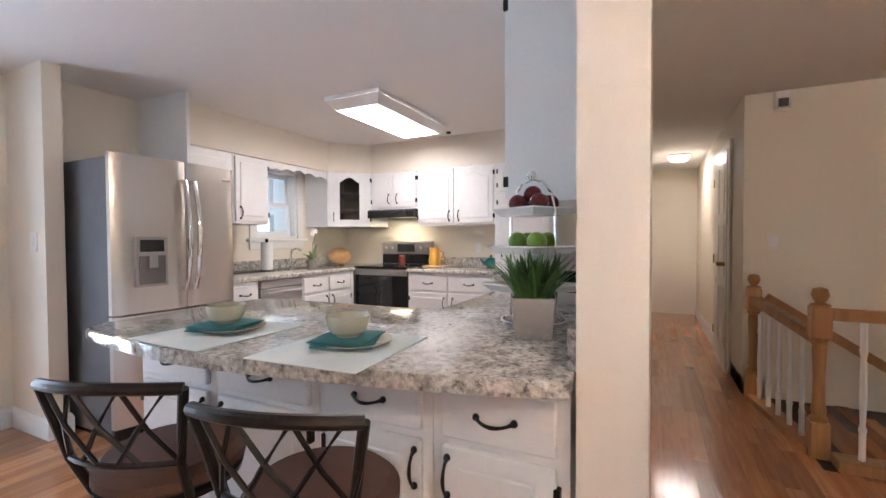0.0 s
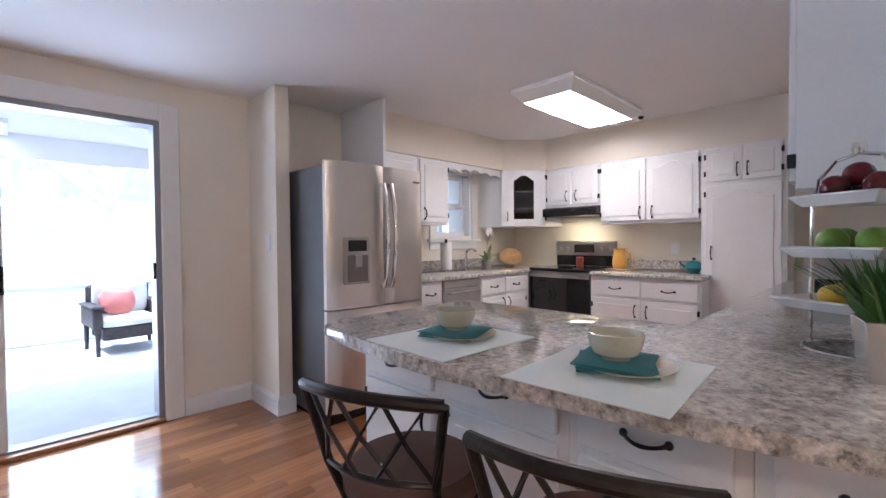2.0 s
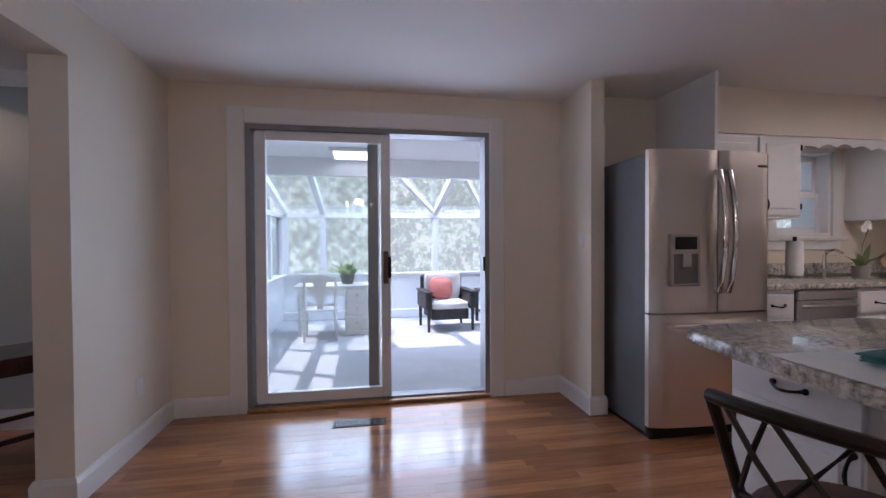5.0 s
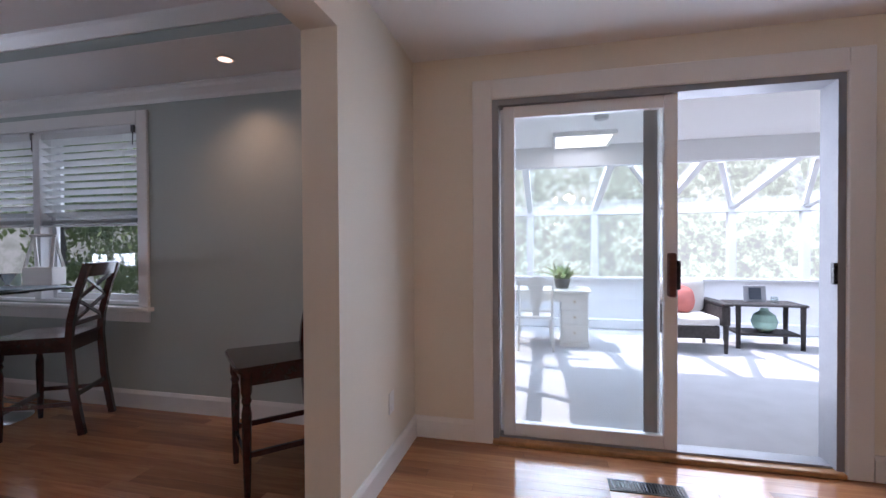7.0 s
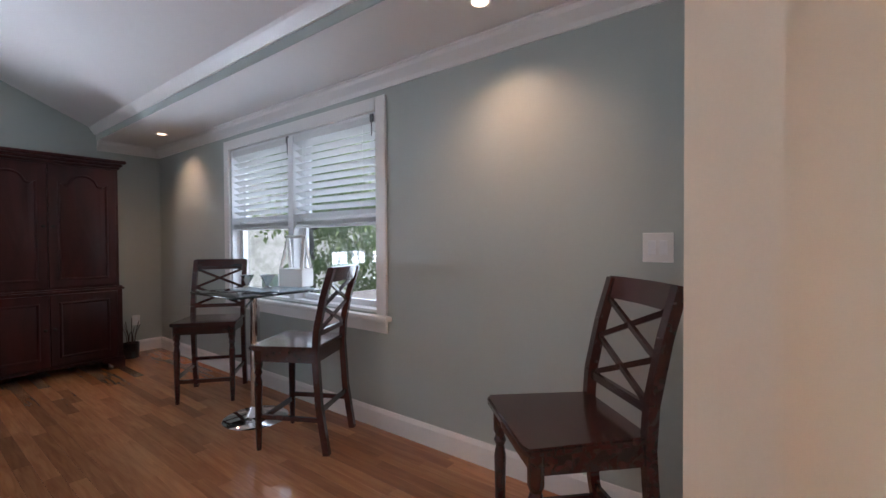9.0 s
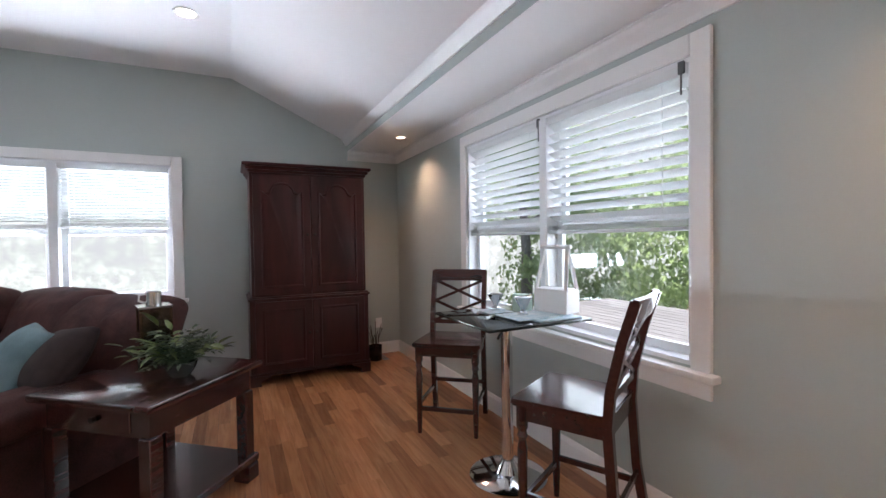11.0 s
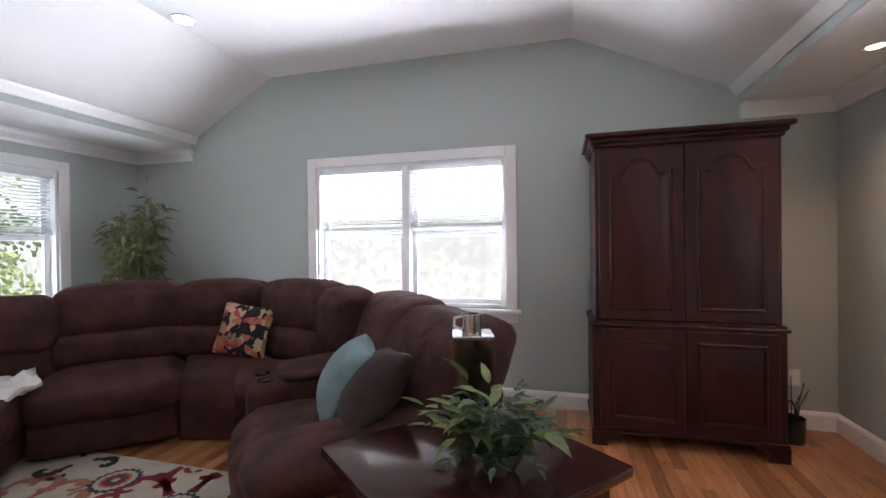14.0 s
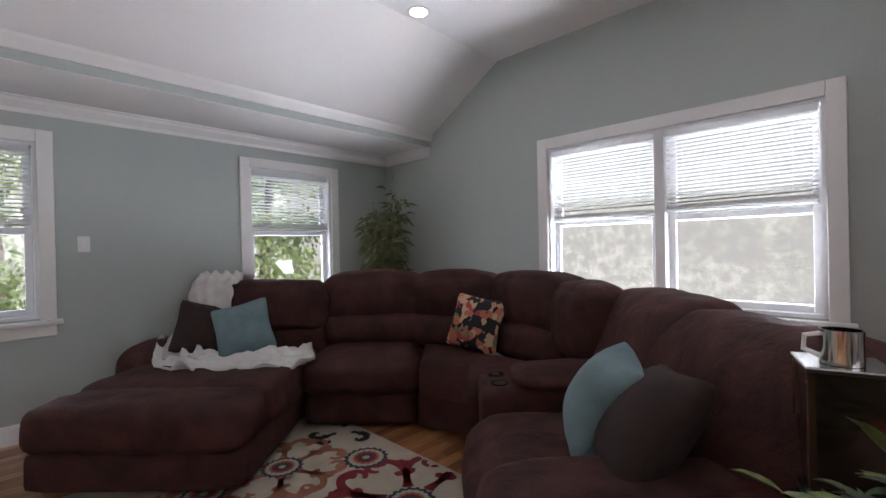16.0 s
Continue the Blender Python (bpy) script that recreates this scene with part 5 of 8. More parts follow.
blades(g, 140, 0.06, 0.20, 0.010, 0.9, random.Random(6), 0.14)
part("leaves", g, GRASSB, pl, smooth=80)
pl.matrix_basis = pose(2.06, 0.50, ZC, 0, 0, 12) @ Matrix.Diagonal((0.88, 0.88, 0.80, 1))

# bread box behind the fruit
bb = thing("bread_box", "rounded steel bread box with a black lid", "bread box")
g = bmesh.new()
prof = [(0.0, 0.0), (0.24, 0.0), (0.24, 0.12)] + [(0.12 + 0.12 * math.cos(t * math.pi / 12), 0.14 + 0.11 * math.sin(t * math.pi / 12)) for t in range(0, 13)] + [(0.0, 0.12)]
prism(g, prof, 0, 0.36, Matrix.Rotation(radians(90), 4, "X") @ Matrix.Scale(1, 4))
part("body", g, STEELH, bb, smooth=35)
part("lid", B(-0.004, -0.33, 0.05, 0.03, -0.03, 0.16, 0.012, 2), BLACK, bb)
part("knob", rod(bmesh.new(), (-0.02, -0.18, 0.15), (0.0, -0.18, 0.15), 0.012), CHROME, bb)
bb.matrix_basis = pose(2.80, 0.73, ZC)

# far counter things
pt = thing("paper_towel_holder", "white paper towel roll on a dark stand", "paper towel")
g = bmesh.new()
lathe(g, [(0, 0), (0.075, 0), (0.075, 0.015), (0, 0.018)], 28)
part("base", g, CHROME, pt)
g = bmesh.new()
lathe(g, [(0.02, 0.02), (0.055, 0.02), (0.057, 0.15), (0.055, 0.285), (0.02, 0.285)], 28)
part("roll", g, material("white_paper", (0.82, 0.82, 0.80), 0.9, var=0.03, fine=120, bump=0.3), pt)
part("finial", rod(bmesh.new(), (0, 0, 0.02), (0, 0, 0.32), 0.01, 0.014), BLACK, pt)
pt.matrix_basis = pose(3.76, 3.55, ZC)
oc = thing("orchid", "white orchid in a grey pot by the window", "potted plant")
g = bmesh.new()
lathe(g, [(0, 0), (0.05, 0), (0.06, 0.09), (0.055, 0.09), (0, 0.075)], 20)
part("pot", g, material("grey_pot", (0.30, 0.27, 0.25), 0.5), oc)
g = bmesh.new()
blades(g, 7, 0.02, 0.20, 0.05, 1.2, random.Random(2), 0.08, 0.9)
part("leaves", g, LEAF, oc, smooth=80)
g = bmesh.new()
tube(g, [(0, 0, 0.08), (0.01, 0.0, 0.25), (0.03, -0.02, 0.36), (-0.02, -0.06, 0.43), (-0.10, -0.08, 0.40)], 0.004, 6)
part("stem", g, LEAF, oc)
g = bmesh.new()
rg = random.Random(4)
for k in range(6):
    c = Vector((0.03 - 0.028 * k, -0.03 - 0.012 * k, 0.40 + 0.02 * math.sin(k)))
    for j in range(5):
        a_ = j * 1.2566 + k
        q = Vector((math.cos(a_), -0.25, math.sin(a_)))
        p1 = c + q * 0.036
        s_ = Vector((-math.sin(a_), 0, math.cos(a_))) * 0.016
        g.faces.new([g.verts.new(v) for v in (c, c + q * 0.02 + s_, p1, c + q * 0.02 - s_)])
part("flowers", g, material("white_petal", (0.80, 0.78, 0.78), 0.6, var=0.05), oc, smooth=0)
oc.matrix_basis = pose(4.35, 3.52, ZC)
fc = thing("kitchen_faucet", "chrome kitchen faucet over the sink", "faucet")
g = bmesh.new()
tube(g, [(0, 0, 0), (0, 0, 0.16), (0, -0.02, 0.20), (0, -0.08, 0.215), (0, -0.14, 0.19)], [0.018, 0.013, 0.012, 0.011, 0.01], 10)
part("spout", g, CHROME, fc)
part("lever", rod(bmesh.new(), (0.03, 0, 0.03), (0.05, -0.04, 0.09), 0.007), CHROME, fc)
fc.matrix_basis = pose(4.20, 3.68, ZC)
g = bmesh.new()
lathe(g, [(0, 0.012), (0.075, 0.012), (0.115, 0.0), (0.12, 0.004), (0.08, 0.02), (0, 0.02)], 32)
o = solo("serving_plate", g, material("tan_glazed_plate", (0.62, 0.40, 0.20), 0.3, var=0.1, scale=10, color2=(0.42, 0.22, 0.10)), "tan oval serving plate leaning on the splashback", "plate")
o.matrix_basis = pose(5.02, 3.69, ZC + 0.105, 75, 0, -28) @ Matrix.Diagonal((1.25, 0.85, 1, 1))
kt = thing("pitcher", "yellow pitcher standing on a wooden tray", "pitcher")
YEL = material("yellow_ceramic", (0.72, 0.40, 0.08), 0.3, var=0.08, scale=12)
g = bmesh.new()
lathe(g, [(0, 0), (0.06, 0), (0.07, 0.06), (0.06, 0.13), (0.052, 0.17), (0.062, 0.20), (0.055, 0.20), (0.045, 0.17), (0, 0.15)], 28)
part("body", g, YEL, kt)
g = bmesh.new()
tube(g, [(0, -0.058, 0.17), (0, -0.11, 0.15), (0, -0.105, 0.08), (0, -0.064, 0.06)], 0.009, 8)
part("handle", g, YEL, kt)
kt.matrix_basis = pose(5.05, 2.37, ZC + 0.012)
solo("wooden_tray", B(4.92, 2.22, ZC + 0.001, 5.2, 2.46, ZC + 0.012, 0.004), MAPLE, "small wooden tray under the yellow pitcher", "tray")
g = bmesh.new()
lathe(g, [(0, 0), (0.036, 0), (0.038, 0.09), (0.03, 0.1), (0, 0.1)], 20)
o = solo("candle_jar", g, material("red_wax_jar", (0.32, 0.06, 0.04), 0.3), "small red candle jar on the stove", "candle")
o.matrix_basis = pose(5.05, 2.80, 0.932)
tp = thing("teapot", "small teal teapot on the granite counter", "teapot")
TEALP = material("teal_ceramic", (0.02, 0.17, 0.20), 0.2, var=0.1)
g = bmesh.new()
lathe(g, [(0, 0), (0.04, 0), (0.07, 0.04), (0.06, 0.085), (0.03, 0.105), (0, 0.11)], 24)
part("body", g, TEALP, tp)
g = bmesh.new()
lathe(g, [(0, 0.11), (0.014, 0.115), (0.016, 0.13), (0, 0.14)], 12)
part("lid_knob", g, TEALP, tp)
g = bmesh.new()
tube(g, [(0, 0.06, 0.045), (0, 0.10, 0.07), (0, 0.12, 0.10)], [0.016, 0.011, 0.008], 8)
part("spout", g, TEALP, tp)
tp.matrix_basis = pose(5.05, 1.70, ZC)

# kitchen window
kw = window_unit("window_5", pose(KW[0], YK, KW[2]), KW[1] - KW[0], KW[3] - KW[2], 1, "small white kitchen window over the sink", deep=0.33)

# ---- bar stools ----
SUEDE = material("brown_suede", (0.13, 0.065, 0.045), 0.85, var=0.15, scale=6, fine=300, bump=0.3, bump_dist=0.001)


def bar_stool():
    """Local: the seat's middle at the origin, the back at -x, the counter at +x."""
    t = thing("bar_stool", "dark bronze metal bar stool with round brown seat", "bar stool", "bar stools at the peninsula")
    g = bmesh.new()
    lathe(g, [(0, 0.555), (0.17, 0.555), (0.195, 0.575), (0.195, 0.60), (0.17, 0.622), (0.09, 0.63), (0, 0.632)], 36)
    part("seat", g, SUEDE, t, "round brown suede seat")
    g = bmesh.new()
    lathe(g, [(0, 0.535), (0.185, 0.535), (0.19, 0.553), (0, 0.553)], 36)
    part("swivel_plate", g, BRONZE, t)

    def bow(z, w, back, r, n=12):
        return [(back + 0.075 * (1 - math.cos((i / n - 0.5) * 2.2)) * 1.3, (i / n - 0.5) * 2 * w, z + 0.012 * math.cos((i / n - 0.5) * 3.0)) for i in range(n + 1)]

    top = bow(0.868, 0.195, -0.265, 0)
    low = bow(0.665, 0.155, -0.225, 0)
    part("top_rail", tube(bmesh.new(), top, 0.0155, 10), BRONZE, t)
    part("lower_rail", tube(bmesh.new(), low, 0.008, 8), BRONZE, t)
    for s, k in ((-1, 0), (1, 12)):
        part("upright", tube(bmesh.new(), [top[k], ((top[k][0] + low[k][0]) / 2 + 0.0, (top[k][1] + low[k][1]) / 2, 0.77), low[k], (-0.12, low[k][1] * 0.9, 0.545)], 0.0125, 10), BRONZE, t)
    for a, b in ((1, 5), (4, 9), (8, 12), (11, 7), (8, 3), (4, 0)):
        p, q = Vector(top[a]), Vector(low[b])
        mid = (p + q) / 2 + Vector((-0.012, 0, 0))
        part("lattice_bar", tube(bmesh.new(), [p, mid, q], 0.0062, 6), BRONZE, t)
    feet = []
    for k in range(4):
        a = math.pi / 4 + k * math.pi / 2
        c, s = math.cos(a), math.sin(a)
        part("leg", tube(bmesh.new(), [(0.11 * c, 0.11 * s, 0.54), (0.15 * c, 0.15 * s, 0.38), (0.20 * c, 0.20 * s, 0.15), (0.245 * c, 0.245 * s, 0.0)], 0.0125, 10), BRONZE, t)
    part("foot_ring", tube(bmesh.new(), [(0.19 * math.cos(i * math.pi / 14), 0.19 * math.sin(i * math.pi / 14), 0.19) for i in range(28)], 0.009, 8, True), BRONZE, t)
    return t


s1 = bar_stool()
s1.matrix_basis = pose(1.50, 1.44, 0, 0, 0, 20)
copy_thing(s1, pose(1.55, 0.915, 0, 0, 0, 15))

# ---- hall and stairs ----
def newel(x, y, z0=0.0, h=0.95):
    t = thing("newel_post", "turned golden oak newel post with ball top", "newel post", "newel posts of the stairs")
    part("base_block", B(-0.045, -0.045, 0, 0.045, 0.045, 0.20, 0.004), OAK, t)
    g = bmesh.new()
    lathe(g, [(0.040, 0.20), (0.044, 0.215), (0.030, 0.235), (0.036, 0.26), (0.030, 0.30), (0.027, 0.45), (0.034, 0.60), (0.030, 0.64), (0.042, 0.655), (0.040, 0.67)], 20)
    part("shaft", g, OAK, t)
    part("top_block", B(-0.045, -0.045, 0.67, 0.045, 0.045, 0.84, 0.004), OAK, t)
    g = bmesh.new()
    lathe(g, [(0.045, 0.84), (0.05, 0.85), (0.02, 0.865), (0.03, 0.875), (0.042, 0.905), (0.032, 0.94), (0, 0.95)], 20)
    part("ball", g, OAK, t)
    t.matrix_basis = pose(x, y, z0)


def baluster(x, y, z0, h):
    g = bmesh.new()
    r = 0.015
    lathe(g, [(r, 0), (r, h * .2), (0.019, h * .22), (0.012, h * .26), (0.017, h * .45), (0.012, h * .75), (0.018, h * .8), (r, h * .83), (r, h)], 12)
    o = solo("baluster", g, TRIM, "white turned baluster of the stair rail", "baluster", group="white balusters of the stair rail")
    o.matrix_basis = pose(x, y, z0)


N1, N2 = (4.68, -0.53), (3.77, -0.675)
newel(*N1)
newel(*N2)
EN = (3.66, -2.9)
solo("stair_curb", bar(bmesh.new(), (N1[0], N1[1], 0.02), (N2[0], N2[1], 0.02), 0.11, 0.04), OAK, "golden oak curb under the stair rail", "curb")
solo("stair_curb", B(3.60, -2.95, 0.001, 3.72, -0.715, 0.06, 0.004), OAK, "golden oak curb under the landing rail", "curb")
solo("handrail", bar(bmesh.new(), (N2[0], N2[1] - 0.05, 0.80), (EN[0], EN[1], 0.80), 0.06, 0.045, bevel=0.008), OAK, "golden oak handrail along the landing", "handrail")
solo("handrail", bar(bmesh.new(), (4.60, -0.60, 0.78), (4.60, -2.6, -0.55), 0.06, 0.045, bevel=0.008), OAK, "golden oak handrail going down the stairs", "handrail")
for i in range(14):
    y = N2[1] - 0.15 - i * 0.15
    baluster(3.66, y, 0.06, 0.718)
for i in range(5):
    k = (i + 0.8) / 6
    baluster(N1[0] + (N2[0] - N1[0]) * k, N1[1] + (N2[1] - N1[1]) * k, 0.04, 0.62)
solo("handrail", bar(bmesh.new(), (N1[0], N1[1], 0.76), (N2[0], N2[1], 0.66), 0.06, 0.045, bevel=0.008), OAK, "golden oak handrail between the newel posts", "handrail")
dh = thing("door_2", "white panelled hallway door, closed, with brass hinges", "door", kind="structure")
g = bmesh.new()
box(g, 5.35, -0.462, 0.0, 6.17, -0.435, 2.02, 0.004)
part("leaf", g, TRIM, dh)
for a, b in ((0.2, 0.75), (0.85, 1.35), (1.45, 1.9)):
    for x in (5.45, 5.80):
        part("panel", B(x, -0.434, a, x + 0.27, -0.428, b, 0.003), TRIM, dh)
g = bmesh.new()
for x0, x1, z0, z1 in ((5.27, 5.345, 0, 2.10), (6.175, 6.25, 0, 2.10), (5.345, 6.175, 2.025, 2.10)):
    box(g, x0, -0.468, z0, x1, -0.445, z1, 0.004)
part("casing", g, TRIM, dh)
BRASS = material("brass", (0.45, 0.30, 0.10), 0.3, 1.0, bump=0.02)
part("lever", rod(bmesh.new(), (5.42, -0.38, 0.98), (5.53, -0.38, 0.98), 0.009), BRASS, dh)
part("lever_rose", rod(bmesh.new(), (5.42, -0.435, 0.98), (5.42, -0.37, 0.98), 0.018), BRASS, dh)
for z in (0.25, 1.0, 1.8):
    part("hinge", B(6.165, -0.44, z - 0.045, 6.18, -0.425, z + 0.045), BRASS, dh)
ch = thing("door_chime", "small white box high on the entry wall", "door chime")
part("box", B(4.70, -0.75, 2.17, 4.75, -0.65, 2.31, 0.006), TRIM, ch)
part("cover", B(4.685, -0.73, 2.19, 4.70, -0.67, 2.25, 0.004), DKGREY, ch)

# ---- hallway lamp ----
hl = thing("hall_light", "small white glass ceiling light, lit, in the hallway", "ceiling light")
g = bmesh.new()
lathe(g, [(0, HC - 0.09), (0.09, HC - 0.08), (0.13, HC - 0.035), (0.13, HC - 0.02), (0, HC - 0.02)], 28)
part("bowl", g, glow("lit_glass_bowl", (1.0, 0.88, 0.74), 3.5), hl)
g = bmesh.new()
lathe(g, [(0, HC - 0.02), (0.14, HC - 0.02), (0.14, HC - 0.001), (0, HC - 0.001)], 28)
part("rim", g, TRIM, hl)
hl.matrix_basis = pose(7.3, -0.15, 0)
area_lamp("hall_lamp", pose(7.3, -0.15, HC - 0.1), 0.5, 0.5, 5, (1.0, 0.86, 0.70))

# ---- sunroom ----
gz = thing("sunroom_glazing", "white framed sunroom glass walls and sloped glass roof", "glazing", kind="structure")
ZE, ZR = 1.66, 2.10
xs = [SUNX0 + 0.03, -0.28, 0.76, 1.79, 2.77, 3.75, 4.75, SUNX1 - 0.03]
WHITEM = VINYL
part("sill", B(SUNX0 - 0.1, SUNY - 0.05, 0.60, SUNX1 + 0.1, SUNY + 0.11, 0.64, 0.004), WHITEM, gz)
part("sill", B(SUNX0 - 0.11, YN + 0.15, 0.60, SUNX0 + 0.05, SUNY - 0.05, 0.64, 0.004), WHITEM, gz)
part("sill", B(SUNX1 - 0.05, YN + 0.15, 0.60, SUNX1 + 0.11, SUNY - 0.05, 0.64, 0.004), WHITEM, gz)
part("eave_beam", B(SUNX0 - 0.1, SUNY - 0.03, ZE, SUNX1 + 0.1, SUNY + 0.09, ZE + 0.09, 0.004), WHITEM, gz)
for i, x in enumerate(xs):
    part("post", B(x - 0.055, SUNY - 0.02, 0.64, x + 0.055, SUNY + 0.08, ZE, 0.004), WHITEM, gz)
    part("rafter", bar(bmesh.new(), (x, SUNY + 0.02, ZE + 0.09), (x, BEAMY + 0.10, ZR + 0.10), 0.085, 0.09, bevel=0.004), WHITEM, gz)
    if i:
        p = part("pane", B(xs[i - 1] + 0.04, SUNY + 0.03, 0.64, x - 0.04, SUNY + 0.036, ZE), GLASS, gz, smooth=0)
        p.visible_shadow = False
        g = bmesh.new()
        a = [(xs[i - 1] + 0.035, SUNY + 0.02, ZE + 0.115), (x - 0.035, SUNY + 0.02, ZE + 0.115), (x - 0.035, BEAMY + 0.1, ZR + 0.125), (xs[i - 1] + 0.035, BEAMY + 0.1, ZR + 0.125)]
        lo = [g.verts.new(v) for v in a]
        hi = [g.verts.new((v[0], v[1], v[2] + 0.006)) for v in a]
        g.faces.new(lo[::-1])
        g.faces.new(hi)
        for k in range(4):
            g.faces.new((lo[k], lo[(k + 1) % 4], hi[(k + 1) % 4], hi[k]))
        p = part("roof_pane", g, GLASS, gz, smooth=0)
        p.visible_shadow = False
for i in (3, 4, 5):
    part("brace", bar(bmesh.new(), (xs[i], SUNY + 0.02, ZE + 0.10), (xs[i] - 0.80, BEAMY + 0.14, ZR + 0.06), 0.06, 0.06, bevel=0.004), WHITEM, gz)
for xw in (SUNX0 - 0.05, SUNX1 + 0.05):
    ys = [YN + 0.2, 5.1, 6.0, 6.95, 7.9, SUNY - 0.1]
    for i, y in enumerate(ys):
        zt = 2.39 if y <= BEAMY else ZR - (ZR - ZE) * (y - BEAMY) / (SUNY - BEAMY)
        part("post", B(xw - 0.05, y - 0.04, 0.64, xw + 0.05, y + 0.04, zt, 0.004), WHITEM, gz)
        if i:
            p = part("pane", B(xw - 0.003, ys[i - 1] + 0.04, 0.64, xw + 0.003, y - 0.04, ZE), GLASS, gz, smooth=0)
            p.visible_shadow = False
    part("rail", B(xw - 0.05, YN + 0.15, ZE - 0.02, xw + 0.05, SUNY, ZE + 0.06, 0.004), WHITEM, gz)

DESKW = material("antique_white_paint", (0.80, 0.79, 0.76), 0.4, var=0.03, scale=8, bump=0.08)
dk = thing("desk", "antique white writing desk with drawers", "desk")
part("top", B(-0.62, 6.55, 0.73, 0.52, 7.15, 0.76, 0.006), DESKW, dk)
part("pedestal", B(0.12, 6.60, 0.06, 0.48, 7.10, 0.73, 0.005), DESKW, dk)
part("plinth", B(0.11, 6.58, 0.0, 0.49, 7.12, 0.06, 0.006), DESKW, dk)
part("apron", B(-0.58, 6.60, 0.60, 0.12, 7.10, 0.73, 0.004), DESKW, dk)
for z in (0.10, 0.31, 0.52):
    d_ = part("drawer", B(0.145, 6.588, z, 0.455, 6.602, z + 0.18, 0.004), DESKW, dk)
    part("knob", rod(bmesh.new(), (0.30, 6.588, z + 0.09), (0.30, 6.565, z + 0.09), 0.014), BRASS, d_)
for y in (6.62, 7.06):
    part("leg", rod(bmesh.new(), (-0.55, y, 0), (-0.55, y, 0.60), 0.016, 0.028), DESKW, dk)

dk.matrix_basis = pose(0.05, 0.87, ZF)

wc = thing("desk_chair", "antique white wooden chair with carved back splat", "chair")
part("seat", B(-0.21, -0.20, 0.42, 0.21, 0.20, 0.46, 0.012), DESKW, wc)
for x, y in ((-0.18, 0.17), (0.18, 0.17), (-0.18, -0.18), (0.18, -0.18)):
    part("leg", rod(bmesh.new(), (x * 1.08, y * 1.08, 0), (x, y, 0.42), 0.014, 0.022), DESKW, wc)
for x in (-0.18, 0.18):
    part("back_post", rod(bmesh.new(), (x, -0.18, 0.45), (x * 1.05, -0.24, 0.93), 0.018, 0.015), DESKW, wc)
g = bmesh.new()
prism(g, [(-0.20, 0.86), (0.20, 0.86), (0.21, 0.92), (0.10, 0.93), (0.04, 0.965), (0, 0.975), (-0.04, 0.965), (-0.10, 0.93), (-0.21, 0.92)], -0.012, 0.012, Matrix.Translation((0, -0.235, 0)) @ Matrix.Rotation(radians(90), 4, "X"))
part("crest_rail", g, DESKW, wc, smooth=0)
g = bmesh.new()
prism(g, [(-0.04, 0.47), (0.04, 0.47), (0.03, 0.56), (0.075, 0.66), (0.055, 0.74), (0.09, 0.86), (-0.09, 0.86), (-0.055, 0.74), (-0.075, 0.66), (-0.03, 0.56)], -0.008, 0.008, Matrix.Translation((0, -0.215, 0)) @ Matrix.Rotation(radians(92), 4, "X"))
part("splat", g, DESKW, wc, smooth=0)
part("lower_rail", bar(bmesh.new(), (-0.18, -0.19, 0.53), (0.18, -0.19, 0.53), 0.02, 0.03), DESKW, wc)
wc.matrix_basis = pose(-0.165, 7.29, ZF, 0, 0, 3) @ Matrix.Diagonal((1.14, 1.05, 1.0, 1))

dp = thing("desk_plant", "leafy green plant in a dark pot on the desk", "potted plant")
g = bmesh.new()
lathe(g, [(0, 0), (0.07, 0), (0.10, 0.12), (0.09, 0.12), (0, 0.10)], 20)
part("pot", g, DKGREY, dp)
g = bmesh.new()
blades(g, 60, 0.06, 0.24, 0.05, 1.4, random.Random(11), 0.10, 0.8)
part("leaves", g, LEAF, dp, smooth=80)
dp.matrix_basis = pose(0.20, 7.75, 0.76 + ZF) @ Matrix.Diagonal((1.2, 1.2, 1.15, 1))

WICK = material("dark_wicker", (0.060, 0.052, 0.052), 0.6, var=0.3, scale=30, fine=160, bump=0.8, bump_dist=0.004)
WCUSH = material("white_cushion", (0.78, 0.77, 0.74), 0.85, var=0.04, scale=6, fine=300, bump=0.2)
CORAL = material("coral_cloth", (0.62, 0.20, 0.17), 0.8, var=0.08, scale=9, fine=300, bump=0.2)


def wicker_chair(m):
    t = thing("wicker_armchair", "dark wicker armchair with white cushions", "armchair")
    part("seat_base", B(-0.30, -0.32, 0.18, 0.30, 0.30, 0.34, 0.01), WICK, t)
    for s in (-1, 1):
        g = bmesh.new()
        box(g, s * 0.36 - 0.05, -0.36, 0.34, s * 0.36 + 0.05, 0.32, 0.60, 0.02)
        part("arm", g, WICK, t)
        part("arm_cap", B(s * 0.365 - 0.065, -0.40, 0.60, s * 0.365 + 0.065, 0.32, 0.635, 0.012), WICK, t)
    g = bmesh.new()
    box(g, -0.36, 0.24, 0.34, 0.36, 0.33, 0.86, 0.03)
    part("back", g, WICK, t)
    for x in (-0.36, 0.36):
        for y in (-0.34, 0.28):
            part("leg", rod(bmesh.new(), (x, y, 0), (x, y, 0.36), 0.022, 0.03), WICK, t)
    part("seat_cushion", cushion(bmesh.new(), -0.30, -0.34, 0.34, 0.30, 0.22, 0.46, 0.04, 0.02), WCUSH, t, "white seat cushion")
    part("back_cushion", cushion(bmesh.new(), -0.30, 0.12, 0.46, 0.30, 0.26, 0.90, 0.05, 0.02), WCUSH, t, "white back cushion")
    t.matrix_basis = m
    return t


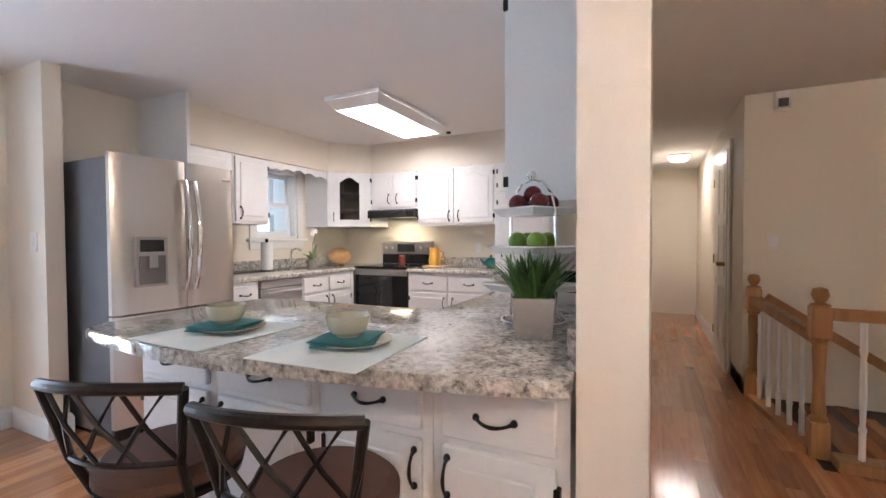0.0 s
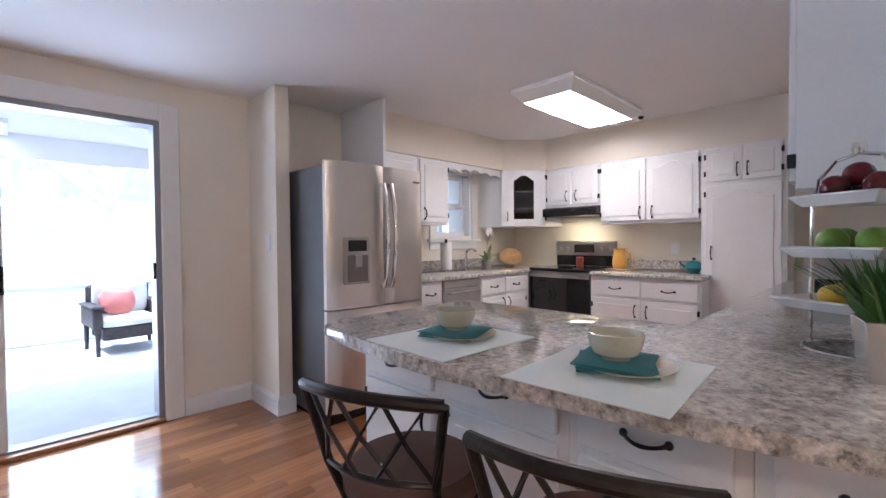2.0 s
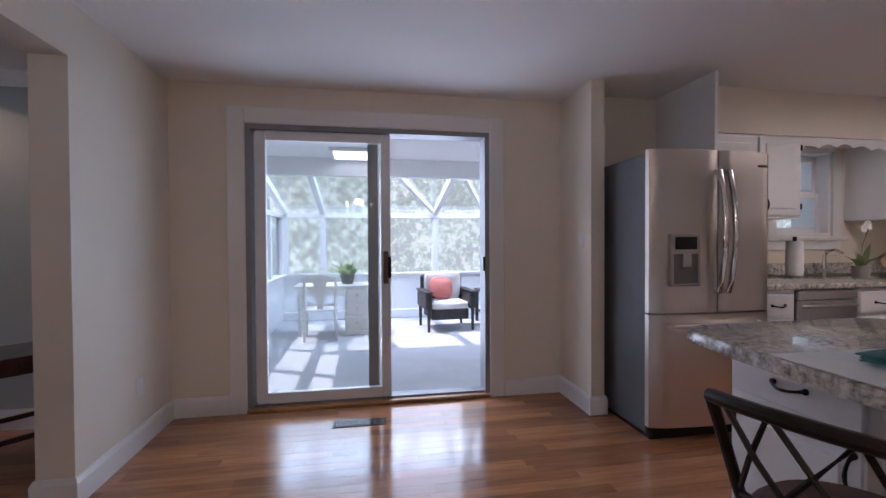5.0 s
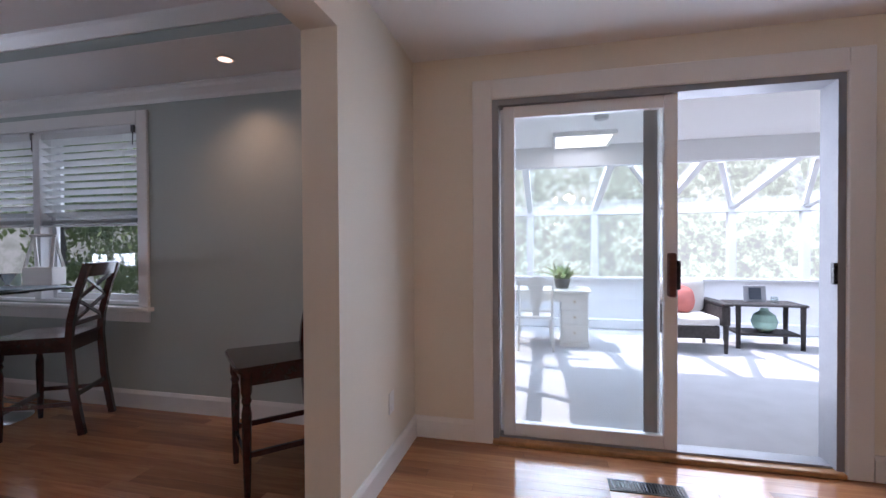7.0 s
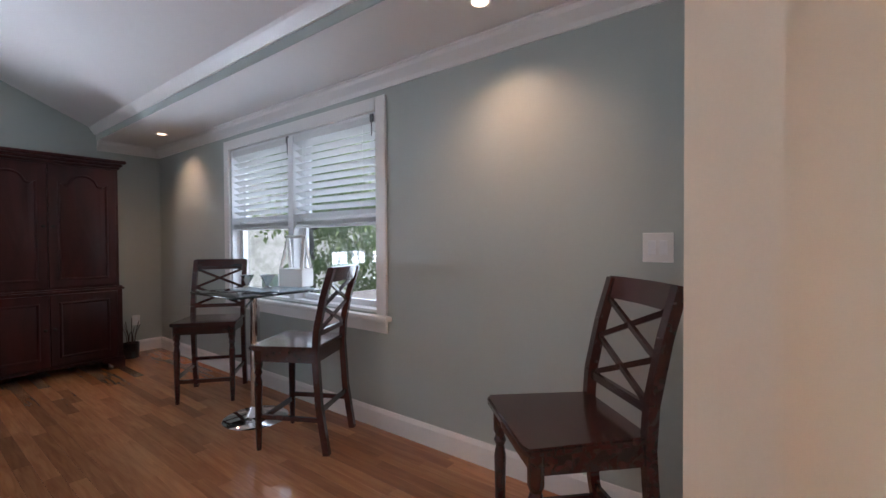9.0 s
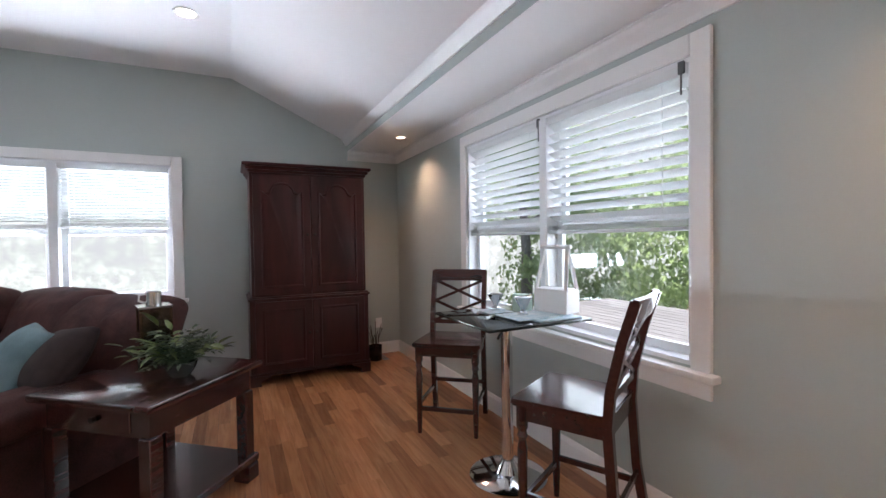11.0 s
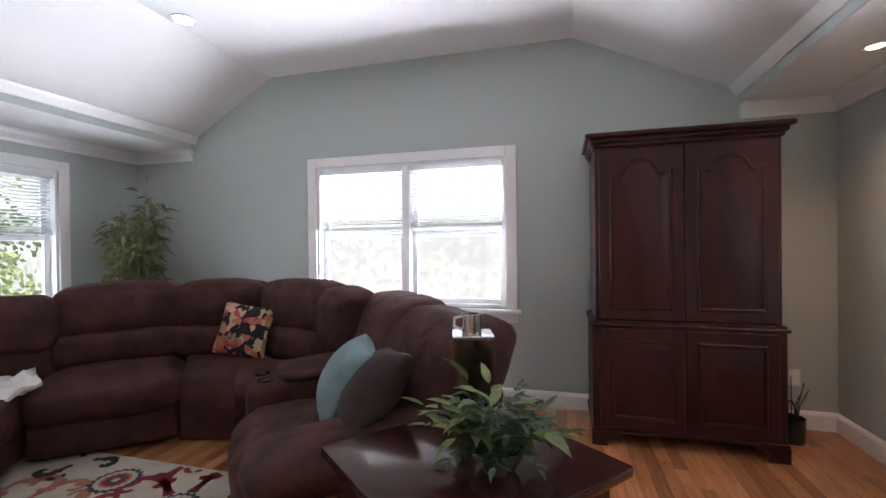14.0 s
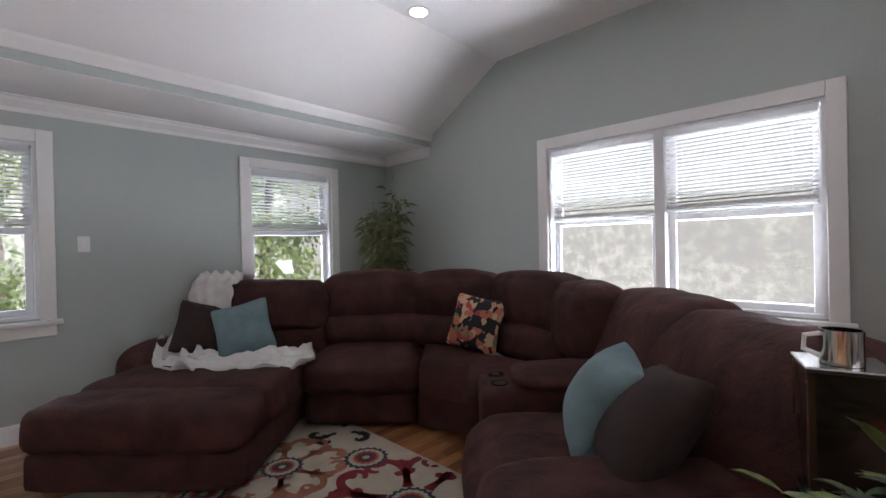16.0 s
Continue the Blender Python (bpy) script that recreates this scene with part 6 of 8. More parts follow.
wicker_chair(pose(1.78, 7.77, ZF, 0, 0, 5))
o = solo("throw_pillow", cushion(bmesh.new(), -0.165, -0.05, -0.15, 0.165, 0.05, 0.15, 0.03, 0.045, 8), CORAL, "coral throw pillow on the wicker armchair", "pillow")
o.matrix_basis = pose(1.70, 7.74, 0.65 + ZF, -22, 8, 8)
stb = thing("side_table", "dark wicker side table with a lower shelf", "side table")
part("top", B(2.14, 6.95, 0.545, 2.80, 7.45, 0.575, 0.008), WICK, stb)
part("shelf", B(2.18, 6.99, 0.16, 2.76, 7.41, 0.19, 0.006), WICK, stb)
for x in (2.18, 2.76):
    for y in (6.99, 7.41):
        part("leg", rod(bmesh.new(), (x, y, -0.012), (x, y, 0.55), 0.022, 0.026), WICK, stb)
stb.matrix_basis = pose(-0.33, 0.83, ZF + 0.012) @ Matrix.Diagonal((1.27, 1.0, 1.0, 1))
gg = bmesh.new()
lathe(gg, [(0, 0), (0.06, 0.0), (0.13, 0.06), (0.15, 0.14), (0.12, 0.23), (0.05, 0.28), (0.045, 0.31), (0.035, 0.28), (0, 0.27)], 28)
o = solo("glass_float", gg, material("seafoam_glass", (0.45, 0.72, 0.62), 0.12, var=0.05), "round seafoam green glass vase on the shelf", "vase")
o.matrix_basis = pose(2.81, 7.99, 0.202 + ZF)
pf = thing("picture_frame", "dark photo frame standing on the side table", "picture frame")
part("frame", B(-0.14, -0.01, 0, 0.14, 0.01, 0.22, 0.004), material("light_frame", (0.35, 0.36, 0.38), 0.4), pf)
part("picture", B(-0.075, -0.014, 0.03, 0.075, -0.010, 0.19), material("blue_grey_print", (0.08, 0.10, 0.13), 0.3), pf)
pf.matrix_basis = pose(2.74, 8.08, 0.588 + ZF, -8, 0, 5)
g = bmesh.new()
lathe(g, [(0.0, 0), (0.04, 0), (0.045, 0.05), (0.04, 0.09), (0.036, 0.09), (0.04, 0.05), (0, 0.01)], 20)
o = solo("glass_jar", g, glass_material("clear_glass", (0.9, 0.93, 0.93)), "small clear glass jar on the side table", "jar")
o.matrix_basis = pose(2.90, 7.93, 0.588 + ZF)
wicker_chair(pose(3.95, 7.8, ZF, 0, 0, -35))
sl_ = thing("sunroom_light", "square white ceiling light, lit, in the sunroom", "ceiling light")
g = bmesh.new()
for x0, x1, y0, y1 in ((0.05, 0.09, 6.24, 6.90), (0.67, 0.71, 6.24, 6.90), (0.09, 0.67, 6.24, 6.28), (0.09, 0.67, 6.86, 6.90)):
    box(g, x0, y0, 2.345, x1, y1, 2.389, 0.004)
part("frame", g, TRIM, sl_)
part("diffuser", B(0.092, 6.282, 2.355, 0.668, 6.858, 2.385), glow("lit_sunroom_panel", (1.0, 0.95, 0.90), 2.6), sl_, "glowing white diffuser", smooth=0)
sd_ = thing("smoke_detector", "round white smoke detector on the sunroom ceiling", "smoke detector")
g = bmesh.new()
lathe(g, [(0, 2.35), (0.05, 2.352), (0.065, 2.365), (0.07, 2.389), (0, 2.389)], 24, 0.48, 5.70)
part("body", g, material("detector_grey", (0.5, 0.5, 0.5), 0.5), sd_)

# ---- living room: armoire ----
def armoire():
    """Front at local y = 0 towards -y, width along x, 1.17 m."""
    t = thing("armoire", "tall dark cherry armoire with arched raised panels", "armoire")
    w, d = 1.10, 0.56
    part("lower_body", B(0, 0.02, 0.10, w, d, 0.77, 0.004), CHERRY, t)
    part("upper_body", B(0.02, 0.035, 0.80, w - 0.02, d, 1.92, 0.004), CHERRY, t)
    g = bmesh.new()
    box(g, -0.015, 0.0, 0.765, w + 0.015, d, 0.785, 0.006)
    box(g, 0.0, 0.015, 0.785, w, d, 0.80, 0.005)
    part("waist_moulding", g, CHERRY, t)
    g = bmesh.new()
    box(g, 0.005, 0.02, 1.92, w - 0.005, d, 1.945, 0.006)
    box(g, -0.015, 0.0, 1.945, w + 0.015, d, 1.975, 0.010)
    box(g, -0.04, -0.025, 1.975, w + 0.04, d, 2.005, 0.008)
    part("cornice", g, CHERRY, t)
    g = bmesh.new()
    box(g, -0.01, 0.008, 0.085, w + 0.01, d, 0.11, 0.006)
    for x0, x1, s in ((-0.01, 0.17, 1), (w - 0.17, w + 0.01, -1)):
        pts = [(x0, 0.0), (x0, 0.09), (x1, 0.09), (x1, 0.07), (x1 - 0.05, 0.06), (x1 - 0.09, 0.03), (x1 - 0.08, 0.0)] if s > 0 else [(x1, 0.0), (x1, 0.09), (x0, 0.09), (x0, 0.07), (x0 + 0.05, 0.06), (x0 + 0.09, 0.03), (x0 + 0.08, 0.0)]
        prism(g, pts, -0.03, 0.0, Matrix.Translation((0, 0.005, 0)) @ Matrix.Rotation(radians(90), 4, "X"))
    for x in (0.0, w - 0.05):
        box(g, x, d - 0.06, 0, x + 0.05, d, 0.09)
    part("bracket_base", g, CHERRY, t, smooth=0)
    for i, (x0, x1) in enumerate(((0.045, w / 2 - 0.002), (w / 2 + 0.002, w - 0.045))):
        for z0, z1, arch in ((0.815, 1.905, True), (0.125, 0.755, False)):
            g = bmesh.new()
            y = 0.035 if arch else 0.02
            box(g, x0, y - 0.022, z0, x1, y, z1, 0.004)
            a, b, c, e = x0 + 0.075, x1 - 0.075, z0 + 0.075, z1 - 0.08
            pts = [(a, c), (b, c)]
            if arch:
                n = 20
                for k in range(n + 1):
                    q = k / n
                    u = abs(2 * q - 1)
                    lobe = 0.075 * (1 - min(1, u / 0.55) ** 2) ** 0.5 if u < 0.55 else 0.0
                    sh = 0.018 * math.sin(math.pi * (u - 0.55) / 0.45) if u >= 0.55 else 0.0
                    pts.append((b + (a - b) * q, e - 0.075 + lobe - sh))
            else:
                pts += [(b, e), (a, e)]
            cx, cz = (a + b) / 2, (c + e) / 2

            def ring(s, yy_):
                return [g.verts.new((cx + (px - cx) * (1 - 2 * s / (b - a)), yy_, cz + (pz - cz) * (1 - 2 * s / (e - c)))) for px, pz in pts]

            f = y - 0.022
            rs = [ring(-0.012, f - 0.0002), ring(-0.004, f - 0.008), ring(0.004, f - 0.008), ring(0.012, f - 0.001), ring(0.045, f - 0.009)]
            for p, q in zip(rs, rs[1:]):
                for k in range(len(p)):
                    j = (k + 1) % len(p)
                    g.faces.new((p[k], p[j], q[j], q[k]))
            g.faces.new(rs[-1])
            dr = part("door", g, CHERRY, t, smooth=25)
            hx = x1 - 0.03 if i == 0 else x0 + 0.03
            hz = 1.36 if arch else 0.45
            h = bmesh.new()
            lathe(h, [(0, 0), (0.012, 0), (0.008, 0.012), (0.014, 0.022), (0, 0.03)], 12)
            bmesh.ops.transform(h, matrix=Matrix.Translation((hx, f, hz)) @ Matrix.Rotation(radians(90), 4, "X"), verts=h.verts[:])
            part("knob", h, BRONZE, dr)
    t.matrix_basis = pose(-5.985, 2.33, 0, 0, 0, 90) @ Matrix.Diagonal((1, 1, 1.02, 1))
    return t


armoire()
wn_ = thing("wine_rack", "black metal basket beside the armoire", "basket")
g = bmesh.new()
lathe(g, [(0.0, 0.0), (0.085, 0.0), (0.09, 0.20), (0.084, 0.20), (0.08, 0.01), (0, 0.01)], 20)
part("basket", g, BLACK, wn_)
part("handle", tube(bmesh.new(), [(-0.085, 0, 0.19), (-0.06, 0, 0.30), (0, 0, 0.34), (0.06, 0, 0.30), (0.085, 0, 0.19)], 0.006, 6), BLACK, wn_)
for k in range(7):
    a_ = k * 0.9
    part("twig", tube(bmesh.new(), [(0.03 * math.cos(a_), 0.03 * math.sin(a_), 0.05), (0.05 * math.cos(a_), 0.05 * math.sin(a_), 0.3), (0.12 * math.cos(a_), 0.10 * math.sin(a_), 0.42 + 0.03 * k % 0.1)], 0.004, 5), CHERRY, wn_)
wn_.matrix_basis = pose(-6.36, 3.60, 0) @ Matrix.Diagonal((0.85, 0.85, 0.8, 1))

# ---- counter-height chairs and table ----
def counter_chair():
    """Local: front at +y, back at -y, seat 0.625 m high."""
    t = thing("counter_chair", "dark cherry counter chair with double X back", "chair", "counter chairs")
    g = bmesh.new()
    prism(g, [(-0.21, -0.19), (0.21, -0.19), (0.235, 0.22), (0.20, 0.235), (-0.20, 0.235), (-0.235, 0.22)], 0.597, 0.625)
    bmesh.ops.bevel(g, geom=[e for e in g.edges], offset=0.007, segments=2, affect="EDGES")
    part("seat", g, ESPRESSO, t, "glossy cherry saddle seat")
    g = bmesh.new()
    box(g, -0.19, 0.175, 0.53, 0.19, 0.197, 0.597)
    box(g, -0.19, -0.185, 0.53, 0.19, -0.163, 0.597)
    box(g, -0.205, -0.16, 0.53, -0.183, 0.18, 0.597)
    box(g, 0.183, -0.16, 0.53, 0.205, 0.18, 0.597)
    part("seat_rail", g, ESPRESSO, t)
    for s in (-1, 1):
        g = bmesh.new()
        lathe(g, [(0.014, 0), (0.018, 0.10), (0.023, 0.40), (0.016, 0.44), (0.024, 0.46), (0.018, 0.48), (0.026, 0.50), (0.026, 0.60)], 14, s * 0.195, 0.185)
        part("front_leg", g, ESPRESSO, t)
        g = bmesh.new()
        pts = [(s * 0.195, -0.245, 0.0), (s * 0.195, -0.20, 0.28), (s * 0.195, -0.18, 0.58), (s * 0.195, -0.19, 0.72), (s * 0.195, -0.235, 0.92), (s * 0.195, -0.285, 1.08)]
        for p, q in zip(pts, pts[1:]):
            bar(g, p, q, 0.034, 0.038, up=(0, 1, 0))
        part("back_leg", g, ESPRESSO, t)
        part("side_stretcher", bar(bmesh.new(), (s * 0.195, 0.185, 0.20), (s * 0.195, -0.21, 0.20), 0.016, 0.026), ESPRESSO, t)
    part("front_stretcher", bar(bmesh.new(), (-0.195, 0.185, 0.17), (0.195, 0.185, 0.17), 0.018, 0.028), ESPRESSO, t)
    part("back_stretcher", bar(bmesh.new(), (-0.195, -0.205, 0.25), (0.195, -0.205, 0.25), 0.016, 0.026), ESPRESSO, t)
    g = bmesh.new()
    n = 8
    rows = []
    for i in range(n + 1):
        x = -0.20 + 0.40 * i / n
        dip = -0.02 * math.cos((i / n - 0.5) * math.pi)
        rows.append([(x, -0.272 + dip, 1.0), (x, -0.296 + dip, 1.085), (x, -0.274 + dip, 1.09), (x, -0.250 + dip, 1.005)])
    vs = [[g.verts.new(p) for p in r] for r in rows]
    for p, q in zip(vs, vs[1:]):
        for k in range(4):
            g.faces.new((p[k], p[(k + 1) % 4], q[(k + 1) % 4], q[k]))
    g.faces.new(vs[0][::-1])
    g.faces.new(vs[-1])
    part("top_rail", g, ESPRESSO, t)
    part("lower_rail", bar(bmesh.new(), (-0.18, -0.19, 0.70), (0.18, -0.19, 0.70), 0.018, 0.03), ESPRESSO, t)
    for z0, z1, y0, y1 in ((0.71, 0.855, -0.192, -0.218), (0.855, 1.005, -0.218, -0.258)):
        for s in (-1, 1):
            part("x_bar", bar(bmesh.new(), (-0.18 * s, y0, z0), (0.18 * s, y1, z1), 0.014, 0.02), ESPRESSO, t)
    return t


c1 = counter_chair()
c1.matrix_basis = pose(-4.47, 3.60, 0, 0, 0, -130)
copy_thing(c1, pose(-3.20, 3.585, 0, 0, 0, 118))
copy_thing(c1, pose(-1.42, 3.43, 0, 0, 0, 136))

bt = thing("bistro_table", "square smoked glass bistro table on chrome pedestal", "table")
DKGLASS = material("smoked_glass_top", (0.018, 0.025, 0.024), 0.05, var=0.05, bump=0.0, rvar=0.02)
part("top", B(-4.03, 3.26, 0.882, -3.43, 3.90, 0.896, 0.004, 2), DKGLASS, bt, "dark glass top")
TX, TY = -3.73, 3.56
part("column", rod(bmesh.new(), (TX, TY, 0.03), (TX, TY, 0.86), 0.032, seg=24), CHROME, bt)
g = bmesh.new()
lathe(g, [(0, 0.0), (0.21, 0.0), (0.215, 0.006), (0.20, 0.014), (0.07, 0.03), (0.045, 0.07), (0.034, 0.09), (0, 0.09)], 40, TX, TY)
part("base", g, CHROME, bt)
g = bmesh.new()
for a in (0.785, 2.356):
    bar(g, (TX - 0.2 * math.cos(a), TY - 0.2 * math.sin(a), 0.872), (TX + 0.2 * math.cos(a), TY + 0.2 * math.sin(a), 0.872), 0.03, 0.018)
part("top_bracket", g, BLACK, bt)
part("lever", rod(bmesh.new(), (TX, TY, 0.85), (TX + 0.10, TY - 0.12, 0.80), 0.008), BLACK, bt)
PAPER = material("printed_paper", (0.70, 0.76, 0.78), 0.5, var=0.15, scale=25, fine=60, bump=0.0, color2=(0.35, 0.52, 0.60))
solo("magazine", B(-3.68, 3.58, 0.897, -3.46, 3.86, 0.905, 0.001), PAPER, "glossy blue and white magazine on the table", "magazine")
solo("magazine", B(-3.72, 3.48, 0.906, -3.50, 3.76, 0.911, 0.001), PAPER, "glossy magazine lying on another one", "magazine")
solo("leaflet", B(-3.96, 3.50, 0.897, -3.80, 3.66, 0.900), PAPER, "small printed leaflet under a cup", "leaflet")
cupp = [(0, 0), (0.028, 0), (0.03, 0.012), (0.012, 0.02), (0.014, 0.03), (0.05, 0.095), (0.047, 0.095), (0.012, 0.034), (0, 0.03)]
for x, y, z in ((-3.90, 3.60, 0.901), (-3.63, 3.60, 0.912)):
    g = bmesh.new()
    lathe(g, cupp, 24)
    o = solo("footed_cup", g, CHROME, "silver footed cup on the glass table", "cup")
    o.matrix_basis = pose(x, y, z)
    g = bmesh.new()
    lathe(g, [(0, 0.04), (0.025, 0.055), (0.044, 0.09), (0, 0.092)], 20)
    o = solo("coffee_beans", g, BLACK, "dark filling inside the footed cup", "filling")
    o.matrix_basis = pose(x, y, z + 0.002)
ab = thing("white_caddy", "white wooden caddy with a tall A-shaped handle", "caddy")
part("box", B(-0.11, -0.06, 0, 0.11, 0.06, 0.13, 0.004), TRIM, ab)
for x in (-0.10, 0.10):
    part("handle_leg", bar(bmesh.new(), (x, -0.05, 0.12), (x * 0.75, 0.0, 0.36), 0.02, 0.016), TRIM, ab)
    part("handle_leg", bar(bmesh.new(), (x, 0.05, 0.12), (x * 0.75, 0.0, 0.36), 0.02, 0.016), TRIM, ab)
part("handle_bar", rod(bmesh.new(), (-0.10, 0, 0.36), (0.10, 0, 0.36), 0.012), TRIM, ab)
ab.matrix_basis = pose(-3.62, 3.82, 0.912, 0, 0, 12)
lg = solo("green_box", B(-0.05, -0.03, 0, 0.05, 0.03, 0.10, 0.002), material("pale_green_card", (0.50, 0.66, 0.55), 0.6), "pale green card box on the table", "box")
lg.matrix_basis = pose(-3.80, 3.72, 0.897, 0, 0, 20)
# deck outside the north window
dkk = thing("deck_planter", "weathered grey deck boards outside the window", "deck")
WEATH = wood("weathered_deck", (0.15, 0.145, 0.145), (0.10, 0.096, 0.094), 0.8, jitter=0.2)
for i in range(20):
    part("deck_board", B(-6.5, 4.3 + i * 0.15, 0.36, -1.0, 4.44 + i * 0.15, 0.40), WEATH, dkk)
part("joist", B(-6.5, 4.3, -0.5, -6.4, 7.3, 0.36), WEATH, dkk)
part("joist", B(-1.1, 4.3, -0.5, -1.0, 7.3, 0.36), WEATH, dkk)

# ---- end table ----
et = thing("end_table", "dark cherry end table with drawer and lower shelf", "end table")
part("top", B(-0.36, -0.34, 0.625, 0.36, 0.34, 0.66, 0.008, 2), ESPRESSO, et)
g = bmesh.new()
box(g, -0.31, -0.29, 0.50, 0.31, 0.29, 0.625)
part("apron", g, ESPRESSO, et)
dd = part("drawer", B(0.309, -0.19, 0.515, 0.315, 0.19, 0.612, 0.003), ESPRESSO, et)
part("knob", rod(bmesh.new(), (0.315, 0, 0.565), (0.335, 0, 0.565), 0.012), BRONZE, dd)
for x in (-0.29, 0.29):
    for y in (-0.27, 0.27):
        part("leg", B(x - 0.032, y - 0.032, 0.14, x + 0.032, y + 0.032, 0.50, 0.004), ESPRESSO, et)
part("shelf", B(-0.34, -0.32, 0.10, 0.34, 0.32, 0.14, 0.006), ESPRESSO, et)
for x in (-0.29, 0.29):
    for y in (-0.27, 0.27):
        part("foot", B(x - 0.05, y - 0.05, 0.0, x + 0.05, y + 0.05, 0.10, 0.012), ESPRESSO, et)
ETM = pose(-4.31, 1.85, 0, 0, 0, 50 - 90)
et.matrix_basis = ETM
fp = thing("table_plant", "leafy green and yellow houseplant in a dark bowl", "potted plant")
g = bmesh.new()
lathe(g, [(0, 0), (0.055, 0), (0.085, 0.045), (0.095, 0.08), (0.088, 0.08), (0.075, 0.05), (0, 0.04)], 24)
part("bowl", g, material("dark_glass_bowl", (0.05, 0.055, 0.05), 0.1), fp)
POTHOS = material("pothos_leaf", (0.05, 0.095, 0.028), 0.35, var=0.2, scale=22, bump=0.05, color2=(0.22, 0.27, 0.09))
FERN = material("dark_fern_leaf", (0.045, 0.085, 0.035), 0.45, var=0.25, scale=10, bump=0.05)
def leafy(bm, stems, leaves, length, size, rng, z0, slim=0.2):
    """Arching stems that carry pointed oval leaves on both sides."""
    for k in range(stems):
        a = rng.uniform(0, 6.283)
        out = rng.uniform(0.35, 1.0)
        d = Vector((math.cos(a), math.sin(a), 0))
        L = length * rng.uniform(0.65, 1.1)
        for j in range(leaves):
            t = (j + 1) / leaves
            c = d * (out * L * t) + Vector((0, 0, z0 + L * (1.15 - out * 0.55) * t - L * out * 0.45 * t * t))
            sd = d.cross(Vector((0, 0, 1))) * (1 if j % 2 else -1)
            way = (d * rng.uniform(0.3, 0.9) + sd * rng.uniform(0.3, 1.0) * (0.2 if j == leaves - 1 else 1) + Vector((0, 0, rng.uniform(-0.2, 0.45)))).normalized()
            wid = way.cross(Vector((rng.uniform(-.3, .3), rng.uniform(-.3, .3), 1))).normalized()
            up = wid.cross(way)
            s = size * rng.uniform(0.6, 1.15)
            rim = [(0, 0, 0), (0.25, slim * 0.9, 0.02), (0.55, slim, 0.0), (0.9, slim * 0.5, -0.06), (1.15, 0, -0.16)]
            mid = [bm.verts.new(c + way * x * s + up * (z - 0.04 * math.sin(x * 3)) * s) for x, _, z in rim]
            for q in (-1, 1):
                edge = [bm.verts.new(c + way * x * s + wid * q * y * s + up * (z + 0.05) * s) for x, y, z in rim[1:4]]
                ch_ = [mid[0]] + edge + [mid[4]]
                for m in range(4):
                    f = [ch_[m], ch_[m + 1], mid[m + 1], mid[m]]
                    f = [v for n_, v in enumerate(f) if v not in f[:n_]]
                    bm.faces.new(f if q > 0 else f[::-1])


g = bmesh.new()
leafy(g, 13, 5, 0.32, 0.105, random.Random(21), 0.07, 0.19)
part("broad_leaves", g, POTHOS, fp, smooth=80)
g = bmesh.new()
leafy(g, 60, 12, 0.26, 0.050, random.Random(22), 0.06, 0.22)
part("fern_leaves", g, FERN, fp, smooth=80)
fp.matrix_basis = pose(-4.25, 1.95, 0.66) @ Matrix.Diagonal((0.86, 0.86, 0.90, 1))

# ---- sectional sofa ----
HIDE = material("brown_microsuede", (0.092, 0.034, 0.030), 0.72, var=0.22, scale=7, fine=160, bump=0.5, bump_dist=0.002, color2=(0.034, 0.0135, 0.012), spec=0.22)
nt_, b_ = nodes_of(HIDE)
cr_ = nt_.nodes.new("ShaderNodeTexNoise")
cr_.inputs["Scale"].default_value, cr_.inputs["Detail"].default_value, cr_.inputs["Distortion"].default_value = 6.0, 5.0, 1.6
tc_ = nt_.nodes.new("ShaderNodeTexCoord")
nt_.links.new(tc_.outputs["Object"], cr_.inputs["Vector"])
bp_ = nt_.nodes.new("ShaderNodeBump")
bp_.inputs["Strength"].default_value, bp_.inputs["Distance"].default_value = 0.6, 0.014
nt_.links.new(cr_.outputs[0], bp_.inputs["Height"])
nt_.links.new(b_.inputs["Normal"].links[0].from_socket, bp_.inputs["Normal"])
nt_.links.new(bp_.outputs[0], b_.inputs["Normal"])
SO = pose(-4.79, -0.94, 0, 0, 0, 133)          # local x along the middle seats, local -y towards the room
sofa = thing("sectional_sofa", "brown microsuede sectional sofa with chaise and console", "sofa")


def C(name, *a, **k):
    return part(name, cushion(bmesh.new(), *a, **k), HIDE, sofa, smooth=70)


def block(name, a0, a1, b0, b1, z0, z1, **k):
    return C(name, a0, -b1, z0, a1, -b0, z1, **k)


def lean(ob, da, db, z0):
    """Tips the upper part of a back away from the seat."""
    for v in ob.data.vertices:
        k = max(0.0, v.co.z - z0)
        v.co.x += da * k
        v.co.y -= db * k
    return ob


# chaise
block("chaise_base", -1.20, -0.06, -0.55, 0.80, 0.03, 0.25, r=0.05, puff=0.01, seed=1)
block("chaise_footrest", -1.21, -0.06, 0.40, 0.82, 0.22, 0.465, r=0.08, puff=0.012, seed=2, cuts=14, wrinkle=0.008)
block("chaise_seat", -1.21, -0.05, -0.50, 0.43, 0.22, 0.475, r=0.05, puff=0.025, seed=3, cuts=14, wrinkle=0.008)
block("chaise_arm", -1.38, -1.10, -0.56, -0.02, 0.10, 0.57, r=0.10, puff=0.03, seed=4, cuts=14, wrinkle=0.008)
block("back_panel", -1.15, -0.02, -0.80, -0.50, 0.08, 0.70, r=0.08, puff=0.02, seed=5)
block("back_cushion", -1.10, -0.01, -0.78, -0.46, 0.60, 0.99, r=0.085, puff=0.03, seed=6, cuts=14, wrinkle=0.008)
